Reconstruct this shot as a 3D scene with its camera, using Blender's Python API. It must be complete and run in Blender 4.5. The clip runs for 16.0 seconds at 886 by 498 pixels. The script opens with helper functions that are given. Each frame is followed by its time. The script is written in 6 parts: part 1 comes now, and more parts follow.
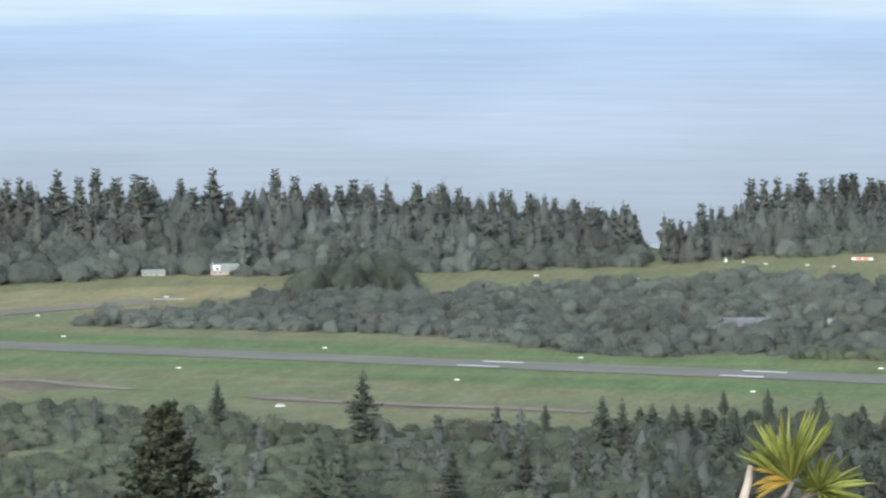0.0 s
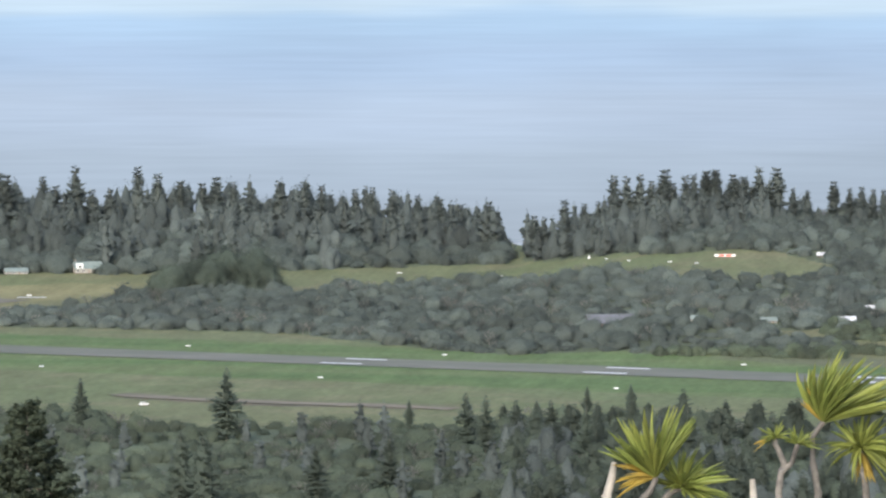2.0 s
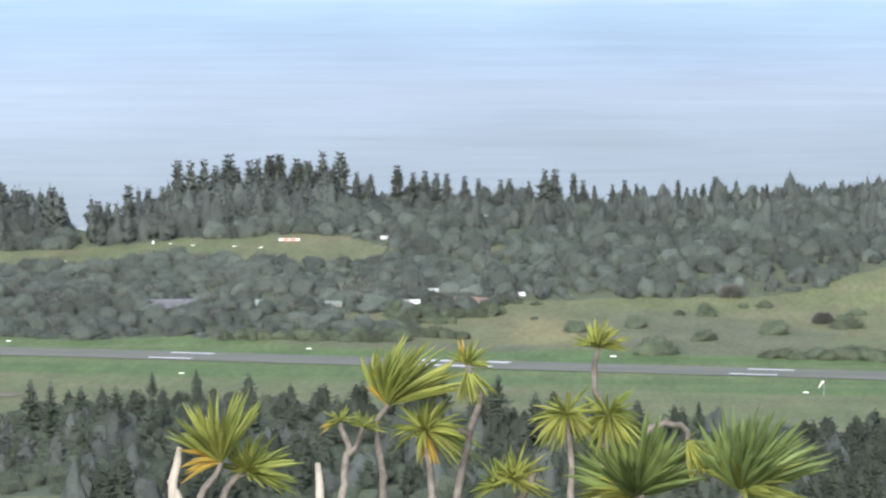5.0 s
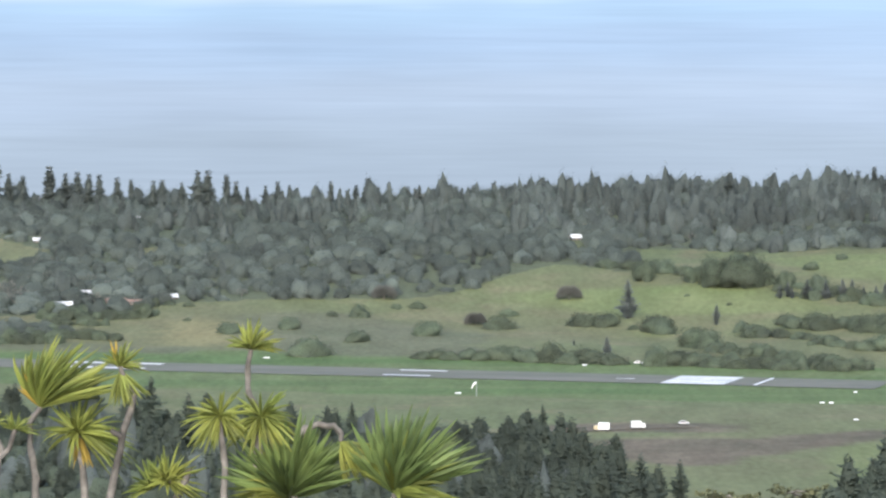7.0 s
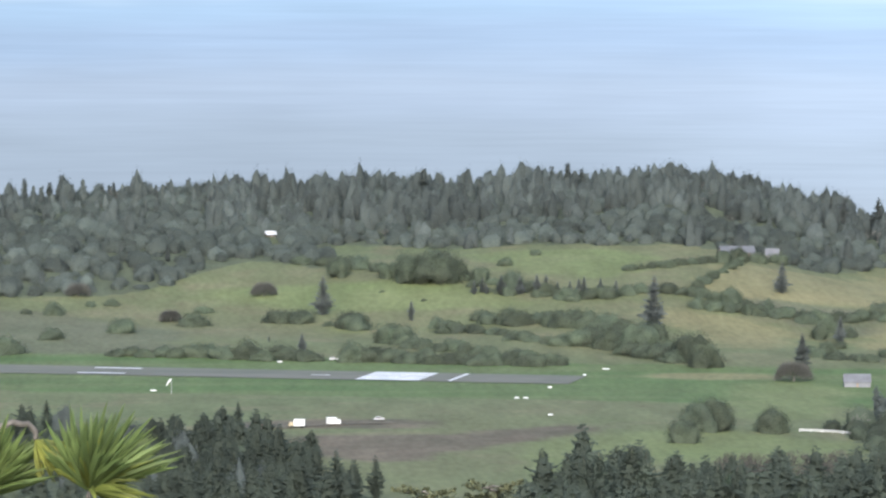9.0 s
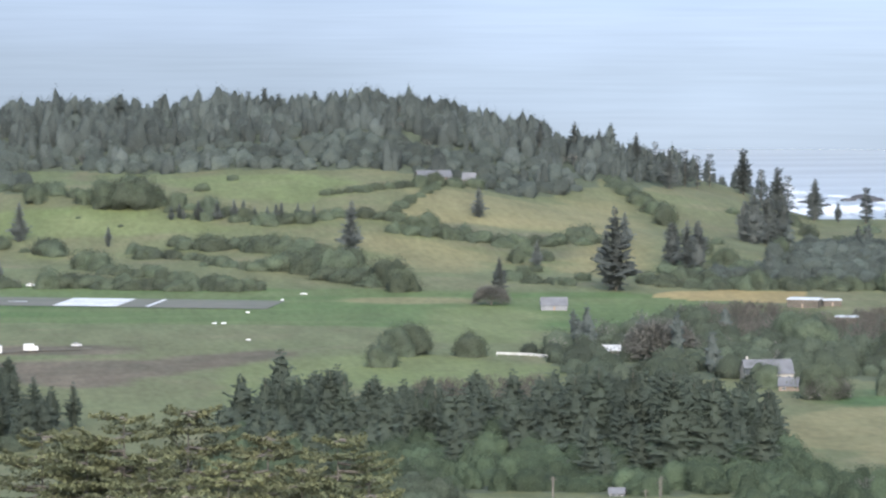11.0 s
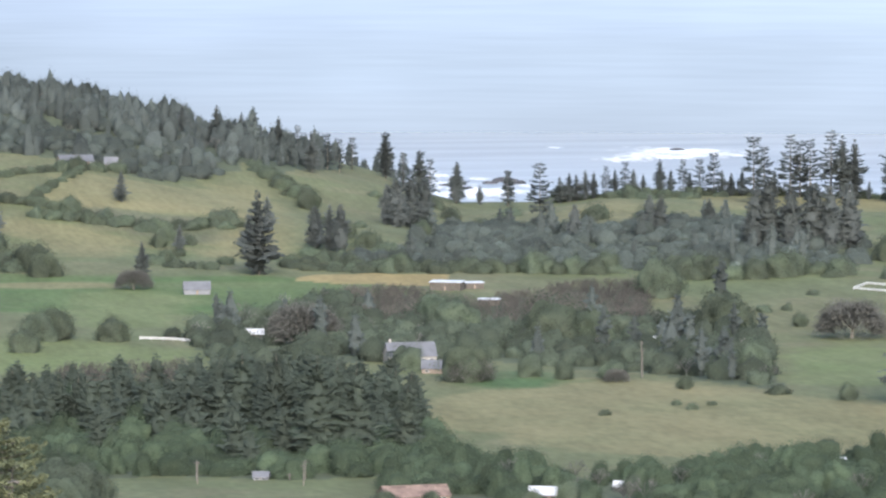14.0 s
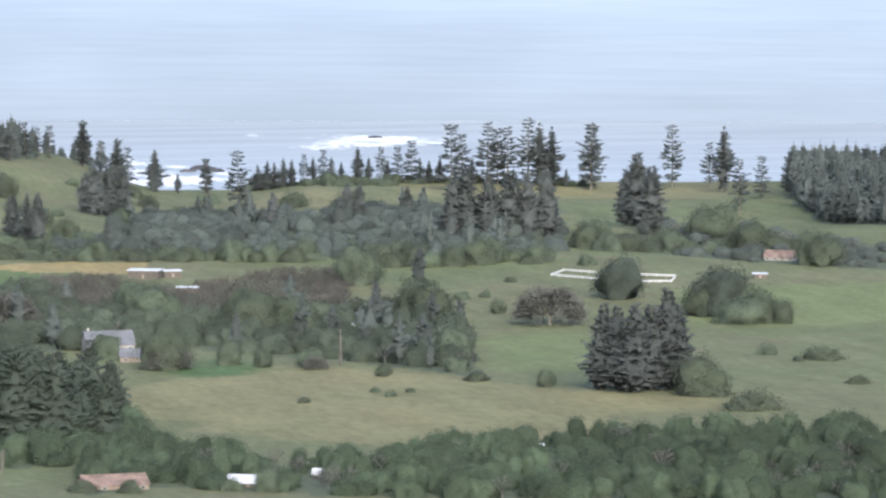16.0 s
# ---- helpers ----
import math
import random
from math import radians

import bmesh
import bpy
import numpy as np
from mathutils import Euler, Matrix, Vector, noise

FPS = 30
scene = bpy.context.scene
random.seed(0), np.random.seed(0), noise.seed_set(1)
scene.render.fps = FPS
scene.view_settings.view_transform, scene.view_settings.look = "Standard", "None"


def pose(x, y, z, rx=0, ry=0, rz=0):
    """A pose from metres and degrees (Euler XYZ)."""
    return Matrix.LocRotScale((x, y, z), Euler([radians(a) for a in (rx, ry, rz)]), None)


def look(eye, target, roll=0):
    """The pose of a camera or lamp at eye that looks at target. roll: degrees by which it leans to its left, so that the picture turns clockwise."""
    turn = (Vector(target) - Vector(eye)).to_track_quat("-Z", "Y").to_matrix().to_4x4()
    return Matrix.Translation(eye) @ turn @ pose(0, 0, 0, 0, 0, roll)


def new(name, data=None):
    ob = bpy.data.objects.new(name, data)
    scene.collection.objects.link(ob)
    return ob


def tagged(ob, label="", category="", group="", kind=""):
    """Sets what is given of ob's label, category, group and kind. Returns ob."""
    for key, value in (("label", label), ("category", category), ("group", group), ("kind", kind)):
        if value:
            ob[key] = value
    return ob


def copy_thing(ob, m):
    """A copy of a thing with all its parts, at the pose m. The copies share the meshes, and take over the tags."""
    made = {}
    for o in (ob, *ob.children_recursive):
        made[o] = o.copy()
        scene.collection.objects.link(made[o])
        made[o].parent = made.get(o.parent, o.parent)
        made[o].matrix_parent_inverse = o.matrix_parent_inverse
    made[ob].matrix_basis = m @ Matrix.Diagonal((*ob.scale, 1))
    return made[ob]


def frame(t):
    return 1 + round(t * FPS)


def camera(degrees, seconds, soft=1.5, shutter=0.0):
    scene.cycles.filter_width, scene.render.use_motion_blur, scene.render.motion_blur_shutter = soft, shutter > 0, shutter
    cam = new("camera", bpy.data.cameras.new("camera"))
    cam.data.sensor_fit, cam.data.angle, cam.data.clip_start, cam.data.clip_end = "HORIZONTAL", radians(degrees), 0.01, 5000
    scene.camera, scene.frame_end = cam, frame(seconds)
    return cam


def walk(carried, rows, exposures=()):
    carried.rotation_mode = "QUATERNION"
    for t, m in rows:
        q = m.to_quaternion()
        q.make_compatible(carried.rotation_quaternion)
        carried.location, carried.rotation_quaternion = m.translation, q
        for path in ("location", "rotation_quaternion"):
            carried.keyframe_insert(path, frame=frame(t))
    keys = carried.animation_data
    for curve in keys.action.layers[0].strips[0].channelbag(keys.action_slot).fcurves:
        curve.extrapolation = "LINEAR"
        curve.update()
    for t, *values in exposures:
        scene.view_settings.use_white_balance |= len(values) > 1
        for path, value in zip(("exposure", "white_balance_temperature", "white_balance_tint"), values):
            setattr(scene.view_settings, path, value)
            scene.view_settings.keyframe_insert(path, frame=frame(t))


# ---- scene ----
LENS = 10.664
EYE = 276.0
cam = camera(LENS, 16.0, soft=2.4)
# seconds, turn to the right, pitch, lean: a tripod pan from the lookout
PAN = [
    (0.0, -11.1026, -3.2818, 0.077),
    (0.5, -10.5448, -3.2779, 0.133),
    (1.0, -10.2815, -3.2785, 0.153),
    (1.5, -10.0861, -3.2748, 0.147),
    (2.0, -9.4480, -3.3163, 0.116),
    (2.5, -8.7735, -3.3368, 0.026),
    (3.0, -7.8183, -3.3532, 0.033),
    (3.2, -7.4487, -3.3545, 0.042),
    (5.3, -3.5977, -3.5308, 0.096),
    (5.5, -3.1889, -3.5323, 0.072),
    (6.0, -2.0733, -3.5257, 0.131),
    (6.5, -1.0450, -3.5106, 0.021),
    (7.0, -0.0000, -3.5000, -0.058),
    (7.5, 0.9068, -3.4969, -0.105),
    (8.0, 1.8840, -3.4790, -0.070),
    (8.2, 2.2620, -3.4673, -0.066),
    (10.3, 5.9869, -4.0154, 0.024),
    (10.5, 6.3654, -4.1368, 0.047),
    (11.0, 7.3531, -4.4402, -0.039),
    (11.5, 8.2701, -4.5794, -0.005),
    (12.0, 9.1718, -4.5905, 0.042),
    (12.5, 9.7357, -4.6102, -0.027),
    (13.0, 10.3879, -4.6207, -0.033),
    (13.5, 10.9934, -4.6389, -0.053),
    (14.0, 11.6719, -4.6318, -0.093),
    (14.5, 12.4191, -4.6276, -0.104),
    (15.0, 13.3633, -4.6277, -0.152),
    (15.5, 14.3032, -4.6489, -0.175),
    (16.0, 15.3170, -4.7699, -0.194),
]
# the clip's own slow change of exposure
EXPOSURE = [(0.0, 1.9, 6450, 9), (2.0, 1.82, 6450, 9), (3.0, 1.93, 6450, 9), (5.5, 2.07, 6400, 9), (8.0, 1.92, 6300, 9), (10.5, 1.91, 6300, 9), (11.5, 2.04, 6300, 10), (16.0, 1.99, 6330, 11)]
walk(cam, [(t, pose(0, 0, EYE, 90 + pitch, lean, -turn)) for t, turn, pitch, lean in PAN], EXPOSURE)

# ---------------------------------------------------------------- light
world = bpy.data.worlds.new("overcast_sky")
scene.world = world
world.use_nodes = True
wn = world.node_tree.nodes
sky = wn.new("ShaderNodeTexSky")
sky.sky_type, sky.sun_disc = "NISHITA", False
SUN_ELEVATION, SUN_AZIMUTH = 26.0, 184.0
sky.sun_elevation, sky.sun_rotation = radians(SUN_ELEVATION), radians(SUN_AZIMUTH)
sky.dust_density, sky.air_density = 2.0, 1.0
wn["Background"].inputs["Strength"].default_value = 0.1
world.node_tree.links.new(sky.outputs["Color"], wn["Background"].inputs["Color"])
sun_data = bpy.data.lights.new("sun", "SUN")
sun_data.energy, sun_data.angle, sun_data.color = 1.5, radians(40), (1.0, 0.985, 0.97)
sun = new("sun", sun_data)
_e, _a = radians(SUN_ELEVATION), radians(SUN_AZIMUTH)
sun.matrix_world = look((0, 0, 0), (-math.sin(_a) * math.cos(_e), -math.cos(_a) * math.cos(_e), -math.sin(_e)))
sun.location = (0, 0, 900)


# ---------------------------------------------------------------- materials
def material(name, base, rough=0.8, vary=0.3, scale=1.0, fine=8.0, second=None, island=0.0, per_object=0.0, bump=0.0, metal=0.0, stretch=None, through_light=0.0, airy=0.6):
    """Two scales of noise over a base colour, with optional random change by object and by loose piece."""
    m = bpy.data.materials.new(name)
    m.use_nodes = True
    nt = m.node_tree
    n, link = nt.nodes, nt.links.new
    bsdf = n["Principled BSDF"]
    bsdf.inputs["Roughness"].default_value, bsdf.inputs["Metallic"].default_value = rough, metal
    bsdf.inputs["Specular IOR Level"].default_value = 0.25
    geo = n.new("ShaderNodeNewGeometry")
    at = geo.outputs["Position"]
    if stretch:
        mp = n.new("ShaderNodeMapping")
        mp.inputs["Scale"].default_value = stretch
        link(at, mp.inputs["Vector"])
        at = mp.outputs["Vector"]
    big, small = n.new("ShaderNodeTexNoise"), n.new("ShaderNodeTexNoise")
    big.inputs["Scale"].default_value, small.inputs["Scale"].default_value = scale, fine
    big.inputs["Detail"].default_value, small.inputs["Detail"].default_value = 4, 3
    link(at, big.inputs["Vector"]), link(at, small.inputs["Vector"])
    ramp = n.new("ShaderNodeMix")
    ramp.data_type = "RGBA"
    b = Vector(base)
    s = Vector(second) if second else b * (1 - vary)
    ramp.inputs[6].default_value, ramp.inputs[7].default_value = (*s, 1), (*(b * (1 + vary * 0.4)), 1)
    widen = n.new("ShaderNodeMapRange")
    widen.inputs["From Min"].default_value, widen.inputs["From Max"].default_value = 0.3, 0.7
    link(big.outputs["Fac"], widen.inputs["Value"]), link(widen.outputs["Result"], ramp.inputs[0])
    hsv = n.new("ShaderNodeHueSaturation")
    link(ramp.outputs[2], hsv.inputs["Color"])
    value = n.new("ShaderNodeMapRange")
    value.inputs["To Min"].default_value, value.inputs["To Max"].default_value = 1 - vary * 0.7, 1 + vary * 0.7
    link(small.outputs["Fac"], value.inputs["Value"])
    last = value.outputs["Result"]
    for amount, source in ((island, "island"), (per_object, "object")):
        if amount:
            rnd = geo.outputs["Random Per Island"] if source == "island" else n.new("ShaderNodeObjectInfo").outputs["Random"]
            mr, mul = n.new("ShaderNodeMapRange"), n.new("ShaderNodeMath")
            mul.operation = "MULTIPLY"
            mr.inputs["To Min"].default_value, mr.inputs["To Max"].default_value = 1 - amount, 1 + amount
            link(rnd, mr.inputs["Value"]), link(mr.outputs["Result"], mul.inputs[0]), link(last, mul.inputs[1])
            last = mul.outputs["Value"]
            if source == "object":
                hue = n.new("ShaderNodeMapRange")
                hue.inputs["To Min"].default_value, hue.inputs["To Max"].default_value = 0.5 - amount * 0.05, 0.5 + amount * 0.05
                link(rnd, hue.inputs["Value"]), link(hue.outputs["Result"], hsv.inputs["Hue"])
    if through_light:
        tint, lighter, both = n.new("ShaderNodeAttribute"), n.new("ShaderNodeMath"), n.new("ShaderNodeMath")
        tint.attribute_name = "tint"
        lighter.operation, both.operation = "ADD", "MULTIPLY"
        lighter.inputs[1].default_value = 1.0
        link(tint.outputs["Fac"], lighter.inputs[0]), link(lighter.outputs["Value"], both.inputs[0]), link(last, both.inputs[1])
        last = both.outputs["Value"]
    link(last, hsv.inputs["Value"])
    link(hsv.outputs["Color"], bsdf.inputs["Base Color"])
    if through_light:
        thin, mixed = n.new("ShaderNodeBsdfTranslucent"), n.new("ShaderNodeMixShader")
        mixed.inputs[0].default_value = through_light
        link(hsv.outputs["Color"], thin.inputs["Color"])
        soften, unit = n.new("ShaderNodeMix"), n.new("ShaderNodeVectorMath")
        soften.data_type, unit.operation = "VECTOR", "NORMALIZE"
        soften.inputs[0].default_value, soften.inputs[5].default_value = airy, (0.0, -0.35, 0.94)
        link(geo.outputs["Normal"], soften.inputs[4]), link(soften.outputs[1], unit.inputs[0])
        link(unit.outputs["Vector"], bsdf.inputs["Normal"]), link(unit.outputs["Vector"], thin.inputs["Normal"])
        link(bsdf.outputs["BSDF"], mixed.inputs[1]), link(thin.outputs["BSDF"], mixed.inputs[2])
        link(mixed.outputs["Shader"], n["Material Output"].inputs["Surface"])
    if bump:
        bp = n.new("ShaderNodeBump")
        bp.inputs["Strength"].default_value = bump
        link(small.outputs["Fac"], bp.inputs["Height"]), link(bp.outputs["Normal"], bsdf.inputs["Normal"])
    return m


# PINE, PINE_FAR, LEAF_FAR: distance haze mixed into the base colour, paler and bluer
PINE = material("hazed_pine_foliage", (0.13, 0.147, 0.141), 0.8, 0.3, 0.15, 1.2, island=0.15, per_object=0.25, through_light=0.5, airy=0.9)
PINE_FAR = material("hazed_far_pine_foliage", (0.116, 0.136, 0.127), 0.8, 0.35, 0.03, 1.0, island=0.25, through_light=0.5, airy=0.78)
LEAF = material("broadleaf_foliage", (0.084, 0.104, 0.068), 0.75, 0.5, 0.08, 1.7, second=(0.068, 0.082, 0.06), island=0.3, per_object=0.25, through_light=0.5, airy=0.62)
LEAF_FAR = material("hazed_woodland_foliage", (0.102, 0.123, 0.109), 0.8, 0.45, 0.03, 1.2, second=(0.088, 0.103, 0.092), island=0.28, through_light=0.5, airy=0.72)
PINE_DEEP = material("grove_pine_foliage", (0.094, 0.117, 0.092), 0.8, 0.3, 0.06, 0.9, island=0.12, per_object=0.15, through_light=0.5, airy=0.93)
# LEAF_MID, LEAF_DEEP: nearer foliage, less haze mixed into the colour, darker and greener
LEAF_MID = material("less_hazed_valley_foliage", (0.084, 0.105, 0.074), 0.8, 0.5, 0.04, 1.4, second=(0.07, 0.084, 0.062), island=0.3, through_light=0.5, airy=0.68)
LEAF_DEEP = material("less_hazed_green_foliage", (0.073, 0.101, 0.062), 0.75, 0.5, 0.05, 2.0, second=(0.058, 0.077, 0.05), island=0.3, through_light=0.5, airy=0.62)
PINE_NEAR = material("near_pine_needles", (0.062, 0.08, 0.052), 0.8, 0.35, 0.4, 3.0, island=0.25, through_light=0.4, airy=0.5)
BARE = material("leafless_twigs", (0.2, 0.2, 0.177), 0.9, 0.35, 0.05, 2.0, island=0.25, per_object=0.1, through_light=0.5, airy=0.9)
BARE_BROWN = material("brown_leafless_twigs", (0.172, 0.157, 0.138), 0.9, 0.35, 0.05, 2.0, island=0.25, through_light=0.5, airy=0.9)
BARK = material("grey_bark", (0.2, 0.18, 0.15), 0.9, 0.4, 0.6, 6.0, bump=0.3)
OLIVE = material("olive_conifer_foliage", (0.1, 0.103, 0.052), 0.8, 0.3, 0.2, 1.5, second=(0.074, 0.084, 0.046), island=0.08, per_object=0.15)
BLADE = material("strap_leaves", (0.182, 0.19, 0.045), 0.5, 0.3, 1.5, 9.0, second=(0.105, 0.138, 0.034), island=0.45, through_light=0.35, airy=0.0)
BLADE_GREEN = material("green_strap_leaves", (0.11, 0.145, 0.045), 0.5, 0.3, 1.5, 9.0, second=(0.08, 0.115, 0.042), island=0.4, through_light=0.35, airy=0.0)
BLADE_OLD = material("yellowed_strap_leaves", (0.27, 0.19, 0.035), 0.6, 0.3, 2.0, 9.0, island=0.3, through_light=0.3, airy=0.0)
ROOF_GREY = material("grey_metal_roof", (0.115, 0.118, 0.13), 0.6, 0.2, 0.3, 2.0)
ROOF_WHITE = material("white_metal_roof", (0.47, 0.48, 0.49), 0.5, 0.3, 0.3, 2.0)
ROOF_GREEN = material("green_metal_roof", (0.152, 0.184, 0.172), 0.5, 0.15, 0.3, 2.0)
ROOF_RED = material("faded_terracotta_roof", (0.18, 0.128, 0.106), 0.8, 0.45, 0.4, 3.0)
WALL = material("pale_weatherboard", (0.25, 0.235, 0.215), 0.8, 0.2, 0.4, 4.0)
# boards darkened all over: shade below the roof put into the colour
WALL_SHADE = material("shade_dark_boards", (0.08, 0.07, 0.06), 0.8, 0.25, 0.4, 4.0)
WALL_DARK = material("brown_weatherboard", (0.2, 0.16, 0.128), 0.8, 0.2, 0.4, 4.0)
GLASS = material("dark_window_glass", (0.03, 0.035, 0.04), 0.1, 0.1, 1.0, 5.0)
METAL = material("grey_metal", (0.35, 0.35, 0.36), 0.45, 0.15, 1.0, 8.0, metal=0.6)
WALL_GREY = material("grey_metal_cladding", (0.15, 0.155, 0.17), 0.6, 0.2, 0.4, 3.0)
TAN = material("tan_vehicle_paint", (0.36, 0.304, 0.2), 0.4, 0.1, 0.6, 4.0)
TYRE = material("black_tyre", (0.03, 0.03, 0.03), 0.9, 0.2, 1.0, 8.0)
DEAD_BARK = material("bleached_dead_wood", (0.288, 0.264, 0.232), 0.85, 0.4, 3.0, 18.0)
PALE_BARK = material("pale_stem_bark", (0.13, 0.118, 0.105), 0.85, 0.7, 3.0, 18.0, bump=0.4)
ASPHALT = material("runway_asphalt", (0.132, 0.128, 0.11), 0.85, 0.25, 0.02, 0.12, second=(0.115, 0.118, 0.098), bump=0.05, stretch=(1, 3, 1))
OLD_ASPHALT = material("worn_asphalt", (0.15, 0.138, 0.112), 0.9, 0.2, 0.01, 0.12)
TRACK = material("pale_earth_track", (0.175, 0.155, 0.122), 0.95, 0.35, 0.02, 0.3)
PAINT = material("white_road_paint", (0.58, 0.58, 0.58), 0.6, 0.2, 0.1, 1.0)
WHITE = material("white_board", (0.52, 0.52, 0.51), 0.5, 0.1, 0.5, 4.0)
RED = material("red_board", (0.5, 0.08, 0.05), 0.6, 0.1, 0.5, 4.0)
ROCK = material("dark_shore_rock", (0.06, 0.06, 0.065), 0.8, 0.4, 0.05, 0.3, bump=0.4)
for flat_mat in (ASPHALT, OLD_ASPHALT, TRACK, PAINT):
    flat_mat.node_tree.nodes["Principled BSDF"].inputs["Specular IOR Level"].default_value = 0.05
FOAM = material("sea_foam", (0.68, 0.704, 0.72), 0.7, 0.15, 0.02, 0.15)


# ---------------------------------------------------------------- the lie of the land
def smooth(lo, hi, v):
    t = np.clip((v - lo) / (hi - lo), 0, 1)
    return t * t * (3 - 2 * t)


RIDGE_AT = (-40, -20, -12, -8.6, -6, -1.5, 3, 7, 9, 10.9, 11.4, 11.9, 12.8, 13.8, 25, 45)
RIDGE_UP = (20, 26, 26, 12, 35, 31, 41, 45, 20, 0, -13, -21, -21, -14, -14, -14)
RUNWAY_A, RUNWAY_B = np.array((-438.0, 2340.9)), np.array((201.0, 2153.9))
RUNWAY_DIR = (RUNWAY_B - RUNWAY_A) / np.linalg.norm(RUNWAY_B - RUNWAY_A)
RUNWAY_NORMAL = np.array((-RUNWAY_DIR[1], RUNWAY_DIR[0]))
PLAIN = 80.0


def land(x, y):
    """Height of the ground at (x, y): the lookout hill, the airfield plain, the southern ridge and the coast."""
    x, y = np.asarray(x, float), np.asarray(y, float)
    r, a = np.hypot(x, y), np.degrees(np.arctan2(x, y))
    z = PLAIN + 195.0 * np.exp(-(r / 620.0) ** 1.2)
    up = np.interp(a, RIDGE_AT, RIDGE_UP)
    left = smooth(-7, -9.5, a)
    rise = smooth(2290, 3030, r) * (1 - left) + smooth(2860, 3320, r) * left
    z = z + up * rise
    # folds in the pasture beyond the airfield
    fold = smooth(2250, 2450, r) * smooth(3200, 2900, r) * smooth(-4, -1, a)
    z = z + fold * (5.0 * np.sin(x / 83.0 + y / 150.0) * np.sin(y / 95.0 - x / 210.0 + 0.8) + 1.6 * np.sin(x / 37.0 + 1.0) * np.sin(y / 61.0))
    wave = smooth(300, 700, r) * smooth(2150, 1900, r)
    z = z + wave * 3.0 * np.sin(x / 120.0 + 0.5) * np.sin(y / 140.0)
    # the coast
    edge = 3380 - 270 * smooth(-9.5, -8, a) - 110 * smooth(8, 11.5, a)
    return z - (z + 12) * smooth(edge, edge + 760, r) * 1.0


def spot(a, r, lift=0.0):
    """Place on the ground at a degrees to the right of straight ahead and r metres from the lookout."""
    x, y = r * math.sin(radians(a)), r * math.cos(radians(a))
    return Vector((x, y, float(land(x, y)) + lift))


# ---------------------------------------------------------------- mesh helpers
def raw_mesh(name, verts, faces, mat, smoothed=False):
    """A mesh from arrays of corners and triangles (or quads)."""
    me = bpy.data.meshes.new(name)
    verts, faces = np.asarray(verts, np.float32), np.asarray(faces, np.int32)
    k = faces.shape[1]
    me.vertices.add(len(verts)), me.loops.add(faces.size), me.polygons.add(len(faces))
    me.vertices.foreach_set("co", verts.ravel())
    me.loops.foreach_set("vertex_index", faces.ravel())
    me.polygons.foreach_set("loop_start", np.arange(0, faces.size, k, dtype=np.int32))
    me.polygons.foreach_set("use_smooth", np.full(len(faces), smoothed))
    me.update(calc_edges=True)
    me.materials.append(mat)
    return me


def merge(pieces):
    """Joins (corners, triangles) pairs into one pair."""
    vs, fs, n = [], [], 0
    for v, f in pieces:
        vs.append(v), fs.append(np.asarray(f) + n)
        n += len(v)
    return np.concatenate(vs), np.concatenate(fs)


def part(name, bm, mat, parent, label=""):
    me = bpy.data.meshes.new(name)
    bm.to_mesh(me)
    bm.free()
    me.materials.append(mat)
    ob = new(name, me)
    ob.parent = parent
    return tagged(ob, label)


def mesh_part(name, me, parent, label=""):
    ob = new(name, me)
    ob.parent = parent
    return tagged(ob, label)


def thing(name, m, label, category, group="", kind=""):
    ob = new(name)
    ob.matrix_world = m
    return tagged(ob, label, category, group, kind)


def box(bm, x, y, z, sx, sy, sz, bevel=0.0):
    """A box of size sx, sy, sz whose base stands centred at (x, y, z)."""
    got = bmesh.ops.create_cube(bm, size=1, matrix=Matrix.Translation((x, y, z + sz / 2)) @ Matrix.Diagonal((sx, sy, sz, 1)))
    if bevel:
        edges = {e for v in got["verts"] for e in v.link_edges}
        bmesh.ops.bevel(bm, geom=list(edges), offset=bevel, segments=2, affect="EDGES")
    return bm


def inside(poly, a, r):
    """Which of the points (a, r) lie in the polygon."""
    p = np.asarray(poly, float)
    a, r = np.asarray(a, float), np.asarray(r, float)
    hit = np.zeros(a.shape, bool)
    for (a0, r0), (a1, r1) in zip(p, np.roll(p, -1, 0)):
        if a0 == a1:
            continue
        cross = ((a0 > a) != (a1 > a)) & (r < (r1 - r0) * (a - a0) / (a1 - a0) + r0)
        hit ^= cross
    return hit


def polar(x, y):
    return np.degrees(np.arctan2(x, y)), np.hypot(x, y)


# ---------------------------------------------------------------- places of single things: degrees, metres from the lookout, size
SKYLINE_PINES_EAST = [
    (-16.57, 3200, 38.7), (-16.36, 3200, 39.8), (-16.21, 3200, 40.9), (-16.09, 3200, 37.8), (-15.76, 3200, 46.1), (-15.49, 3200, 40.7),
    (-15.3, 3200, 46.4), (-15.05, 3200, 40.6), (-14.81, 3200, 42.5), (-14.71, 3200, 41.3), (-14.27, 3200, 39.3), (-14.13, 3200, 33.6),
    (-13.89, 3200, 46.9), (-13.69, 3200, 30.4), (-13.47, 3200, 31.5), (-13.13, 3200, 45.6), (-12.9, 3200, 41.0),
]
SKYLINE_PINES_GAP = [
    (-12.63, 3200, 36.4), (-12.36, 3200, 34.8), (-12.19, 3200, 39.0), (-11.98, 3200, 35.2), (-11.44, 3200, 38.1), (-11.13, 3200, 38.0),
    (-10.92, 3200, 36.8), (-10.51, 3200, 35.1), (-10.31, 3200, 37.0), (-10.07, 3200, 36.6), (-9.76, 3200, 33.1), (-9.49, 3200, 32.1),
    (-9.24, 3200, 29.1), (-8.9, 3200, 31.9), (-9.05, 3200, 18.2), (-8.74, 3200, 15.2), (-9.22, 3200, 21.5),
]
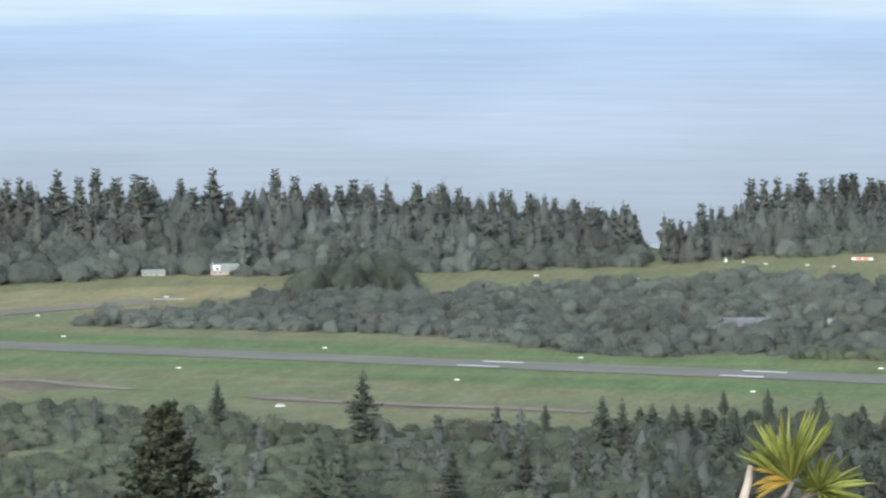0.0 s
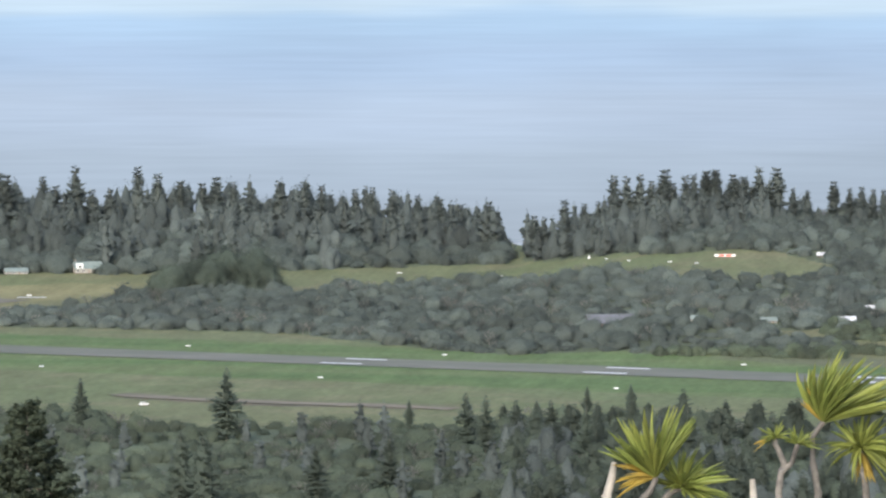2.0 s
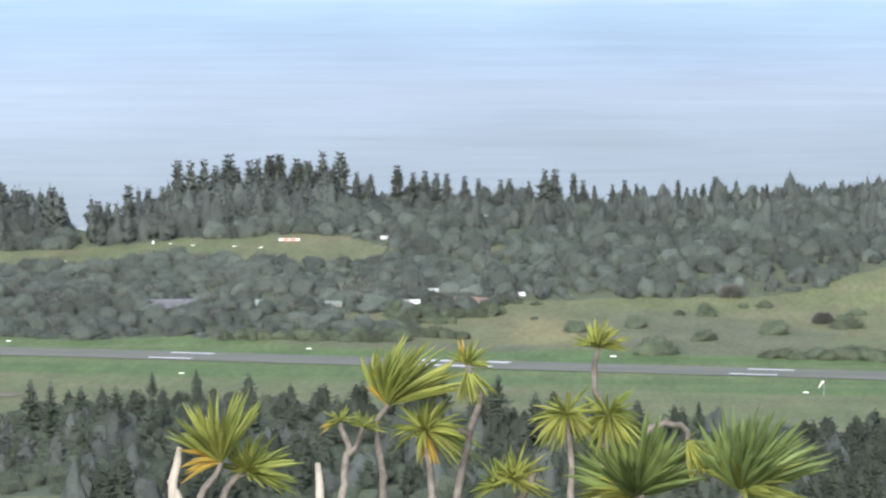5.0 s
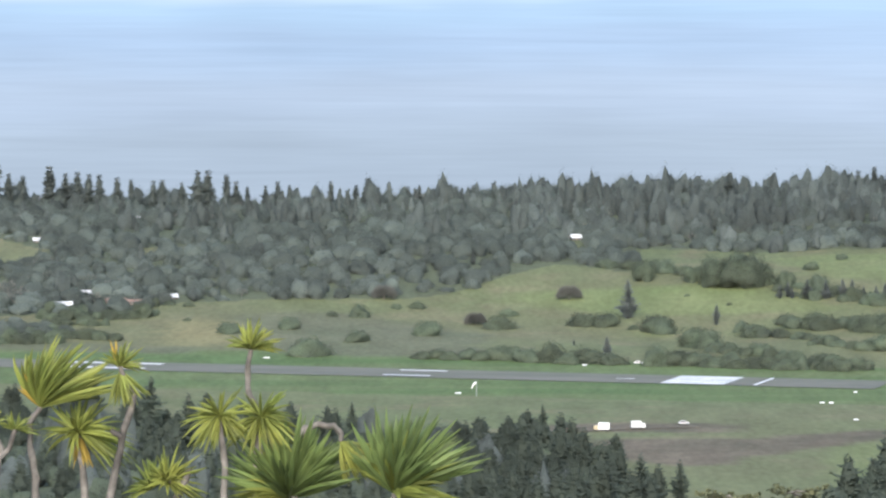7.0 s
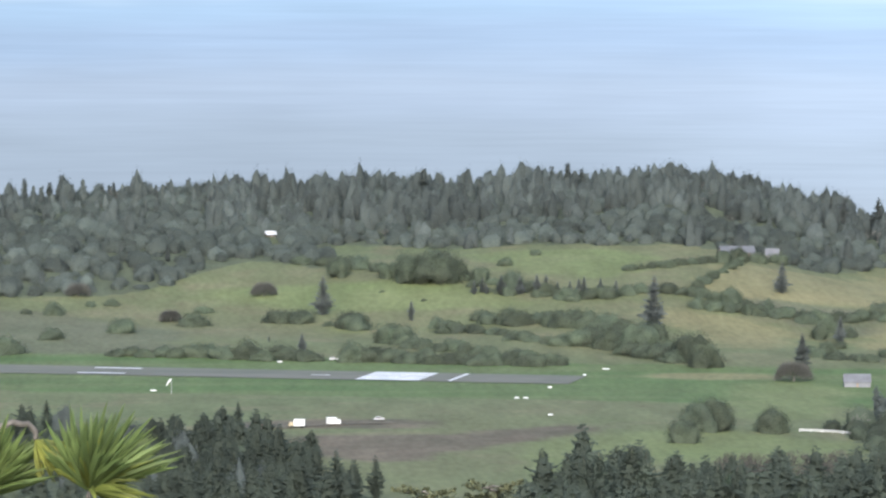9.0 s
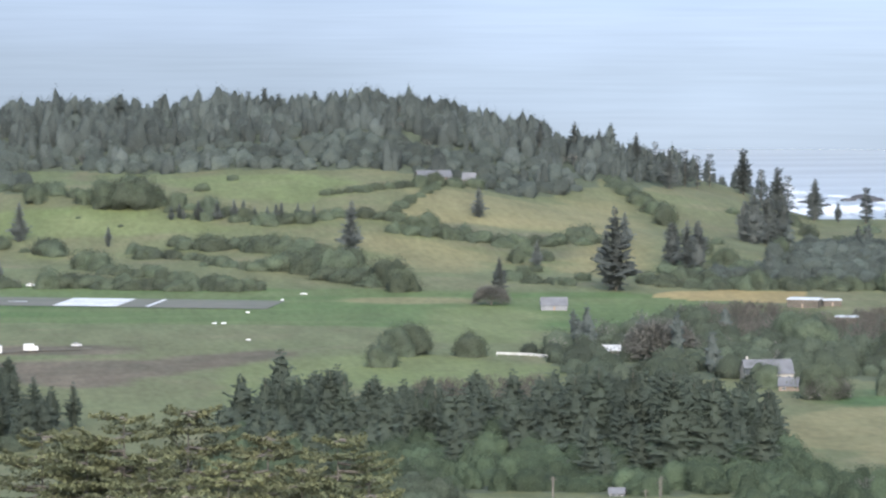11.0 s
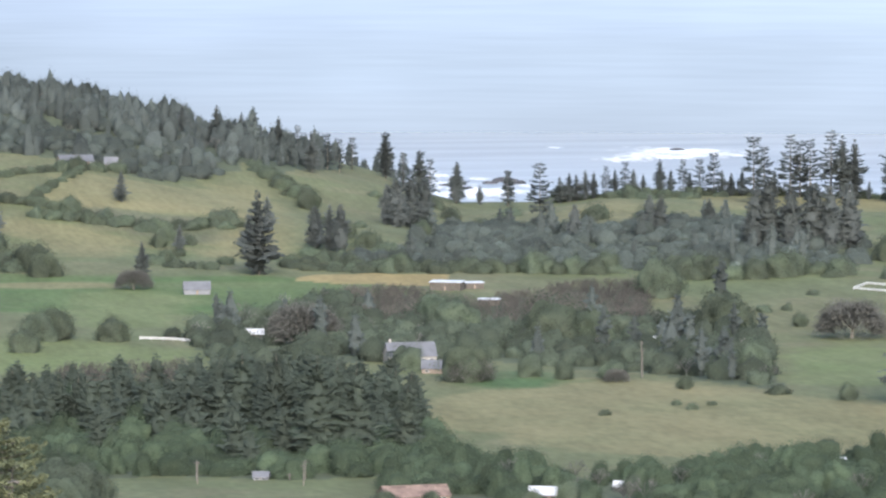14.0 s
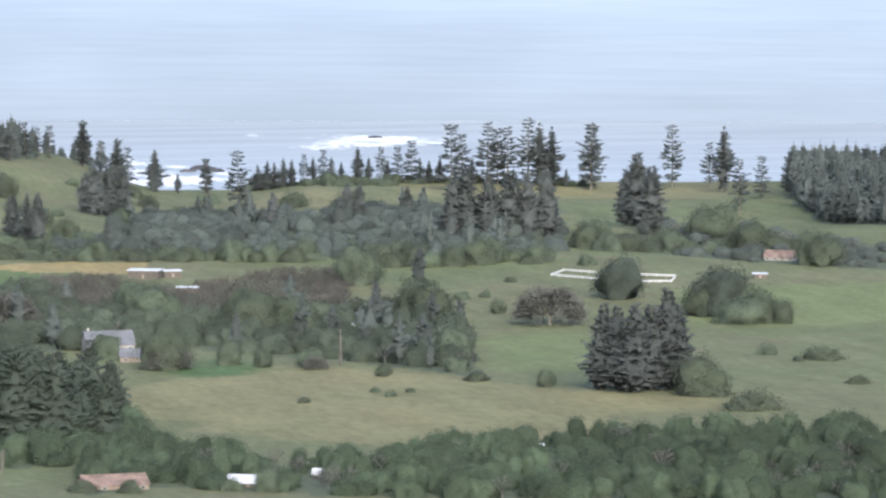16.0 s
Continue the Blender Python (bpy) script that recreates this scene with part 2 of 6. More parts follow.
SKYLINE_PINES_RIDGE = [
    (-8.35, 3080, 29.7), (-8.23, 3080, 27.3), (-7.99, 3080, 35.5), (-7.75, 3080, 29.9), (-7.58, 3080, 29.5), (-7.39, 3080, 43.6),
    (-7.24, 3080, 41.9), (-7.07, 3080, 41.2), (-6.94, 3080, 35.2), (-6.78, 3080, 41.9), (-6.67, 3080, 31.0), (-6.53, 3080, 35.3),
    (-6.43, 3080, 35.5), (-6.28, 3080, 36.7), (-6.16, 3080, 35.7), (-5.95, 3080, 31.8), (-5.82, 3080, 29.7),
]
SKYLINE_PINES_SOUTH = [
    (-6.28, 3080, 35.7), (-6.15, 3080, 35.2), (-5.84, 3080, 29.6), (-5.64, 3080, 36.7), (-5.42, 3080, 36.5), (-5.23, 3080, 23.4),
    (-5.06, 3080, 21.7), (-4.74, 3080, 28.2), (-4.55, 3080, 23.9), (-4.41, 3080, 24.8), (-4.27, 3080, 23.4), (-4.14, 3080, 23.1),
    (-3.93, 3080, 21.5), (-3.76, 3080, 20.1), (-3.49, 3080, 19.7), (-3.39, 3080, 20.5), (-3.15, 3080, 19.2), (-2.96, 3080, 27.1),
    (-2.84, 3080, 27.2), (-2.61, 3080, 24.4), (-2.5, 3080, 20.1),
]
SKYLINE_PINES_LOW = [
    (-2.36, 3080, 16.5), (-2.14, 3080, 17.6), (-1.99, 3080, 20.2), (-1.85, 3080, 17.7), (-1.51, 3080, 9.2), (-1.35, 3080, 19.7),
    (-1.05, 3080, 16.2), (-0.91, 3080, 20.1), (-0.42, 3080, 13.2), (-0.28, 3080, 14.0), (-0.15, 3080, 10.7), (0.13, 3080, 10.1),
    (0.36, 3080, 12.6), (0.6, 3080, 9.2), (0.81, 3080, 10.8), (0.94, 3080, 11.7), (1.11, 3080, 9.3), (1.28, 3080, 11.3),
    (1.49, 3080, 10.0), (1.62, 3080, 11.7), (1.77, 3080, 12.3), (1.96, 3080, 12.2),
]
SKYLINE_PINES_HILL = [
    (2.68, 3000, 15.2), (2.92, 3000, 16.3), (3.46, 3000, 20.1), (4.14, 3000, 15.1), (4.42, 3000, 15.7), (4.69, 3000, 13.9),
    (5.01, 3000, 20.4), (5.2, 3000, 22.0), (5.37, 3000, 17.9), (5.61, 3000, 16.4), (5.81, 3000, 17.9), (5.98, 3000, 15.9),
    (6.17, 3000, 17.9), (6.39, 3000, 13.4), (6.53, 3000, 14.5), (6.8, 3000, 11.6), (7.14, 3000, 13.0), (7.41, 3000, 16.1),
]
HILLSIDE_PINES = [
    (10.99, 3030, 30.2), (10.58, 3030, 22.0), (10.28, 2990, 23.6), (10.09, 2888, 25.6), (9.69, 3058, 24.1), (9.41, 3030, 23.6),
    (9.24, 3040, 22.9), (8.94, 2946, 26.8), (8.53, 2970, 20.9), (9.92, 2990, 25.4), (10.43, 2984, 21.7), (11.2, 2966, 25.2),
    (11.4, 3030, 28.7), (11.85, 3060, 26.8), (12.47, 3030, 23.8), (12.13, 3030, 12.9), (11.52, 3028, 25.7),
]
PASTURE_PINES = [
    (6.24, 2424, 27.4), (9.45, 2248, 40.9), (9.34, 2282, 29.1), (10.3, 2424, 25.0), (3.31, 2480, 11.4), (2.24, 2512, 21.4),
    (8.49, 2428, 13.9), (7.79, 2558, 17.1), (9.55, 2500, 19.7), (8.04, 2230, 17.6), (1.99, 2290, 12.5), (1.59, 2378, 3.5),
]
COAST_PINES = [
    (10.98, 3030, 30.3), (11.19, 3000, 23.7), (11.39, 3030, 28.7), (11.84, 3042, 27.7), (12.12, 3060, 12.6), (12.46, 3030, 23.8),
    (12.85, 2546, 38.6), (15.43, 2966, 43.2), (15.56, 3030, 33.4), (15.87, 3030, 41.0), (15.99, 3030, 37.6), (16.11, 3030, 38.5),
    (16.36, 3030, 44.7), (16.5, 3030, 41.4), (16.65, 3030, 39.1), (17.12, 3010, 43.9), (17.64, 2962, 27.0), (14.3, 3030, 24.2),
    (13.88, 3046, 22.2), (13.65, 3030, 20.6), (14.58, 3042, 24.0), (14.78, 3042, 24.0), (14.95, 3030, 28.6), (17.13, 3018, 42.9),
    (18.1, 3030, 41.2), (18.55, 3030, 29.1), (18.72, 2972, 41.9), (18.91, 2752, 30.7), (19.18, 2838, 26.5), (19.49, 2918, 23.7),
]
COAST_SAPLINGS = [
    (13.09, 3030, 17.6), (13.2, 3030, 19.4), (13.29, 3030, 17.6), (13.4, 3030, 19.8), (13.5, 3030, 18.0), (13.76, 3052, 16.7),
    (13.98, 3030, 17.7), (14.1, 3052, 13.3), (14.43, 3042, 16.6), (14.66, 3050, 14.4), (15.05, 3030, 17.0), (15.16, 3030, 15.3),
    (15.29, 3030, 17.2), (15.68, 3030, 17.6), (16.82, 3030, 12.3), (4.07, 2546, 8.0), (4.17, 2550, 8.7), (4.22, 2546, 6.2),
    (4.4, 2542, 11.4), (4.46, 2542, 6.5), (4.62, 2542, 10.5), (4.65, 2544, 6.8), (4.83, 2538, 12.0), (4.94, 2546, 10.2),
    (5.08, 2540, 7.4), (5.23, 2538, 8.0), (5.34, 2542, 8.6), (5.4, 2542, 9.6), (5.6, 2532, 10.1), (5.79, 2538, 8.0),
]
DARK_PINES = [
    (11.12, 2642, 27.9), (11.29, 2676, 30.5), (11.46, 2730, 25.9), (11.0, 2646, 23.1), (10.13, 2438, 22.2), (10.44, 2414, 25.2),
    (14.18, 2512, 20.4), (14.9, 2540, 17.3), (15.45, 2420, 30.9), (15.6, 2422, 35.3), (15.88, 2418, 32.9), (16.15, 2426, 33.9),
    (16.35, 2424, 33.0), (16.59, 2430, 33.9), (13.27, 2456, 19.7), (14.31, 2512, 18.9), (17.68, 2526, 40.5), (17.85, 2466, 35.0),
    (17.55, 2624, 31.9), (17.28, 1636, 30.8), (17.46, 1632, 30.1), (17.66, 1626, 31.6), (17.87, 1634, 30.2), (18.07, 1638, 35.8),
    (18.17, 1638, 29.8),
]
VALLEY_PINES = [
    (-12.08, 1960, 30.9), (-13.84, 2002, 22.6), (-9.87, 2018, 13.0), (-7.18, 2096, 12.7), (-7.71, 2096, 11.5), (-9.18, 1938, 23.5),
    (-8.94, 1914, 24.4), (-10.11, 1710, 22.8), (-8.33, 1966, 17.9), (-12.64, 1670, 26.4), (-12.37, 1656, 26.1), (-11.0, 1662, 22.2),
    (-3.53, 1936, 23.5), (-3.08, 1854, 22.5), (-1.1, 1916, 12.8), (-8.14, 1908, 23.2), (-7.73, 1878, 22.8), (-6.5, 1844, 24.6),
    (-5.48, 1840, 22.3), (1.22, 1906, 11.1), (2.88, 1646, 17.0), (2.4, 1628, 20.8),
]
GROVE_PINES = [
    (5.2, 1626, 20.1), (5.41, 1618, 20.2), (5.58, 1626, 20.1), (5.99, 1590, 26.1), (6.16, 1588, 25.1), (6.47, 1588, 22.2),
    (7.02, 1568, 21.9), (7.26, 1568, 20.9), (6.71, 1588, 20.2), (8.97, 1560, 25.6), (9.25, 1560, 28.4), (9.66, 1540, 29.0),
    (10.07, 1538, 28.0), (10.41, 1554, 24.5), (11.1, 1552, 22.6), (11.3, 1532, 22.3), (10.16, 1466, 33.8), (10.64, 1464, 32.0),
    (11.25, 1478, 23.3),
]
PASTURE_BUSHES = [
    (-1.01, 2512, 13.2), (-1.03, 2384, 12.5), (-0.19, 2424, 15.6), (0.69, 2478, 15.3), (0.81, 2536, 9.7), (0.38, 2504, 6.6),
    (-1.86, 2446, 13.4), (-2.6, 2422, 12.7), (1.68, 2494, 14.8), (1.97, 2490, 14.8), (2.63, 2462, 18.2), (2.31, 2476, 6.5),
    (3.12, 2376, 18.1), (3.77, 2432, 9.8), (4.46, 2372, 5.1), (-1.6, 2318, 19.3), (4.44, 2646, 9.4), (4.81, 2692, 7.1),
    (-3.09, 2480, 4.1), (-0.3, 2556, 9.1), (-1.33, 2510, 6.0), (3.46, 2534, 3.6), (2.95, 2564, 3.1), (-0.57, 2550, 6.1),
]
RUNWAY_HEDGE = [
    (-0.26, 2304, 10.2), (-0.08, 2306, 10.2), (0.1, 2298, 10.8), (0.3, 2302, 11.0), (0.46, 2294, 10.3), (0.67, 2298, 14.5),
    (0.82, 2300, 13.7), (1.03, 2286, 14.0), (1.2, 2284, 12.2), (1.33, 2286, 17.4), (1.53, 2276, 14.4), (1.69, 2284, 13.4),
    (1.86, 2280, 16.1), (2.07, 2272, 13.8), (2.59, 2266, 17.5), (2.79, 2268, 14.9),
    (2.91, 2270, 15.1), (3.08, 2268, 14.5), (3.25, 2260, 13.2), (3.46, 2260, 14.8), (3.6, 2254, 13.0), (3.81, 2256, 12.8),
    (3.97, 2256, 14.1), (4.16, 2248, 15.0), (4.33, 2250, 12.9), (4.5, 2254, 10.7), (4.66, 2244, 10.1), (4.84, 2244, 12.3),
    (5.02, 2248, 11.4),
]
STRIP_SCRUB = [
    (-6.82, 2400, 9.9), (-6.66, 2408, 12.4), (-6.51, 2398, 10.5), (-6.36, 2398, 9.5), (-6.17, 2400, 9.5), (-6.01, 2398, 8.6),
    (-5.87, 2396, 13.1), (-5.72, 2392, 11.0), (-5.54, 2396, 11.9), (-5.36, 2388, 9.1), (-5.22, 2392, 13.7), (-5.05, 2386, 11.7),
    (-4.9, 2390, 12.9), (-4.71, 2388, 12.7), (-4.71, 2416, 12.9), (-4.56, 2412, 12.4), (-4.42, 2410, 9.4), (-4.27, 2408, 12.0),
    (-4.13, 2402, 10.3), (-3.95, 2398, 8.6), (-4.67, 2470, 8.2),
    (-4.53, 2466, 7.7), (-4.36, 2468, 7.0), (-4.21, 2464, 7.1), (-4.08, 2466, 7.2),
]
FIELD_HEDGES = [
    (5.93, 2620, 7.2), (6.01, 2622, 6.3), (6.1, 2624, 5.8), (6.21, 2628, 6.9), (6.3, 2634, 6.9), (6.4, 2630, 9.4),
    (6.51, 2638, 8.3), (6.59, 2640, 8.8), (6.71, 2644, 9.4), (6.81, 2644, 8.3), (6.91, 2648, 8.3), (6.98, 2654, 6.9),
    (7.07, 2658, 7.3), (6.7, 2546, 6.5), (6.78, 2558, 7.5), (6.85, 2568, 9.2), (6.94, 2584, 8.9), (6.99, 2594, 6.5),
    (7.08, 2608, 6.2), (7.16, 2628, 8.7), (7.23, 2652, 9.6), (7.28, 2674, 8.5), (3.62, 2454, 10.8), (3.75, 2448, 10.0),
    (3.87, 2436, 12.1), (4.07, 2426, 9.9), (4.13, 2422, 8.1), (4.32, 2412, 8.4), (4.42, 2408, 8.4), (4.58, 2382, 10.9),
    (4.71, 2374, 10.5), (4.78, 2364, 9.0), (4.97, 2354, 8.0), (5.1, 2344, 10.8), (5.17, 2352, 10.8), (3.01, 2380, 11.9),
    (3.17, 2362, 12.7), (3.33, 2338, 11.2), (3.47, 2334, 13.5), (3.66, 2320, 8.4), (3.82, 2324, 12.6), (3.97, 2308, 9.9),
    (4.1, 2304, 8.4), (4.25, 2294, 11.1), (4.47, 2284, 8.5), (4.61, 2284, 12.3), (4.74, 2276, 11.0), (4.92, 2260, 9.3),
    (5.1, 2250, 10.5),
]
FIELD_THICKETS = [
    (5.39, 2346, 19.5), (5.48, 2348, 20.4), (5.61, 2336, 13.9), (5.72, 2330, 16.2), (5.95, 2306, 15.0), (6.05, 2314, 19.9),
    (6.21, 2292, 17.5), (6.34, 2288, 18.8), (6.51, 2270, 17.0), (6.58, 2280, 20.3), (6.74, 2272, 18.5), (6.87, 2240, 16.0),
    (5.56, 2388, 16.8), (5.65, 2388, 12.7), (5.79, 2384, 17.2), (5.92, 2382, 11.9), (6.07, 2368, 11.6), (6.25, 2378, 15.4),
    (6.77, 2496, 11.5), (6.91, 2498, 8.9), (6.98, 2490, 10.8), (7.16, 2492, 12.4), (7.24, 2492, 9.3), (7.39, 2488, 8.4),
    (7.52, 2488, 10.6), (7.61, 2490, 8.1), (7.75, 2488, 12.4), (7.84, 2492, 11.0), (4.06, 2570, 8.2), (4.25, 2552, 5.6),
    (4.37, 2546, 6.1), (4.5, 2540, 7.4), (4.64, 2550, 8.0), (4.86, 2534, 8.6), (4.93, 2536, 6.4), (5.14, 2530, 8.5),
    (5.25, 2518, 7.8), (4.16, 2472, 11.7), (4.27, 2458, 13.2), (4.47, 2454, 15.9), (4.64, 2446, 15.7), (4.85, 2452, 13.6),
    (5.01, 2444, 14.5), (5.17, 2430, 18.5), (5.28, 2442, 14.6), (5.43, 2426, 16.6), (5.66, 2420, 17.3), (5.85, 2414, 14.6),
    (7.07, 2654, 9.5), (7.27, 2676, 10.8), (7.5, 2690, 12.2), (7.75, 2710, 12.9), (3.12, 2380, 21.0), (2.62, 2466, 18.2),
    (3.79, 2432, 14.5), (6.44, 2630, 8.1), (9.04, 2520, 18.0), (8.73, 2502, 11.9),
]
SCRUB_BAND = [
    (3.95, 2590, 9.0), (4.13, 2584, 11.0), (4.32, 2576, 9.0), (4.52, 2566, 12.0), (4.73, 2556, 10.0), (4.97, 2540, 13.0), (5.21, 2524, 14.0), (5.45, 2525, 12.0),
    (5.69, 2526, 14.0), (5.9, 2534, 11.0), (6.1, 2542, 13.0), (6.27, 2541, 10.0), (6.44, 2540, 12.0), (6.61, 2534, 9.0), (6.78, 2528, 12.0), (7.0, 2518, 10.0),
    (7.18, 2512, 12.0), (7.36, 2504, 9.0), (7.6, 2498, 13.0), (7.85, 2496, 10.0), (8.1, 2480, 12.0), (8.35, 2460, 14.0), (8.6, 2450, 10.0),
]
DALE_BUSHES = [
    (8.12, 2348, 7.4), (8.18, 2310, 10.9), (8.34, 2336, 8.7), (8.45, 2292, 11.4), (8.65, 2292, 7.6), (8.74, 2282, 7.0),
    (8.87, 2278, 8.4), (8.04, 2484, 8.0), (8.18, 2490, 7.8), (8.3, 2492, 9.2), (8.46, 2494, 10.5), (8.63, 2494, 10.9),
    (8.74, 2502, 8.8), (8.91, 2510, 7.6), (9.05, 2506, 10.3), (9.21, 2514, 6.9), (9.39, 2854, 12.0), (9.44, 2832, 13.5),
    (9.55, 2810, 10.5), (9.71, 2784, 11.2), (9.79, 2772, 13.6), (9.86, 2750, 13.2), (10.01, 2724, 8.8), (2.0, 2684, 13.0),
    (2.26, 2674, 11.3), (2.45, 2652, 15.6), (2.68, 2652, 15.6), (2.95, 2636, 12.9), (3.12, 2632, 12.5), (3.35, 2620, 12.4),
    (3.6, 2612, 12.0), (3.86, 2606, 12.7), (9.8, 2294, 9.1), (9.9, 2288, 10.9), (10.07, 2296, 11.9), (10.23, 2350, 12.5),
    (10.33, 2358, 12.6), (10.45, 2382, 8.5), (10.41, 2278, 10.9), (10.57, 2266, 10.5), (10.73, 2258, 11.0), (10.89, 2274, 11.3),
    (11.03, 2258, 14.1), (11.2, 2266, 13.0), (11.32, 2268, 10.9), (11.49, 2266, 11.7), (11.65, 2254, 12.5), (11.82, 2270, 11.6),
    (11.99, 2270, 15.1), (12.13, 2256, 13.7), (12.31, 2260, 13.3), (12.47, 2262, 9.8), (12.61, 2268, 12.4), (12.78, 2258, 14.6),
    (12.98, 2256, 9.6), (13.11, 2252, 11.6), (13.28, 2254, 12.1), (13.49, 2252, 15.1), (13.66, 2264, 13.8), (13.76, 2258, 9.7),
    (14.33, 2216, 13.4), (14.5, 2228, 15.7), (14.66, 2226, 16.1), (14.76, 2236, 15.2), (14.97, 2232, 15.2), (15.13, 2226, 15.9),
    (15.29, 2246, 12.4), (15.45, 2232, 13.5), (15.58, 2244, 13.1), (15.76, 2242, 16.2), (15.87, 2252, 15.8), (16.02, 2262, 13.2),
    (16.23, 2266, 15.8), (16.39, 2244, 10.6), (16.51, 2256, 12.6), (17.05, 2380, 16.4), (17.2, 2390, 18.5), (17.36, 2362, 17.5),
    (17.56, 2372, 18.8), (17.83, 2364, 11.9), (18.0, 2390, 19.8), (18.12, 2378, 13.7), (18.31, 2364, 14.1), (18.58, 2374, 13.7),
    (18.75, 2386, 13.5), (18.89, 2380, 15.3), (19.1, 2370, 19.3), (19.35, 2350, 18.4), (19.57, 2362, 13.3), (10.06, 2270, 8.4),
    (10.21, 2274, 8.8), (10.37, 2266, 8.7), (10.54, 2280, 10.7), (10.66, 2274, 11.7), (10.84, 2262, 11.7), (10.97, 2270, 12.4),
    (11.16, 2260, 13.1), (11.3, 2262, 10.8),
]
DARK_CLUMP = [(-12.74, 2896, 27.6), (-12.44, 2910, 31.2), (-12.1, 2916, 34.7), (-11.79, 2916, 31.2), (-11.58, 2908, 20.8), (-12.25, 2900, 24.0), (-11.95, 2925, 28.0), (18.72, 1996, 30.0), (17.45, 2066, 21.7)]
DALE_TREES = [
    (9.41, 2420, 14.0), (9.82, 2318, 10.0), (10.67, 2538, 8.0), (10.81, 2434, 16.0), (10.99, 2400, 14.0), (10.09, 2406, 12.0),
    (9.06, 2316, 9.0), (10.5, 2474, 12.0), (10.23, 2540, 10.0), (11.29, 2700, 15.0), (11.42, 2476, 12.0), (9.75, 2778, 17.0),
    (9.58, 2808, 15.0), (9.92, 2748, 17.0), (10.06, 2698, 15.0), (11.59, 2892, 14.0), (11.76, 2816, 15.0), (10.84, 2806, 9.0),
    (12.14, 2764, 12.0), (12.48, 2862, 14.0), (13.51, 2738, 18.0), (14.12, 2712, 16.0), (8.24, 2434, 9.0), (8.48, 2398, 8.0),
]
SLOPE_TREES = [(6.35, 1342, 12.0), (6.6, 1336, 15.0), (6.92, 1332, 16.0), (7.2, 1330, 17.0), (7.46, 1338, 12.0), (6.75, 1318, 12.0), (7.05, 1312, 13.0)]
RIGHT_BUSHES = [
    (18.99, 1956, 25.6), (19.45, 1952, 11.6), (19.95, 1780, 13.6), (19.26, 1800, 8.6), (20.36, 1674, 8.0), (19.64, 1770, 4.2),
    (16.6, 1648, 7.1), (14.51, 1632, 3.9), (14.71, 1616, 4.6), (14.94, 1630, 3.5), (13.65, 1600, 4.6), (14.61, 1694, 6.0),
    (15.74, 1672, 9.0), (15.85, 2070, 6.4), (16.01, 2002, 7.1), (16.15, 2142, 5.6), (15.57, 2062, 7.4), (18.52, 1618, 16.2),
    (19.07, 1572, 16.8), (17.07, 2238, 10.7), (18.44, 1988, 14.2), (10.99, 1332, 8.9), (11.52, 1328, 7.6), (12.8, 1332, 7.0),
    (13.22, 1330, 8.2), (13.98, 1366, 6.5),
]
COAST_SCRUB = [
    (12.99, 3040, 11.0), (13.09, 3040, 13.5), (13.2, 3040, 9.3), (13.32, 3040, 9.6), (13.42, 3040, 9.1), (13.52, 3040, 7.2),
    (13.63, 3034, 6.7), (13.72, 3014, 10.2), (13.81, 3022, 9.5), (13.91, 3002, 9.9), (14.02, 3022, 7.4), (14.15, 3014, 7.7),
    (14.25, 3028, 9.7), (14.37, 3026, 9.9), (14.47, 3028, 8.7), (14.56, 3026, 7.9), (14.65, 3020, 7.6), (14.77, 3028, 7.8),
    (14.87, 3032, 10.5), (14.99, 3024, 6.6), (15.07, 3024, 7.8), (15.21, 3034, 8.5), (15.29, 3036, 9.9), (15.39, 3032, 6.5),
    (14.91, 3040, 9.4), (15.06, 3040, 7.2), (15.18, 3040, 10.8), (15.34, 3040, 7.4), (15.48, 3040, 9.5), (15.64, 3040, 11.1),
    (15.77, 3040, 7.1), (15.92, 3040, 10.1), (16.06, 3040, 7.8), (16.19, 3040, 10.4), (16.31, 3040, 7.7), (16.47, 3040, 9.6),
    (16.62, 3040, 7.6), (16.73, 3040, 10.9), (16.88, 3040, 8.2), (17.02, 3040, 9.7), (13.97, 2888, 9.3), (14.09, 2888, 9.1),
    (14.17, 2872, 10.0), (14.3, 3002, 8.1), (14.39, 3004, 7.0), (14.51, 3010, 8.9), (14.62, 2998, 10.1), (14.73, 3004, 8.4),
]
TOWN_BUSHES = [
    (-4.81, 2492, 10.3), (-4.71, 2490, 8.1), (-4.56, 2490, 12.1), (-4.43, 2496, 12.3), (-4.32, 2488, 10.5), (-4.15, 2494, 7.7),
    (-4.05, 2492, 11.0), (-3.87, 2492, 8.7), (-3.76, 2494, 10.8), (-3.6, 2496, 9.0), (-3.52, 2506, 7.8), (-4.74, 2518, 7.2),
    (-4.5, 2520, 8.0), (-4.33, 2522, 8.1), (-4.12, 2526, 5.1), (-3.88, 2532, 6.4), (-3.67, 2534, 8.0), (-3.47, 2542, 6.0),
    (-3.31, 2548, 6.1), (-3.07, 2542, 5.6),
]
LEAFLESS_TREES = [
    (16.63, 1950, 32.5), (12.01, 1734, 18.6), (13.79, 1726, 10.3), (0.4, 2498, 13.1), (1.53, 2580, 15.4), (-0.71, 2580, 15.4),
    (7.94, 2166, 18.6), (10.0, 1894, 33.8),
]
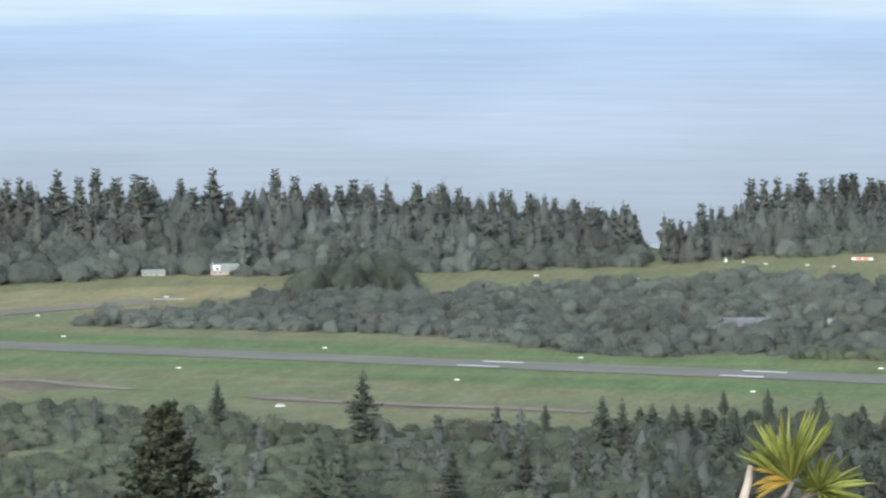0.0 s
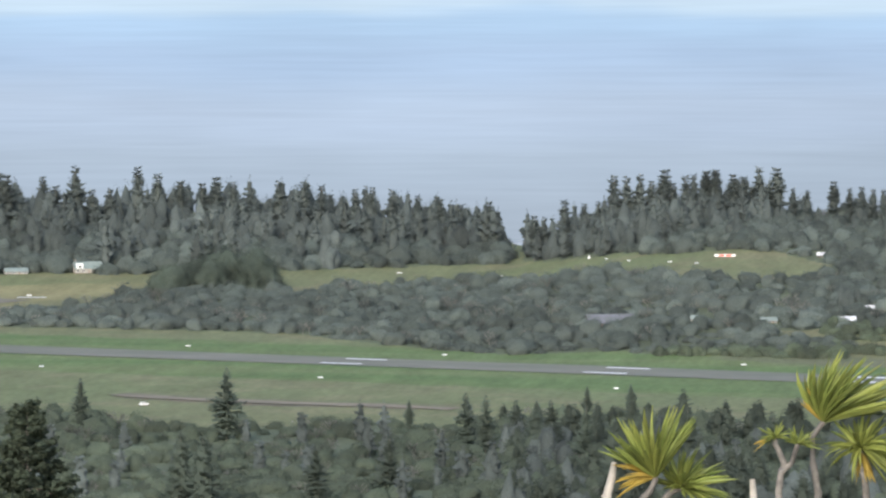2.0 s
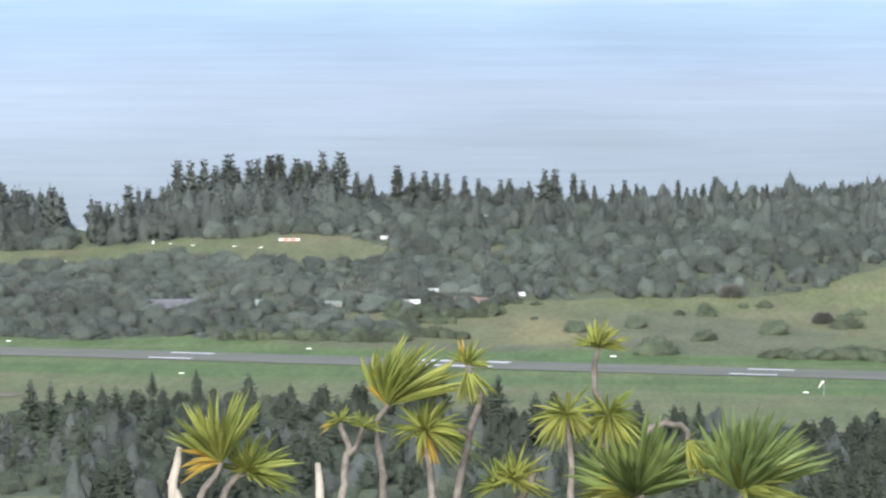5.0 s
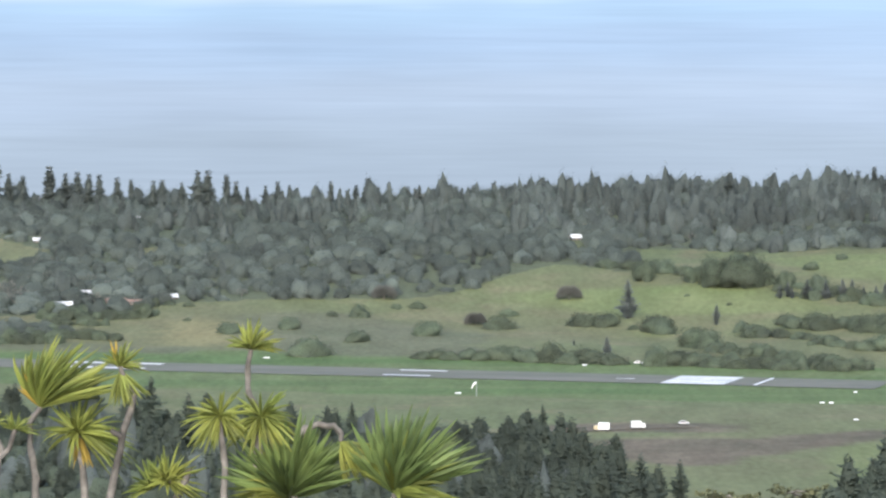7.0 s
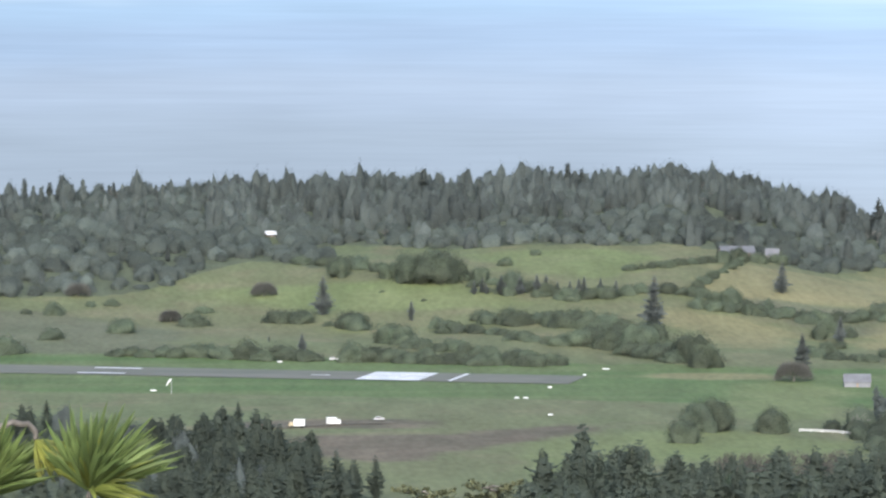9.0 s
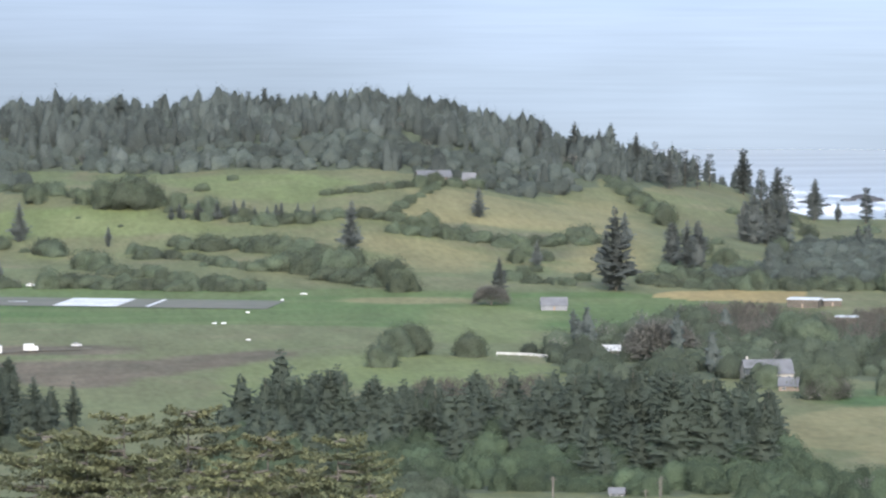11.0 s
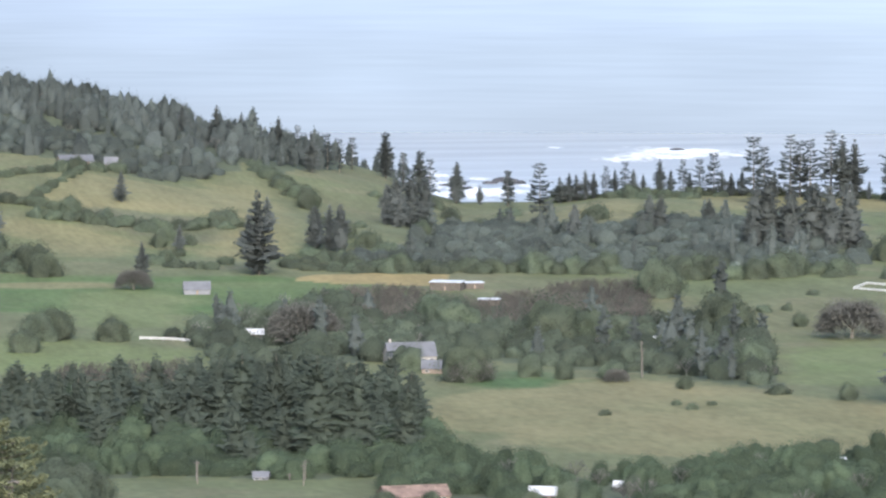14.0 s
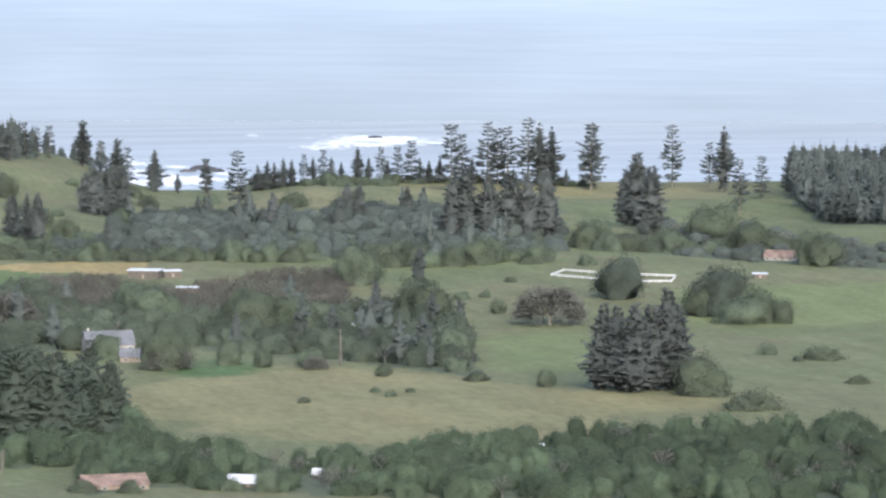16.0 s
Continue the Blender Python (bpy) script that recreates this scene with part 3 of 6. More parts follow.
ROUND_TREES = [
    (6.63, 1852, 12.5), (6.8, 1896, 16.0), (7.02, 1902, 15.0), (7.68, 1898, 13.5),
    (3.27, 2588, 18.5),
    (3.59, 2584, 25.8), (3.86, 2592, 13.6), (3.05, 2606, 12.4), (2.43, 2620, 12.5), (3.57, 2602, 21.7), (3.71, 2602, 15.5),
    (12.0, 1736, 18.6), (12.74, 1752, 10.4), (13.15, 1740, 8.3), (13.73, 1738, 10.3), (11.85, 1958, 21.0), (11.23, 1786, 12.8),
    (19.16, 1956, 18.6), (18.48, 1622, 17.8), (12.96, 1888, 27.0), (13.48, 1904, 20.4),
    (11.6, 1998, 20.0), (15.09, 1986, 23.6), (15.4, 1754, 17.5), (14.33, 2126, 21.3), (18.6, 2448, 26.2), (19.87, 2250, 24.1),
]
MARKERS = [
    (-15.69, 2586, 2.6), (-16.0, 2750, 2.4),
    (-12.54, 2492, 2.7), (-14.31, 2364, 2.5), (-10.94, 2284, 2.7), (-9.44, 2424, 2.6), (-7.36, 2218, 2.6), (-5.82, 2352, 2.8),
    (-4.86, 2252, 2.7), (-14.45, 2898, 3.1), (-7.48, 2938, 2.1), (-7.21, 2882, 2.4), (-6.71, 2832, 2.7), (-6.39, 2804, 2.3),
    (-8.75, 2998, 2.5), (-9.98, 3024, 3.6), (-8.39, 2746, 2.0), (-2.13, 2306, 3.3), (0.19, 2108, 2.8), (1.72, 2266, 2.7),
    (4.59, 2060, 2.2), (4.7, 2060, 2.2), (5.0, 1960, 2.1), (4.99, 2124, 1.8), (5.41, 2192, 1.6), (5.67, 2226, 3.4),
]
WINDSOCK = (0.41, 2092)
CONE = (-7.69, 2982)
SIGN = (-6.05, 2816)
VEHICLE_RED = (1.52, 1894)
VEHICLE_TAN = (1.93, 1902)
VEHICLE_WHITE = (2.37, 1910)
VEHICLE_GREY = (2.92, 1930)
PARKED_CAR_A = (-13.08, 2132)
PARKED_CAR_B = (2.37, 2274)
HOUSES = [
    ('villa', -13.75, 3012, 18.0, 6.8),
    ('shed', -14.61, 3010, 14.7, 3.6),
    ('forest_house', -13.57, 3176, 17.4, 4.9),
    ('long_house', -7.44, 2538, 25.4, 6.9),
    ('green_shed', -6.38, 2544, 6.6, 3.2),
    ('green_shed', -5.52, 2534, 8.4, 2.7),
    ('cottage', -4.58, 2536, 9.1, 3.3),
    ('cottage', -4.31, 2584, 8.3, 3.1),
    ('cottage', -3.28, 2572, 6.4, 3.0),
    ('brick_row', -3.95, 2554, 10.6, 2.7),
    ('brick_row', -3.72, 2550, 7.9, 2.7),
    ('barn', 8.7, 2136, 11.7, 5.8),
    ('farmhouse', 11.28, 1808, 18.5, 8.2),
    ('annex', 11.56, 1768, 8.0, 5.0),
    ('flat_house', 11.73, 2156, 14.4, 4.9),
    ('flat_shed', 12.05, 2166, 8.5, 3.6),
    ('flat_shed', 12.24, 2084, 9.4, 3.2),
    ('hill_house', 7.24, 2698, 19.3, 5.8),
    ('hill_house', 7.67, 2724, 7.5, 6.5),
    ('white_house', 9.4, 1926, 6.9, 3.2),
    ('terracotta_house', 11.33, 1338, 18.5, 4.1),
    ('white_house', 13.0, 1346, 12.2, 3.2),
    ('white_house', 13.87, 1372, 4.9, 2.3),
    ('water_tank', 9.42, 1410, 2.0, 2.0),
    ('water_tank', 9.52, 1410, 2.2, 2.0),
    ('white_house', 14.37, 1918, 9.1, 3.0),
    ('red_house', 19.42, 2276, 14.4, 4.9),
    ('flat_shed', 19.17, 2172, 6.5, 2.1),
    ('white_house', 16.32, 1438, 12.2, 2.7),
    ('small_house', 12.03, 1740, 9.3, 5.2),
    ('cottage', -3.7, 2968, 6.4, 2.8),
    ('cottage', 1.61, 2836, 6.1, 3.4),
    ('cottage', -4.87, 2820, 6.7, 2.7),
    ('green_shed', 15.2, 2290, 5.5, 2.7),
    ('green_shed', 15.61, 2286, 6.0, 2.4),
]
FENCES = [[(8.01, 1904), (8.42, 1902), (8.75, 1892)], [(16.64, 2174), (16.8, 2202), (17.21, 2188), (17.22, 2154), (16.64, 2174)], [(17.69, 2180), (18.15, 2172), (18.1, 2144), (17.69, 2140)]]
SECOND_ENDS = [(-17.06, 2744), (-14.63, 2868)]
TRACKS = [([(-13.39, 2194), (-12.77, 2170), (-12.09, 2154), (-11.27, 2138), (-10.31, 2126), (-9.32, 2106)], 14), ([(-16.86, 2304), (-16.05, 2294), (-15.37, 2258), (-14.89, 2236)], 12), ([(1.14, 1900), (1.89, 1906), (2.6, 1915), (3.1, 1919)], 6)]
POLES = [(8.69, 1412, 6.2), (10.01, 1408, 6.2), (14.09, 1748, 13.3), (8.7, 1400, 6.7), (9.99, 1390, 6.6), (9.82, 1408, 2.3), (14.1, 1742, 11.0)]
SURF = [
    (11.7, 3965, 30.0), (12.0, 3945, 34.0), (12.3, 3970, 26.0), (11.95, 4045, 30.0), (12.6, 4010, 18.0),
    (11.65, 4214, 20.1), (11.57, 4116, 24.5), (11.78, 4080, 34.0), (12.08, 4010, 38.2), (11.84, 3974, 28.4), (12.12, 4168, 14.9),
    (12.36, 4024, 28.7), (12.66, 4080, 14.6), (11.5, 4268, 15.2), (14.37, 4590, 49.2), (14.57, 4554, 65.1), (14.85, 4574, 49.0),
    (14.1, 4498, 42.8), (14.51, 4484, 32.0), (13.82, 4446, 31.8), (13.02, 4638, 9.9), (15.19, 4522, 16.1),
]
ROCKS = [
    (12.25, 4110, 14.7), (12.42, 4138, 24.6), (12.56, 4110, 19.6), (11.71, 4080, 12.6), (11.84, 4168, 9.9), (11.98, 4044, 11.6),
    (14.51, 4600, 14.2), (11.47, 4138, 9.9),
]
NEAR_TREES = [
    (3.49, 300, 34.2), (4.27, 310, 35.5), (5.23, 305, 33.3), (6.08, 312, 33.9), (4.75, 290, 30.1), (3.79, 285, 29.9),
    (5.64, 292, 30.0), (3.04, 300, 32.5), (6.46, 300, 30.2), (2.5, 305, 33.5), (5.15, 270, 26.0), (4.27, 270, 26.3),
    (3.31, 270, 26.4), (6.11, 275, 26.4),
]
LONE_PINE = [
    (-14.48, 230, 31.8),
]
DEAD_STEMS = [[(-4.8, 47.76, 270.4), (-4.78, 47.76, 270.88)], [(-6.18, 47.6, 270.41), (-6.28, 47.59, 270.72)], [(-6.28, 47.59, 270.72), (-6.17, 47.6, 271.05)]]


# ---------------------------------------------------------------- woods: outlines in degrees and metres from the lookout
MIDDLE = [(-15.45, 2690), (-15.0, 2760), (-14.1, 2785), (-13.4, 2850), (-12.9, 2950), (-11.6, 2950), (-11.3, 2880), (-10.7, 2910), (-9.8, 2960), (-8.6, 2940), (-7.7, 2865), (-7.0, 2780), (-5.9, 2700), (-4.5, 2720), (-4.0, 2620), (-3.61, 2560), (-4.37, 2526), (-5.05, 2505), (-5.73, 2498), (-6.41, 2485), (-7.2, 2428), (-8.6, 2422), (-9.4, 2450), (-10.7, 2530), (-11.2, 2577), (-12.7, 2608), (-14.4, 2634), (-15.45, 2660)]
LEFT = [(-16.8, 3290), (-8.7, 3290), (-8.7, 3085), (-9.6, 3070), (-10.6, 3040), (-11.5, 3020), (-12.6, 3010), (-13.4, 3005), (-14.2, 3020), (-15.1, 3000), (-15.8, 2980), (-16.8, 2960)]
GAP_RIGHT = [(-8.5, 3170), (-5.5, 3170), (-5.5, 2845), (-6.6, 2870), (-7.6, 2980), (-8.5, 3085)]
BACK = [(-5.5, 3170), (2.3, 3170), (2.3, 2660), (1.4, 2700), (0.6, 2645), (0.3, 2615), (-0.4, 2585), (-1.4, 2570), (-2.4, 2565), (-3.3, 2555), (-3.8, 2520), (-4.4, 2500), (-4.8, 2470), (-4.9, 2700), (-4.8, 2780), (-5.5, 2855)]
SOUTH_STRIP = [(-7.2, 2440), (-6.4, 2485), (-5.7, 2490), (-5.0, 2470), (-4.6, 2440), (-4.3, 2415), (-4.7, 2402), (-5.9, 2405), (-7.2, 2408)]
HILL = [(0.9, 3120), (9.4, 3120), (9.31, 2874), (9.2, 2824), (8.73, 2760), (8.25, 2700), (7.84, 2704), (7.7, 2742), (7.09, 2715), (6.47, 2735), (5.8, 2727), (4.8, 2742), (3.9, 2748), (3.26, 2780), (2.6, 2802), (1.83, 2796), (0.9, 2782)]
HILLSIDE = [(9.2, 3180), (11.1, 3180), (11.1, 4220), (10.4, 3010), (9.7, 2830), (9.3, 2860)]
DALE = [(10.9, 2360), (11.4, 2480), (11.8, 2805), (12.5, 2750), (13.2, 2525), (14.2, 2680), (15.3, 2755), (16.2, 2735), (16.8, 2460), (16.7, 2330), (16.0, 2315), (15.3, 2275), (14.2, 2270), (13.2, 2305), (12.3, 2280), (11.4, 2310), (10.3, 2265)]
BROWN = [(10.5, 2130), (11.4, 2130), (12.3, 2100), (13.2, 2160), (14.2, 2180), (14.2, 2010), (13.2, 2000), (11.8, 2000), (11.2, 1985), (10.6, 2035)]
VILLAGE = [(8.3, 1910), (9.1, 2000), (9.8, 2085), (10.6, 2120), (10.9, 2010), (11.7, 2040), (12.1, 1940), (12.9, 1970), (13.9, 2000), (14.6, 2045), (15.1, 2060), (15.5, 1960), (15.8, 1690), (15.1, 1715), (14.3, 1755), (13.4, 1785), (12.9, 1800), (12.4, 1810), (11.8, 1800), (10.9, 1825), (10.1, 1800), (9.3, 1790), (8.8, 1845), (8.5, 1915)]
PINE_GROVE = [(4.5, 1630), (5.4, 1685), (6.4, 1670), (7.3, 1695), (8.4, 1680), (9.3, 1710), (10.6, 1700), (11.4, 1610), (11.7, 1510), (11.0, 1415), (9.8, 1410), (8.4, 1430), (7.5, 1425), (5.7, 1410), (4.5, 1440)]
NEAR_BUSH = [(11.0, 1380), (11.54, 1494), (11.82, 1474), (12.84, 1414), (13.67, 1400), (14.22, 1430), (15.18, 1446), (16.14, 1472), (17.17, 1480), (18.88, 1482), (20.71, 1504), (21.0, 1470), (21.0, 1325), (17.3, 1310), (13.9, 1320), (13.2, 1335), (11.8, 1345), (10.9, 1315)]
FORE_LEFT = [(-16.9, 2125), (-15.8, 2155), (-13.7, 2065), (-12.9, 2010), (-11.7, 2015), (-10.3, 2045), (-9.4, 2020), (-8.3, 2075), (-6.9, 2075), (-5.8, 2065), (-5.8, 1660), (-9.6, 1635), (-13.0, 1650), (-16.9, 1685)]
FORE_MID = [(-8.8, 2020), (-7.9, 2055), (-5.8, 2040), (-4.1, 2030), (-2.4, 1940), (-1.2, 1905), (-0.0, 1875), (1.7, 1860), (1.7, 1620), (-3.1, 1580), (-8.8, 1570)]
FORE_RIGHT = [(0.3, 1825), (0.8, 1860), (1.2, 1855), (2.0, 1800), (2.4, 1740), (2.8, 1650), (2.9, 1605), (1.5, 1545), (0.1, 1535)]
FAR_RIGHT = [(19.6, 3400), (20.1, 3400), (20.6, 3400), (21.3, 3400), (21.3, 2465), (20.1, 2565), (19.5, 2830)]
MID_RIGHT = [(17.0, 2425), (17.5, 2440), (18.5, 2575), (19.7, 2450), (20.7, 2370), (21.3, 2365), (21.3, 2190), (20.7, 2220), (19.7, 2250), (18.8, 2275), (18.0, 2345), (17.1, 2380)]
WOODS = (MIDDLE, LEFT, GAP_RIGHT, BACK, SOUTH_STRIP, HILL, HILLSIDE, DALE, BROWN, VILLAGE, PINE_GROVE, NEAR_BUSH, FORE_LEFT, FORE_MID, FORE_RIGHT, FAR_RIGHT, MID_RIGHT)


# ---------------------------------------------------------------- ground
def ground_material():
    m = bpy.data.materials.new("pasture_grass")
    m.use_nodes = True
    nt = m.node_tree
    n, link = nt.nodes, nt.links.new
    bsdf = n["Principled BSDF"]
    bsdf.inputs["Roughness"].default_value = 0.95
    bsdf.inputs["Specular IOR Level"].default_value = 0.1
    geo = n.new("ShaderNodeNewGeometry")

    def cloud(scale, detail=5, stretch=(1, 1, 1)):
        mp, tx = n.new("ShaderNodeMapping"), n.new("ShaderNodeTexNoise")
        mp.inputs["Scale"].default_value = stretch
        tx.inputs["Scale"].default_value, tx.inputs["Detail"].default_value = scale, detail
        link(geo.outputs["Position"], mp.inputs["Vector"]), link(mp.outputs["Vector"], tx.inputs["Vector"])
        return tx.outputs["Fac"]

    def span(fac, lo, hi, to0=0.0, to1=1.0):
        mr = n.new("ShaderNodeMapRange")
        for k, v in zip(("From Min", "From Max", "To Min", "To Max"), (lo, hi, to0, to1)):
            mr.inputs[k].default_value = v
        link(fac, mr.inputs["Value"])
        return mr.outputs["Result"]

    def blend(fac, one, two):
        mx = n.new("ShaderNodeMix")
        mx.data_type = "RGBA"
        link(fac, mx.inputs[0])
        for k, c in ((6, one), (7, two)):
            if isinstance(c, tuple):
                mx.inputs[k].default_value = (*c, 1)
            else:
                link(c, mx.inputs[k])
        return mx.outputs[2]

    def mask(name):
        at = n.new("ShaderNodeAttribute")
        at.attribute_name = name
        add = n.new("ShaderNodeMath")
        add.operation = "ADD"
        link(at.outputs["Fac"], add.inputs[0]), link(span(cloud(0.04), 0.2, 0.8, -0.35, 0.35), add.inputs[1])
        return span(add.outputs["Value"], 0.3, 0.7)

    colour = blend(span(cloud(0.006), 0.35, 0.65), (0.118, 0.12, 0.066), (0.104, 0.12, 0.06))
    colour = blend(span(cloud(0.03), 0.5, 0.75), colour, (0.138, 0.128, 0.076))
    colour = blend(mask("mown"), colour, blend(span(cloud(0.012, stretch=(0.4, 2.5, 1)), 0.35, 0.65), (0.073, 0.112, 0.043), (0.104, 0.125, 0.057)))
    colour = blend(mask("dry"), colour, blend(span(cloud(0.02), 0.3, 0.7), (0.176, 0.158, 0.084), (0.142, 0.138, 0.072)))
    colour = blend(mask("lush"), colour, blend(span(cloud(0.02), 0.3, 0.7), (0.112, 0.138, 0.058), (0.128, 0.142, 0.068)))
    colour = blend(mask("rough"), colour, blend(span(cloud(0.03), 0.3, 0.7), (0.09, 0.099, 0.06), (0.116, 0.116, 0.074)))
    colour = blend(mask("gold"), colour, (0.232, 0.184, 0.088))
    colour = blend(mask("lawn"), colour, (0.068, 0.106, 0.046))
    colour = blend(mask("earth"), colour, blend(span(cloud(0.05), 0.3, 0.7), (0.08, 0.074, 0.052), (0.13, 0.106, 0.078)))
    colour = blend(mask("litter"), colour, (0.08, 0.092, 0.06))
    hsv, tone = n.new("ShaderNodeHueSaturation"), n.new("ShaderNodeMath")
    tone.operation = "MULTIPLY"
    link(span(cloud(0.35, 5, (1, 0.3, 1)), 0.2, 0.8, 0.8, 1.2), tone.inputs[0]), link(span(cloud(0.06, 4, (1, 0.22, 1)), 0.3, 0.7, 0.87, 1.13), tone.inputs[1])
    link(colour, hsv.inputs["Color"]), link(tone.outputs["Value"], hsv.inputs["Value"])
    link(hsv.outputs["Color"], bsdf.inputs["Base Color"])
    bp = n.new("ShaderNodeBump")
    bp.inputs["Strength"].default_value, bp.inputs["Distance"].default_value = 0.3, 0.5
    link(cloud(0.6, 6), bp.inputs["Height"]), link(bp.outputs["Normal"], bsdf.inputs["Normal"])
    return m


DRY = (
   [(6.19, 2210), (7.76, 2210), (7.8, 2164), (6.19, 2176)],
   [(6.37, 2496), (7.08, 2476), (7.77, 2458), (7.98, 2438), (7.63, 2340), (7.08, 2356), (6.74, 2414), (6.06, 2460)],
   [(6.74, 2556), (7.39, 2680), (7.77, 2666), (8.45, 2678), (9.27, 2810), (9.54, 2744), (9.82, 2678), (9.41, 2536), (8.86, 2552), (8.11, 2516), (7.29, 2520)],
   [(8.86, 2480), (9.41, 2524), (9.95, 2618), (10.02, 2486), (9.75, 2424), (9.13, 2316), (8.72, 2406)],
   [(11.5, 1685), (12.3, 1700), (13.2, 1750), (14.3, 1740), (15.3, 1690), (17.2, 1625), (17.2, 1550), (17.8, 1485), (14.6, 1465), (13.2, 1485), (12.3, 1550), (11.6, 1565)],
   [(-16.8, 2930), (-14.8, 2955), (-13.0, 2980), (-13.2, 2935), (-14.8, 2790), (-16.9, 2750)],
   [(-3.4, 2490), (-2.4, 2485), (-2.0, 2380), (-3.4, 2350)],
   [(17.0, 1615), (18.9, 1610), (18.9, 1570), (17.0, 1550)],
   [(14.7, 3050), (16.1, 4035), (17.1, 4010), (18.8, 3030), (18.8, 2845), (16.8, 2960), (15.8, 2810), (14.9, 2790)],
   [(13.0, 3045), (14.1, 2805), (14.2, 2690), (13.1, 2790)],
)
LUSH = (
   [(1.7, 2615), (2.7, 2600), (3.8, 2580), (4.7, 2530), (4.7, 2500), (3.4, 2520), (1.7, 2525)],
   [(3.8, 2720), (4.7, 2725), (5.8, 2710), (6.4, 2680), (5.8, 2580), (4.6, 2620)],
   [(0.7, 2605), (1.8, 2605), (3.2, 2590), (4.3, 2560), (4.6, 2515), (2.8, 2510), (1.2, 2560)],
   [(1.7, 2485), (2.8, 2465), (3.8, 2395), (5.0, 2290), (4.0, 2385), (2.7, 2430)],
   [(16.7, 1950), (17.2, 1880), (17.2, 1705), (15.9, 1705), (15.8, 1880)],
   [(18.1, 2120), (20.7, 2160), (21.3, 2160), (21.3, 1985), (19.7, 1935), (18.2, 1960)],
   [(7.1, 2165), (8.2, 2160), (8.7, 2115), (8.2, 1950), (7.1, 1960)],
   [(4.6, 1850), (6.8, 1910), (8.8, 1860), (8.2, 1770), (6.4, 1790), (4.9, 1680)],
)
ROUGH = (
   [(-2.6, 2495), (-1.7, 2530), (-0.6, 2510), (0.5, 2440), (0.5, 2325), (-1.3, 2310), (-2.2, 2350), (-2.6, 2420)],
   [(-6.3, 2410), (-4.7, 2390), (-2.4, 2350), (-3.4, 2330), (-5.1, 2350), (-6.3, 2380)],
   [(7.0, 2515), (7.9, 2540), (9.2, 2525), (8.6, 2435), (7.9, 2470)],
)
GOLD = (
   [(9.8, 2215), (10.1, 2245), (10.9, 2255), (11.7, 2245), (11.8, 2230), (11.6, 2185), (10.5, 2190)],
)
LAWN = (
   [(11.8, 1725), (12.4, 1785), (12.9, 1770), (13.2, 1720), (12.5, 1690)],
)
BARE_EARTH = (
   [(1.7, 1870), (3.05, 1868), (3.98, 1876), (5.83, 1930), (6.4, 1956), (6.04, 1922), (4.84, 1852), (3.77, 1806), (3.39, 1766), (2.06, 1792), (1.7, 1800)],
   [(-16.9, 2305), (-15.8, 2300), (-15.1, 2240), (-16.4, 2240)],
   [(-13.4, 2200), (-11.7, 2160), (-9.3, 2120), (-9.3, 2100), (-12.1, 2130), (-13.4, 2180)],
   [(1.2, 1935), (2.8, 1940), (3.7, 1930), (3.7, 1900), (1.2, 1895)],
)
CLEARINGS = (
   [(1.45, 2832), (1.78, 2832), (1.78, 2765), (1.45, 2765)],
   [(9.2, 1915), (9.6, 1915), (9.55, 1860), (9.25, 1860)],
   [(11.35, 2150), (12.3, 2150), (12.3, 2075), (11.5, 2100)],
   [(-3.8, 2795), (-3.4, 2805), (-3.1, 2775), (-3.4, 2750), (-3.8, 2755)],
   [(-7.8, 2560), (-7.1, 2555), (-7.1, 2515), (-7.8, 2530)],
   [(12.3, 1825), (12.9, 1800), (13.2, 1720), (11.7, 1705), (10.9, 1765), (10.9, 1825)],
   [(-16.5, 1915), (-15.2, 1920), (-15.2, 1900), (-16.5, 1890)],
   [(-13.2, 1940), (-12.9, 1955), (-12.8, 1920), (-13.2, 1910)],
   [(7.5, 1415), (10.9, 1405), (11.0, 1315), (7.5, 1320)],
   [(2.0, 1755), (4.6, 1850), (4.9, 1700), (4.6, 1610), (2.7, 1645)],
)


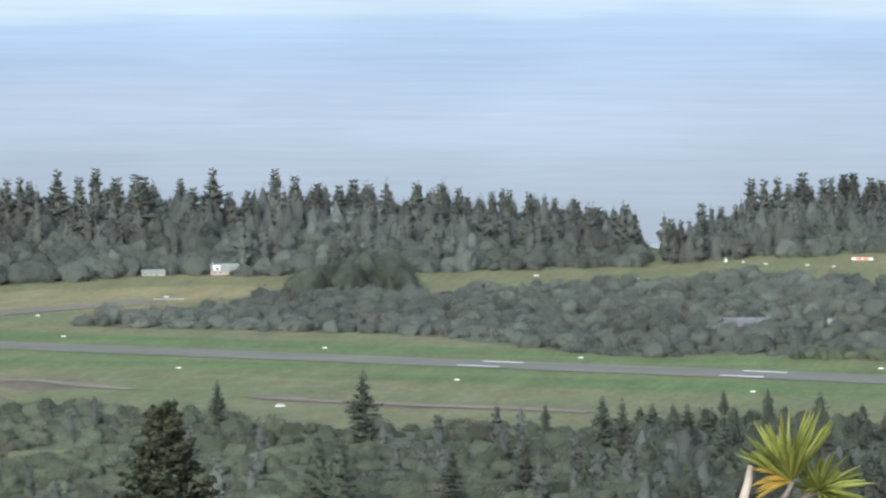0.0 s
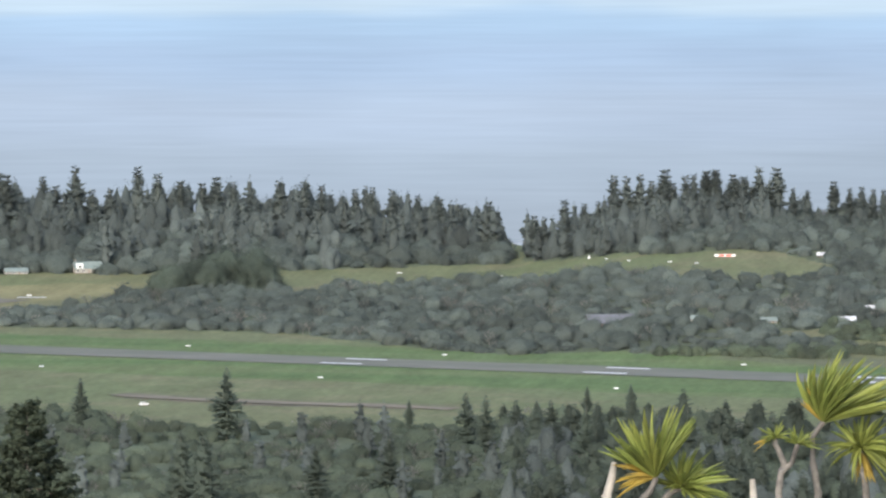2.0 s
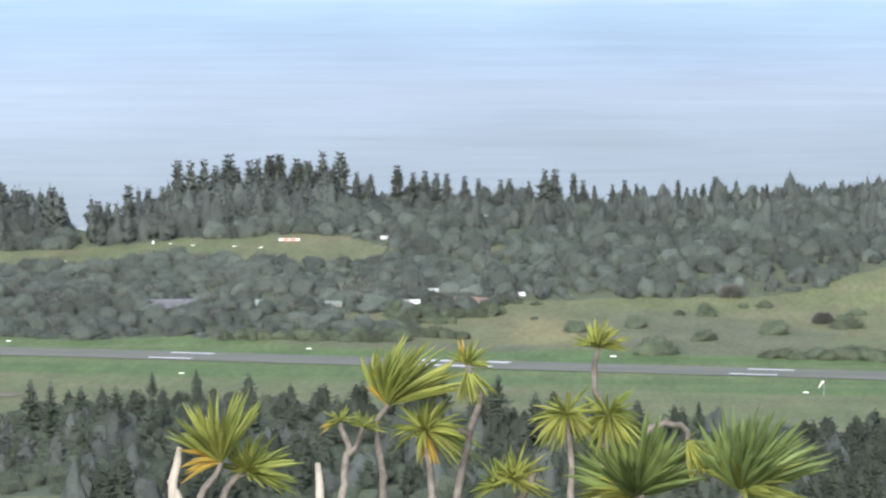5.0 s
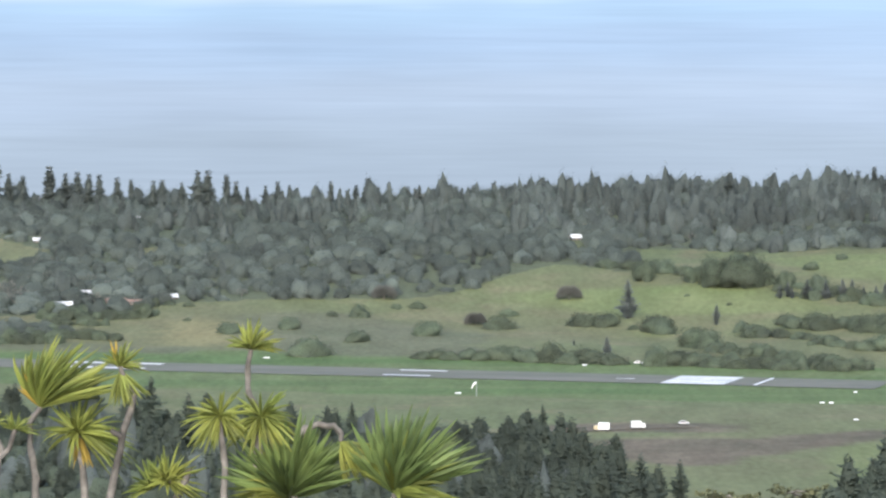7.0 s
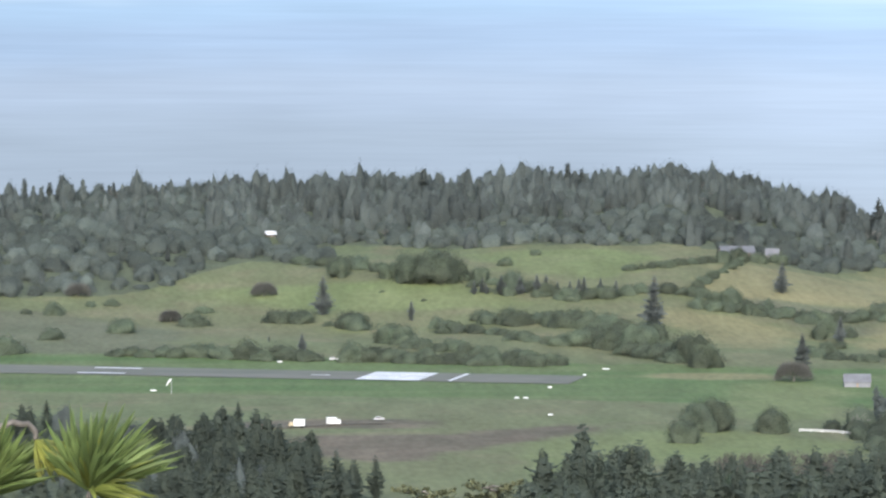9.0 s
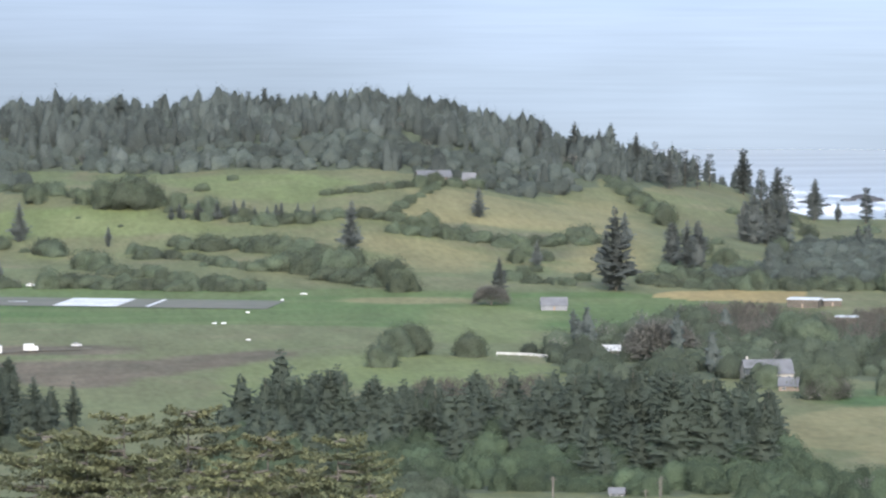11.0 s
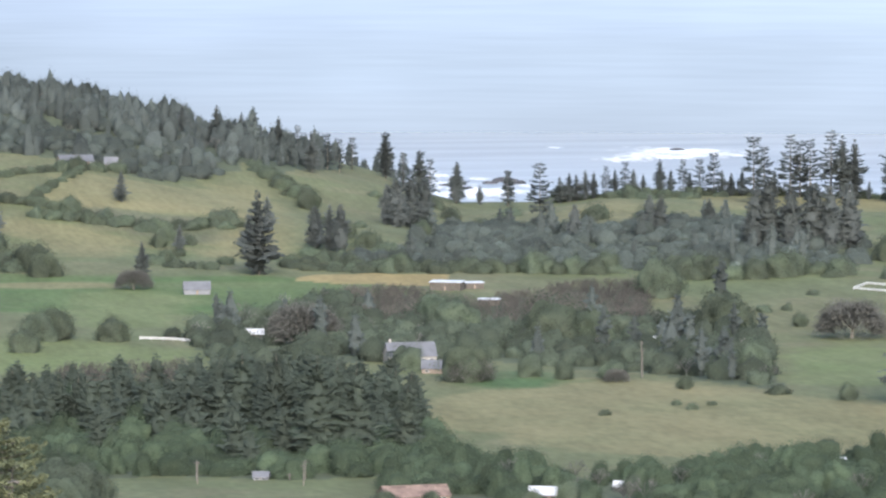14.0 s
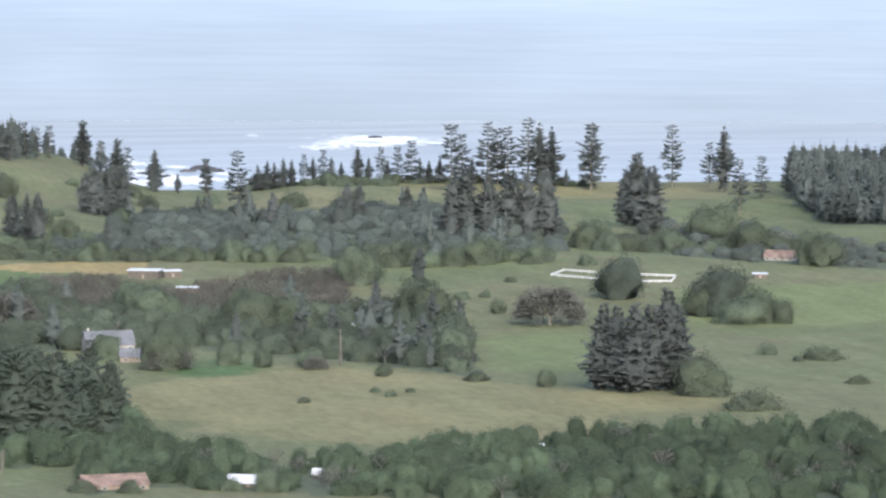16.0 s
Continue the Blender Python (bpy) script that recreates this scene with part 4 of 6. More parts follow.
def build_ground():
    angles = np.concatenate([np.arange(-180, -24, 6.0), np.arange(-24, -18, 0.5), np.arange(-18, 22, 0.11), np.arange(22, 30, 0.5), np.arange(30, 180, 6.0)])
    radii = np.concatenate([np.array([4.0, 12, 25, 40, 55, 70, 90, 120, 160]), np.arange(200, 1300, 40.0), np.arange(1300, 3500, 8.0), np.arange(3500, 4400, 30.0)])
    A, R = np.meshgrid(angles, radii)
    X, Y = R * np.sin(np.radians(A)), R * np.cos(np.radians(A))
    Z = land(X, Y)
    na, nr = len(angles), len(radii)
    verts = np.concatenate([np.stack([X, Y, Z], -1).reshape(-1, 3), [[0, 0, float(land(0, 0))]]])
    i, j = np.meshgrid(np.arange(nr - 1), np.arange(na), indexing="ij")
    jn = (j + 1) % na
    quads = np.stack([i * na + j, (i + 1) * na + j, (i + 1) * na + jn, i * na + jn], -1).reshape(-1, 4)
    cap = np.array([[len(verts) - 1, k, (k + 1) % na] for k in range(na)])
    tris = np.concatenate([quads[:, [0, 1, 2]], quads[:, [0, 2, 3]], cap])
    me = raw_mesh("ground", verts, tris[:, ::-1], ground_material(), True)
    a, r = polar(verts[:, 0], verts[:, 1])
    xy = verts[:, :2] - RUNWAY_A
    along, off = xy @ RUNWAY_DIR, xy @ RUNWAY_NORMAL
    masks = {"litter": np.any([inside(w, a, r) for w in WOODS], 0)}
    masks["litter"] &= ~np.any([inside(w, a, r) for w in CLEARINGS], 0)
    masks["mown"] = (np.abs(off + 8) < 104) & (along > -900) & (along < 880)
    for name, fields in (("dry", DRY), ("lush", LUSH), ("rough", ROUGH), ("gold", GOLD), ("lawn", LAWN), ("earth", BARE_EARTH)):
        masks[name] = np.any([inside(w, a, r) for w in fields], 0)
    for name, m in masks.items():
        if name in ("dry", "earth", "lawn", "lush", "mown", "rough"):
            g = m[:-1].astype(float).reshape(nr, na)
            for _ in range(18):
                g = (g + np.roll(g, 1, 1) + np.roll(g, -1, 1)) / 3
            for _ in range(2):
                g[1:-1] = (g[:-2] + g[1:-1] + g[2:]) / 3
            m = np.append(g.ravel(), 0.0)
        me.attributes.new(name, "FLOAT", "POINT").data.foreach_set("value", m.astype(np.float32))
    tagged(new("ground", me), "rolling green and tan pasture falling to the coast", "ground", kind="structure")


build_ground()


# ---------------------------------------------------------------- sea and the distance
def sea_material():
    m = bpy.data.materials.new("grey_blue_sea")
    m.use_nodes = True
    n, link = m.node_tree.nodes, m.node_tree.links.new
    bsdf = n["Principled BSDF"]
    bsdf.inputs["Roughness"].default_value, bsdf.inputs["IOR"].default_value = 0.3, 1.33
    bsdf.inputs["Specular IOR Level"].default_value = 0.25
    geo, mp = n.new("ShaderNodeNewGeometry"), n.new("ShaderNodeMapping")
    mp.inputs["Scale"].default_value = (0.14, 1, 1)
    link(geo.outputs["Position"], mp.inputs["Vector"])
    swell, ripple = n.new("ShaderNodeTexNoise"), n.new("ShaderNodeTexNoise")
    swell.inputs["Scale"].default_value, ripple.inputs["Scale"].default_value = 0.02, 0.15
    link(mp.outputs["Vector"], swell.inputs["Vector"]), link(mp.outputs["Vector"], ripple.inputs["Vector"])
    # pale sky reflection and swell streaks are painted into the base colour
    mix = n.new("ShaderNodeMix")
    mix.data_type = "RGBA"
    mix.inputs[6].default_value, mix.inputs[7].default_value = (0.25, 0.275, 0.305, 1), (0.34, 0.37, 0.4, 1)
    streak = n.new("ShaderNodeMapRange")
    streak.inputs["From Min"].default_value, streak.inputs["From Max"].default_value = 0.33, 0.67
    link(swell.outputs["Fac"], streak.inputs["Value"]), link(streak.outputs["Result"], mix.inputs[0]), link(mix.outputs[2], bsdf.inputs["Base Color"])
    bp = n.new("ShaderNodeBump")
    bp.inputs["Strength"].default_value, bp.inputs["Distance"].default_value = 0.5, 1.2
    link(ripple.outputs["Fac"], bp.inputs["Height"]), link(bp.outputs["Normal"], bsdf.inputs["Normal"])
    return m


SEA_END = 4900.0


def build_sea():
    bm = bmesh.new()
    bmesh.ops.create_circle(bm, cap_ends=True, radius=SEA_END, segments=180)
    me = bpy.data.meshes.new("water")
    bm.to_mesh(me)
    bm.free()
    me.materials.append(sea_material())
    tagged(new("water", me), "wide pale grey-blue sea with low swell", "sea", kind="structure")


build_sea()


def distance_material():
    """Self-glowing far sea up to the horizon, its haze painted in, pale and streaked."""
    m = bpy.data.materials.new("far_sea_painted_haze")
    m.use_nodes = True
    n, link = m.node_tree.nodes, m.node_tree.links.new
    n.remove(n["Principled BSDF"])
    glow = n.new("ShaderNodeEmission")
    geo, sep = n.new("ShaderNodeNewGeometry"), n.new("ShaderNodeSeparateXYZ")
    link(geo.outputs["Position"], sep.inputs[0])

    def cloud(scale, stretch, detail):
        mp, tx = n.new("ShaderNodeMapping"), n.new("ShaderNodeTexNoise")
        mp.inputs["Scale"].default_value = stretch
        tx.inputs["Scale"].default_value, tx.inputs["Detail"].default_value = scale, detail
        link(geo.outputs["Position"], mp.inputs["Vector"]), link(mp.outputs["Vector"], tx.inputs["Vector"])
        return tx.outputs["Fac"]

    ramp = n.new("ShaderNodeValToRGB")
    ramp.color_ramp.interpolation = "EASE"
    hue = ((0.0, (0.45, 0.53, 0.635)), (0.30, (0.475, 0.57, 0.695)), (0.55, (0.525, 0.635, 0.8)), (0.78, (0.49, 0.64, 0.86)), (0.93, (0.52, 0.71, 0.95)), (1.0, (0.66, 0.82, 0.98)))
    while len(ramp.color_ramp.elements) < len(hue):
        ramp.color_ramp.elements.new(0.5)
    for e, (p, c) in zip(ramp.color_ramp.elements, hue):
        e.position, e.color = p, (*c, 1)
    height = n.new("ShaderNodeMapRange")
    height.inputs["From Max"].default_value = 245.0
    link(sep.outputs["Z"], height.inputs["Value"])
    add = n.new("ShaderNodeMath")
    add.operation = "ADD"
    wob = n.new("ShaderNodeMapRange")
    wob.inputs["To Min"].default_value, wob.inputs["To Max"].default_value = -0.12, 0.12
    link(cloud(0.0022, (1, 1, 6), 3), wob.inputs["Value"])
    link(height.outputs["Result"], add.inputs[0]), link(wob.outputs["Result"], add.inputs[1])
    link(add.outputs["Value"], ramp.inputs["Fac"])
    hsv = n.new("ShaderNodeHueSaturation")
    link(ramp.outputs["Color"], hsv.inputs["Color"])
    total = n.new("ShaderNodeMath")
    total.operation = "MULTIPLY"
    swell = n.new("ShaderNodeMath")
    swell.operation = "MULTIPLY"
    # painted brightness: the glow grows stronger to the right
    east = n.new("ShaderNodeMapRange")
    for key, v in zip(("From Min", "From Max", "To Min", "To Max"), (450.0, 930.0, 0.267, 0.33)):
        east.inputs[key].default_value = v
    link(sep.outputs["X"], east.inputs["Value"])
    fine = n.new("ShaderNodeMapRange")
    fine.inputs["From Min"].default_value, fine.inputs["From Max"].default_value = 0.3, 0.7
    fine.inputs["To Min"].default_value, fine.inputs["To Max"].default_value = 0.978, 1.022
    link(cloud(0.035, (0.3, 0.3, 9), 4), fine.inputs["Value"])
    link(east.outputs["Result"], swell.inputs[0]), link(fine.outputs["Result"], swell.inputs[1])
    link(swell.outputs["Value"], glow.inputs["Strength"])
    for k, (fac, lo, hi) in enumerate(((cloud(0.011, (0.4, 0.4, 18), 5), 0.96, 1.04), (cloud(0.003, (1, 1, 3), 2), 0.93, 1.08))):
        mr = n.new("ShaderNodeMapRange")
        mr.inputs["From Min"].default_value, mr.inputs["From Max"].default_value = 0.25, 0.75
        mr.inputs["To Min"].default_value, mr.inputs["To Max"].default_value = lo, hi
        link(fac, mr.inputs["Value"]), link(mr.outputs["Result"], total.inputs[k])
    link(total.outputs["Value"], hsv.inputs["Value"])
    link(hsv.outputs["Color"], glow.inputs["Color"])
    link(glow.outputs["Emission"], n["Material Output"].inputs["Surface"])
    return m


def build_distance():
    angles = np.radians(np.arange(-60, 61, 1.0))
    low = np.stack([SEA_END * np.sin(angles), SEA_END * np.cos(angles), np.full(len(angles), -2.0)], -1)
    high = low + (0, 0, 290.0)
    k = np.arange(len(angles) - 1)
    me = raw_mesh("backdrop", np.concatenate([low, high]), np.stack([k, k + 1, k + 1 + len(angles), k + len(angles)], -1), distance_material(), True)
    tagged(new("backdrop", me), "glowing backdrop painted with hazy far sea and pale sky", "sea", kind="structure")


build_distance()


# ---------------------------------------------------------------- airfield
def strip_mesh(name, centre, along, wide, mat, lift, direction=None, steps=24):
    """A flat strip draped on the ground: centre (x, y), length and width."""
    d = RUNWAY_DIR if direction is None else np.asarray(direction)
    nrm = np.array((-d[1], d[0]))
    vs, fs = [], []
    for i in range(steps + 1):
        for side in (-0.5, 0.5):
            p = np.asarray(centre) + d * (i / steps - 0.5) * along + nrm * side * wide
            vs.append((*p, float(land(*p)) + lift))
    for i in range(steps):
        fs.append((2 * i, 2 * i + 2, 2 * i + 3, 2 * i + 1))
    return raw_mesh(name, vs, fs, mat)


def on_runway(s, off):
    return RUNWAY_A + RUNWAY_DIR * s + RUNWAY_NORMAL * off


SECOND_A, SECOND_B = np.array(spot(*SECOND_ENDS[0])[:2]), np.array(spot(*SECOND_ENDS[1])[:2])
LENGTH = float(np.linalg.norm(RUNWAY_B - RUNWAY_A))
runway = tagged(new("runway", strip_mesh("runway", on_runway(LENGTH / 2 - 300, 0), LENGTH + 600, 46, ASPHALT, 0.25, steps=120)), "grey asphalt runway with white markings across mown grass", "runway", kind="structure")


second_runway = tagged(new("runway", strip_mesh("runway", (SECOND_A + SECOND_B) / 2, float(np.linalg.norm(SECOND_B - SECOND_A)), 30, OLD_ASPHALT, 0.3, (SECOND_B - SECOND_A) / np.linalg.norm(SECOND_B - SECOND_A), 60)), "grey second runway across tan grass below the wood", "runway", kind="structure")


bar = new("touchdown_bar", strip_mesh("touchdown_bar", np.array(spot(-14.42, 2880)[:2]), 18, 4, PAINT, 0.45, (math.cos(radians(-14.4)), -math.sin(radians(-14.4))), 4))
bar.parent = second_runway


def marking(s, off, along, wide, name="runway_marking"):
    ob = new(name, strip_mesh(name, on_runway(s, off), along, wide, PAINT, 0.42, steps=4))
    ob.parent = runway


for s in (3, 147, 443):
    for off in (-14, 14):
        marking(s, off, 23, 4.2, "touchdown_bar")
for off in (-13, 13):
    marking(290, off, 46, 7, "aiming_bar")
for k in range(12):
    marking(581, -19.5 + k * 3.5 + (1.2 if k > 5 else -1.2) * 0.4, 30, 3.1, "threshold_stripe")
marking(610, 0, 1.8, 40, "threshold_line")
marking(545, -2, 9, 2.2, "runway_number")


def track(name, points, wide, mat, label):
    """A narrow road draped over the ground along (a, r) points."""
    pts = [np.array(spot(*p)[:2]) for p in points]
    line = []
    for p, q in zip(pts, pts[1:]):
        n = max(2, int(np.linalg.norm(q - p) / 6))
        line += [p + (q - p) * k / n for k in range(n)]
    line.append(pts[-1])
    vs, fs = [], []
    for i, p in enumerate(line):
        d = line[min(i + 1, len(line) - 1)] - line[max(i - 1, 0)]
        d = d / np.linalg.norm(d)
        w = wide * (0.5 + 0.12 * math.sin(i * 0.7))
        for s in (-w, w):
            q = p + np.array((-d[1], d[0])) * s
            vs.append((*q, float(land(*q)) + 0.3))
        if i:
            fs.append((2 * i - 2, 2 * i, 2 * i + 1, 2 * i - 1))
    tagged(new(name, raw_mesh(name, vs, fs, mat)), label, "road", kind="structure")


for points, wide in TRACKS:
    track("road", points, wide, TRACK, "pale bare earth track along the airfield edge")


# ---------------------------------------------------------------- trees
_bm = bmesh.new()
bmesh.ops.create_icosphere(_bm, subdivisions=1, radius=1)
ICO_V, ICO_F = np.array([v.co[:] for v in _bm.verts]), np.array([[v.index for v in f.verts] for f in _bm.faces])
_bm.free()
_bm = bmesh.new()
bmesh.ops.create_icosphere(_bm, subdivisions=2, radius=1)
ICO2_V, ICO2_F = np.array([v.co[:] for v in _bm.verts]), np.array([[v.index for v in f.verts] for f in _bm.faces])
_bm.free()

_bm = bmesh.new()
bmesh.ops.create_icosphere(_bm, subdivisions=3, radius=1)
ICO3_V, ICO3_F = np.array([v.co[:] for v in _bm.verts]), np.array([[v.index for v in f.verts] for f in _bm.faces])
_bm.free()


def tube(points, radii, sides=6):
    """A tapered tube along points."""
    pts = np.asarray(points, float)
    ang = np.arange(sides) * 2 * np.pi / sides
    vs, fs = [], []
    for i, (p, rad) in enumerate(zip(pts, radii)):
        d = pts[min(i + 1, len(pts) - 1)] - pts[max(i - 1, 0)]
        d = d / (np.linalg.norm(d) + 1e-9)
        side = np.cross(d, (0.3, 1, 0.2))
        side /= np.linalg.norm(side)
        up = np.cross(side, d)
        vs.append(p + rad * (np.cos(ang)[:, None] * side + np.sin(ang)[:, None] * up))
        if i:
            for k in range(sides):
                a, b = (i - 1) * sides + k, (i - 1) * sides + (k + 1) % sides
                fs += [(a, b, b + sides), (a, b + sides, a + sides)]
    vs = np.concatenate(vs)
    return vs, np.array(fs)


def leaves(rng, centres, normals, size, single=False):
    """A small leaf clump at each centre: a fold of two triangles, or one."""
    n = len(centres)
    t = np.cross(normals, rng.normal(size=(n, 3)))
    t /= np.linalg.norm(t, axis=1)[:, None] + 1e-9
    b = np.cross(normals, t)
    s = size * rng.uniform(0.6, 1.3, (n, 1))
    lift = normals * s * 0.35
    v = np.stack([centres - t * s, centres + b * s * 0.7 + lift, centres + t * s, centres - b * s * 0.7 + lift], 1).reshape(-1, 3)
    k = np.arange(n)[:, None] * 4
    if single:
        v = v.reshape(-1, 4, 3)[:, :3].reshape(-1, 3)
        return v, np.arange(3 * n).reshape(-1, 3)
    return v, np.concatenate([k + (0, 1, 2), k + (0, 2, 3)])


def pine(seed, h, spread, whorls, per, clear=0.15, flat=0.0, detail=False, fat=0.2, loose=0.12, column=0.0, blade=0.37, blunt=0.09, core=0.0):
    """A conifer with tiers of level branches: (trunk, crown)."""
    rng = np.random.default_rng(seed)
    bend = rng.normal(0, 0.01, 2) * h
    line = lambda f: np.array((bend[0] * f * f, bend[1] * f * f, h * f))
    trunk = tube([line(f) for f in (0, 0.3, 0.65, 0.99)], [h * 0.014, h * 0.011, h * 0.006, 0.04], 6)
    pieces = []
    if core:
        steps = np.linspace(clear + 0.02, 0.86, 8)
        girth = [core * spread * max((1 - f) ** 0.75 * (1 - column) + min(1.0, 2.0 * (1 - f)) ** 0.7 * column, 0.05) * min(1, 0.45 + (f - clear) * 3.0) * rng.uniform(0.8, 1.15) for f in steps]
        v, f = tube([line(k) for k in steps], girth, 8)
        pieces.append((v + rng.normal(0, 0.05 * spread, v.shape), f))
    for w in range(whorls):
        f = clear + (1 - clear) * (w + rng.uniform(-0.25, 0.25)) / whorls
        taper = ((1 - f) ** 0.75 * (1 - column) + min(1.0, 2.0 * (1 - f)) ** 0.7 * column) * (1 - flat) + flat * (0.55 + 0.45 * np.sin(f * 7 + seed)) * (1 if f < 0.93 else 0.6)
        low = min(1, 0.45 + (f - clear) * 3.0)
        reach = spread * max(taper, blunt) * low * rng.uniform(0.75, 1.15)
        off = rng.uniform(0, 6.28)
        for b in range(per):
            if rng.random() < 0.1:
                continue
            ang = off + b * 2 * np.pi / per + rng.normal(0, 0.18)
            L = reach * rng.uniform(0.7, 1.15)
            out = np.array((np.cos(ang), np.sin(ang), 0))
            side = np.array((-out[1], out[0], 0))
            root = line(min(0.985, max(clear * 0.6, f + rng.normal(0, loose) * (1 - clear) / whorls)))
            rise = L * rng.uniform(0.0, 0.28) if f > 0.4 else L * rng.uniform(-0.18, 0.12)
            mid = root + out * L * 0.62 + (0, 0, rise * 0.35)
            tip = root + out * L + (0, 0, rise + 0.06 * L)
            wd, th = L * blade * rng.uniform(0.8, 1.2), max(0.35, L * fat)
            v = np.array((root, mid + side * wd - (0, 0, th * 0.5), mid + (0, 0, th), mid - side * wd - (0, 0, th * 0.5), tip))
            pieces.append((v, np.array(((0, 1, 2), (0, 2, 3), (4, 2, 1), (4, 3, 2)))))
            if detail:
                n = 4
                u = rng.uniform(0.3, 1.05, n)[:, None]
                c = root + out * L * u + side * rng.normal(0, 0.55, (n, 1)) * wd + np.array((0, 0, 1)) * (rise * u * u + rng.normal(0, 0.2, (n, 1)))
                nrm = np.tile((0, 0, 1.0), (n, 1)) + rng.normal(0, 0.5, (n, 3))
                pieces.append(leaves(rng, c, nrm / np.linalg.norm(nrm, axis=1)[:, None], max(0.3, L * 0.15), True))
    return trunk, merge(pieces)


def dome_tree(seed, h, wide, n_leaf, size, fine=False, rise=0.3):
    """One uneven rounded crown reaching to the ground, roughened by small leaf clumps: (trunk, crown)."""
    rng = np.random.default_rng(seed)
    trunk = tube([(0, 0, 0), (0.02 * wide, 0, h * 0.3), (0, 0.03 * wide, h * 0.6)], [0.035 * h, 0.028 * h, 0.012 * h], 5)
    half = np.array((0.47 * wide * rng.uniform(0.88, 1.1), 0.47 * wide * rng.uniform(0.88, 1.1), h * (1 - rise)))
    waves = [(rng.normal(size=3) * k, rng.uniform(0, 6.28), a) for k, a in ((2.0, 0.15), (2.0, 0.13), (3.6, 0.12), (3.6, 0.1), (6.5, 0.085), (6.5, 0.075), (11, 0.05))]

    def lump(d):
        return 1 + sum(a * np.sin(d @ k + p) for k, p, a in waves)[:, None]

    V, F = (ICO3_V, ICO3_F) if fine else (ICO2_V, ICO2_F)
    F = F[V[F].mean(1)[:, 2] > -0.7]
    body = V * lump(V) * half * (0.87 if fine else 0.92) + (0, 0, h * rise)
    d = rng.normal(size=(n_leaf, 3))
    d[:, 2] = np.abs(d[:, 2]) * 1.1 - 0.4
    d /= np.linalg.norm(d, axis=1)[:, None]
    c = d * lump(d) * half * (rng.uniform(0.9, 1.08, (n_leaf, 1)) + (rng.random((n_leaf, 1)) < 0.22) * rng.uniform(0.02, 0.2, (n_leaf, 1))) + (0, 0, h * rise)
    c[:, 2] = np.maximum(c[:, 2], 0.03 * h)
    nrm = d + (0, 0, 0.3) + rng.normal(0, 0.6, d.shape)
    return trunk, merge([(body, F), leaves(rng, c, nrm / np.linalg.norm(nrm, axis=1)[:, None], size, True)])


def tall_tree(seed, h, wide):
    """A tall crown of three uneven domes of different heights: (trunk, crown)."""
    rng = np.random.default_rng(seed)
    pieces = []
    for k, f in enumerate((1.0, 0.84, 0.68)):
        ang = k * 2.1 + rng.uniform(-0.5, 0.5)
        trunk, (v, faces) = dome_tree(seed * 3 + k, h * f, wide * rng.uniform(0.6, 0.76), 190, 0.6, False, 0.36)
        pieces.append((v + (0.2 * wide * np.cos(ang), 0.2 * wide * np.sin(ang), 0), faces))
    return trunk, merge(pieces)


def bare_tree(seed, h, wide, n=150, clump=0.035, low=0.42):
    """A leafless spreading tree: limbs and a haze of real twigs."""
    rng = np.random.default_rng(seed)
    trunk = [tube([(0, 0, 0), (0, 0, h * 0.35)], [0.04 * h, 0.03 * h], 6)]
    twigs = []
    for k in range(n):
        ang, u = rng.uniform(0, 6.28), rng.uniform(0.15, 1) ** 0.6
        end = np.array((np.cos(ang) * u * wide / 2, np.sin(ang) * u * wide / 2, h * (low + (0.98 - low) * math.sqrt(max(0, 1 - u * u))) * rng.uniform(0.85, 1.05)))
        start = end * (0.6, 0.6, 0.7)
        mid = (start + end) / 2 + (0, 0, 0.06 * h)
        v = np.array((start, mid + rng.normal(0, 0.012, 3) * wide, mid - rng.normal(0, 0.012, 3) * wide, end))
        twigs.append((v, np.array(((0, 1, 2), (1, 3, 2)))))
        m = 5
        c = mid + (end - mid) * rng.uniform(0.2, 1.1, (m, 1)) + rng.normal(0, 0.035 * wide, (m, 3))
        nr = rng.normal(size=(m, 3))
        twigs.append(leaves(rng, c, nr / np.linalg.norm(nr, axis=1)[:, None], clump * wide, True))
    for k in range(6):
        ang = k * 1.05
        trunk.append(tube([(0, 0, h * 0.25), (np.cos(ang) * wide * 0.15, np.sin(ang) * wide * 0.15, h * 0.5), (np.cos(ang) * wide * 0.36, np.sin(ang) * wide * 0.36, h * 0.8)], [0.02 * h, 0.014 * h, 0.004 * h], 4))
    return merge(trunk), merge(twigs)


class Stock:
    """One kind of tree, built once; further ones are copies."""

    def __init__(self, name, label, category, group, shapes, leaf, bark=BARK):
        self.name, self.label, self.category, self.group = name, label, category, group
        self.meshes = [(raw_mesh("trunk", *t, bark, True), raw_mesh("crown", *c, leaf, True)) for t, c in shapes]
        self.first, self.rng = {}, random.Random(len(label))

    def put(self, a, r, scale=1.0, which=None, sink=0.2):
        k = self.rng.randrange(len(self.meshes)) if which is None else which
        m = Matrix.Translation(spot(a, r, -sink)) @ Matrix.Rotation(self.rng.uniform(0, 6.28), 4, "Z") @ Matrix.Scale(scale, 4)
        if k in self.first:
            return copy_thing(self.first[k], m @ Matrix.Scale(1 / self.first[k].scale[0], 4))
        ob = thing(self.name, m, self.label, self.category, self.group)
        mesh_part("trunk", self.meshes[k][0], ob), mesh_part("crown", self.meshes[k][1], ob)
        ob.matrix_basis = m
        self.first[k] = ob
        return ob


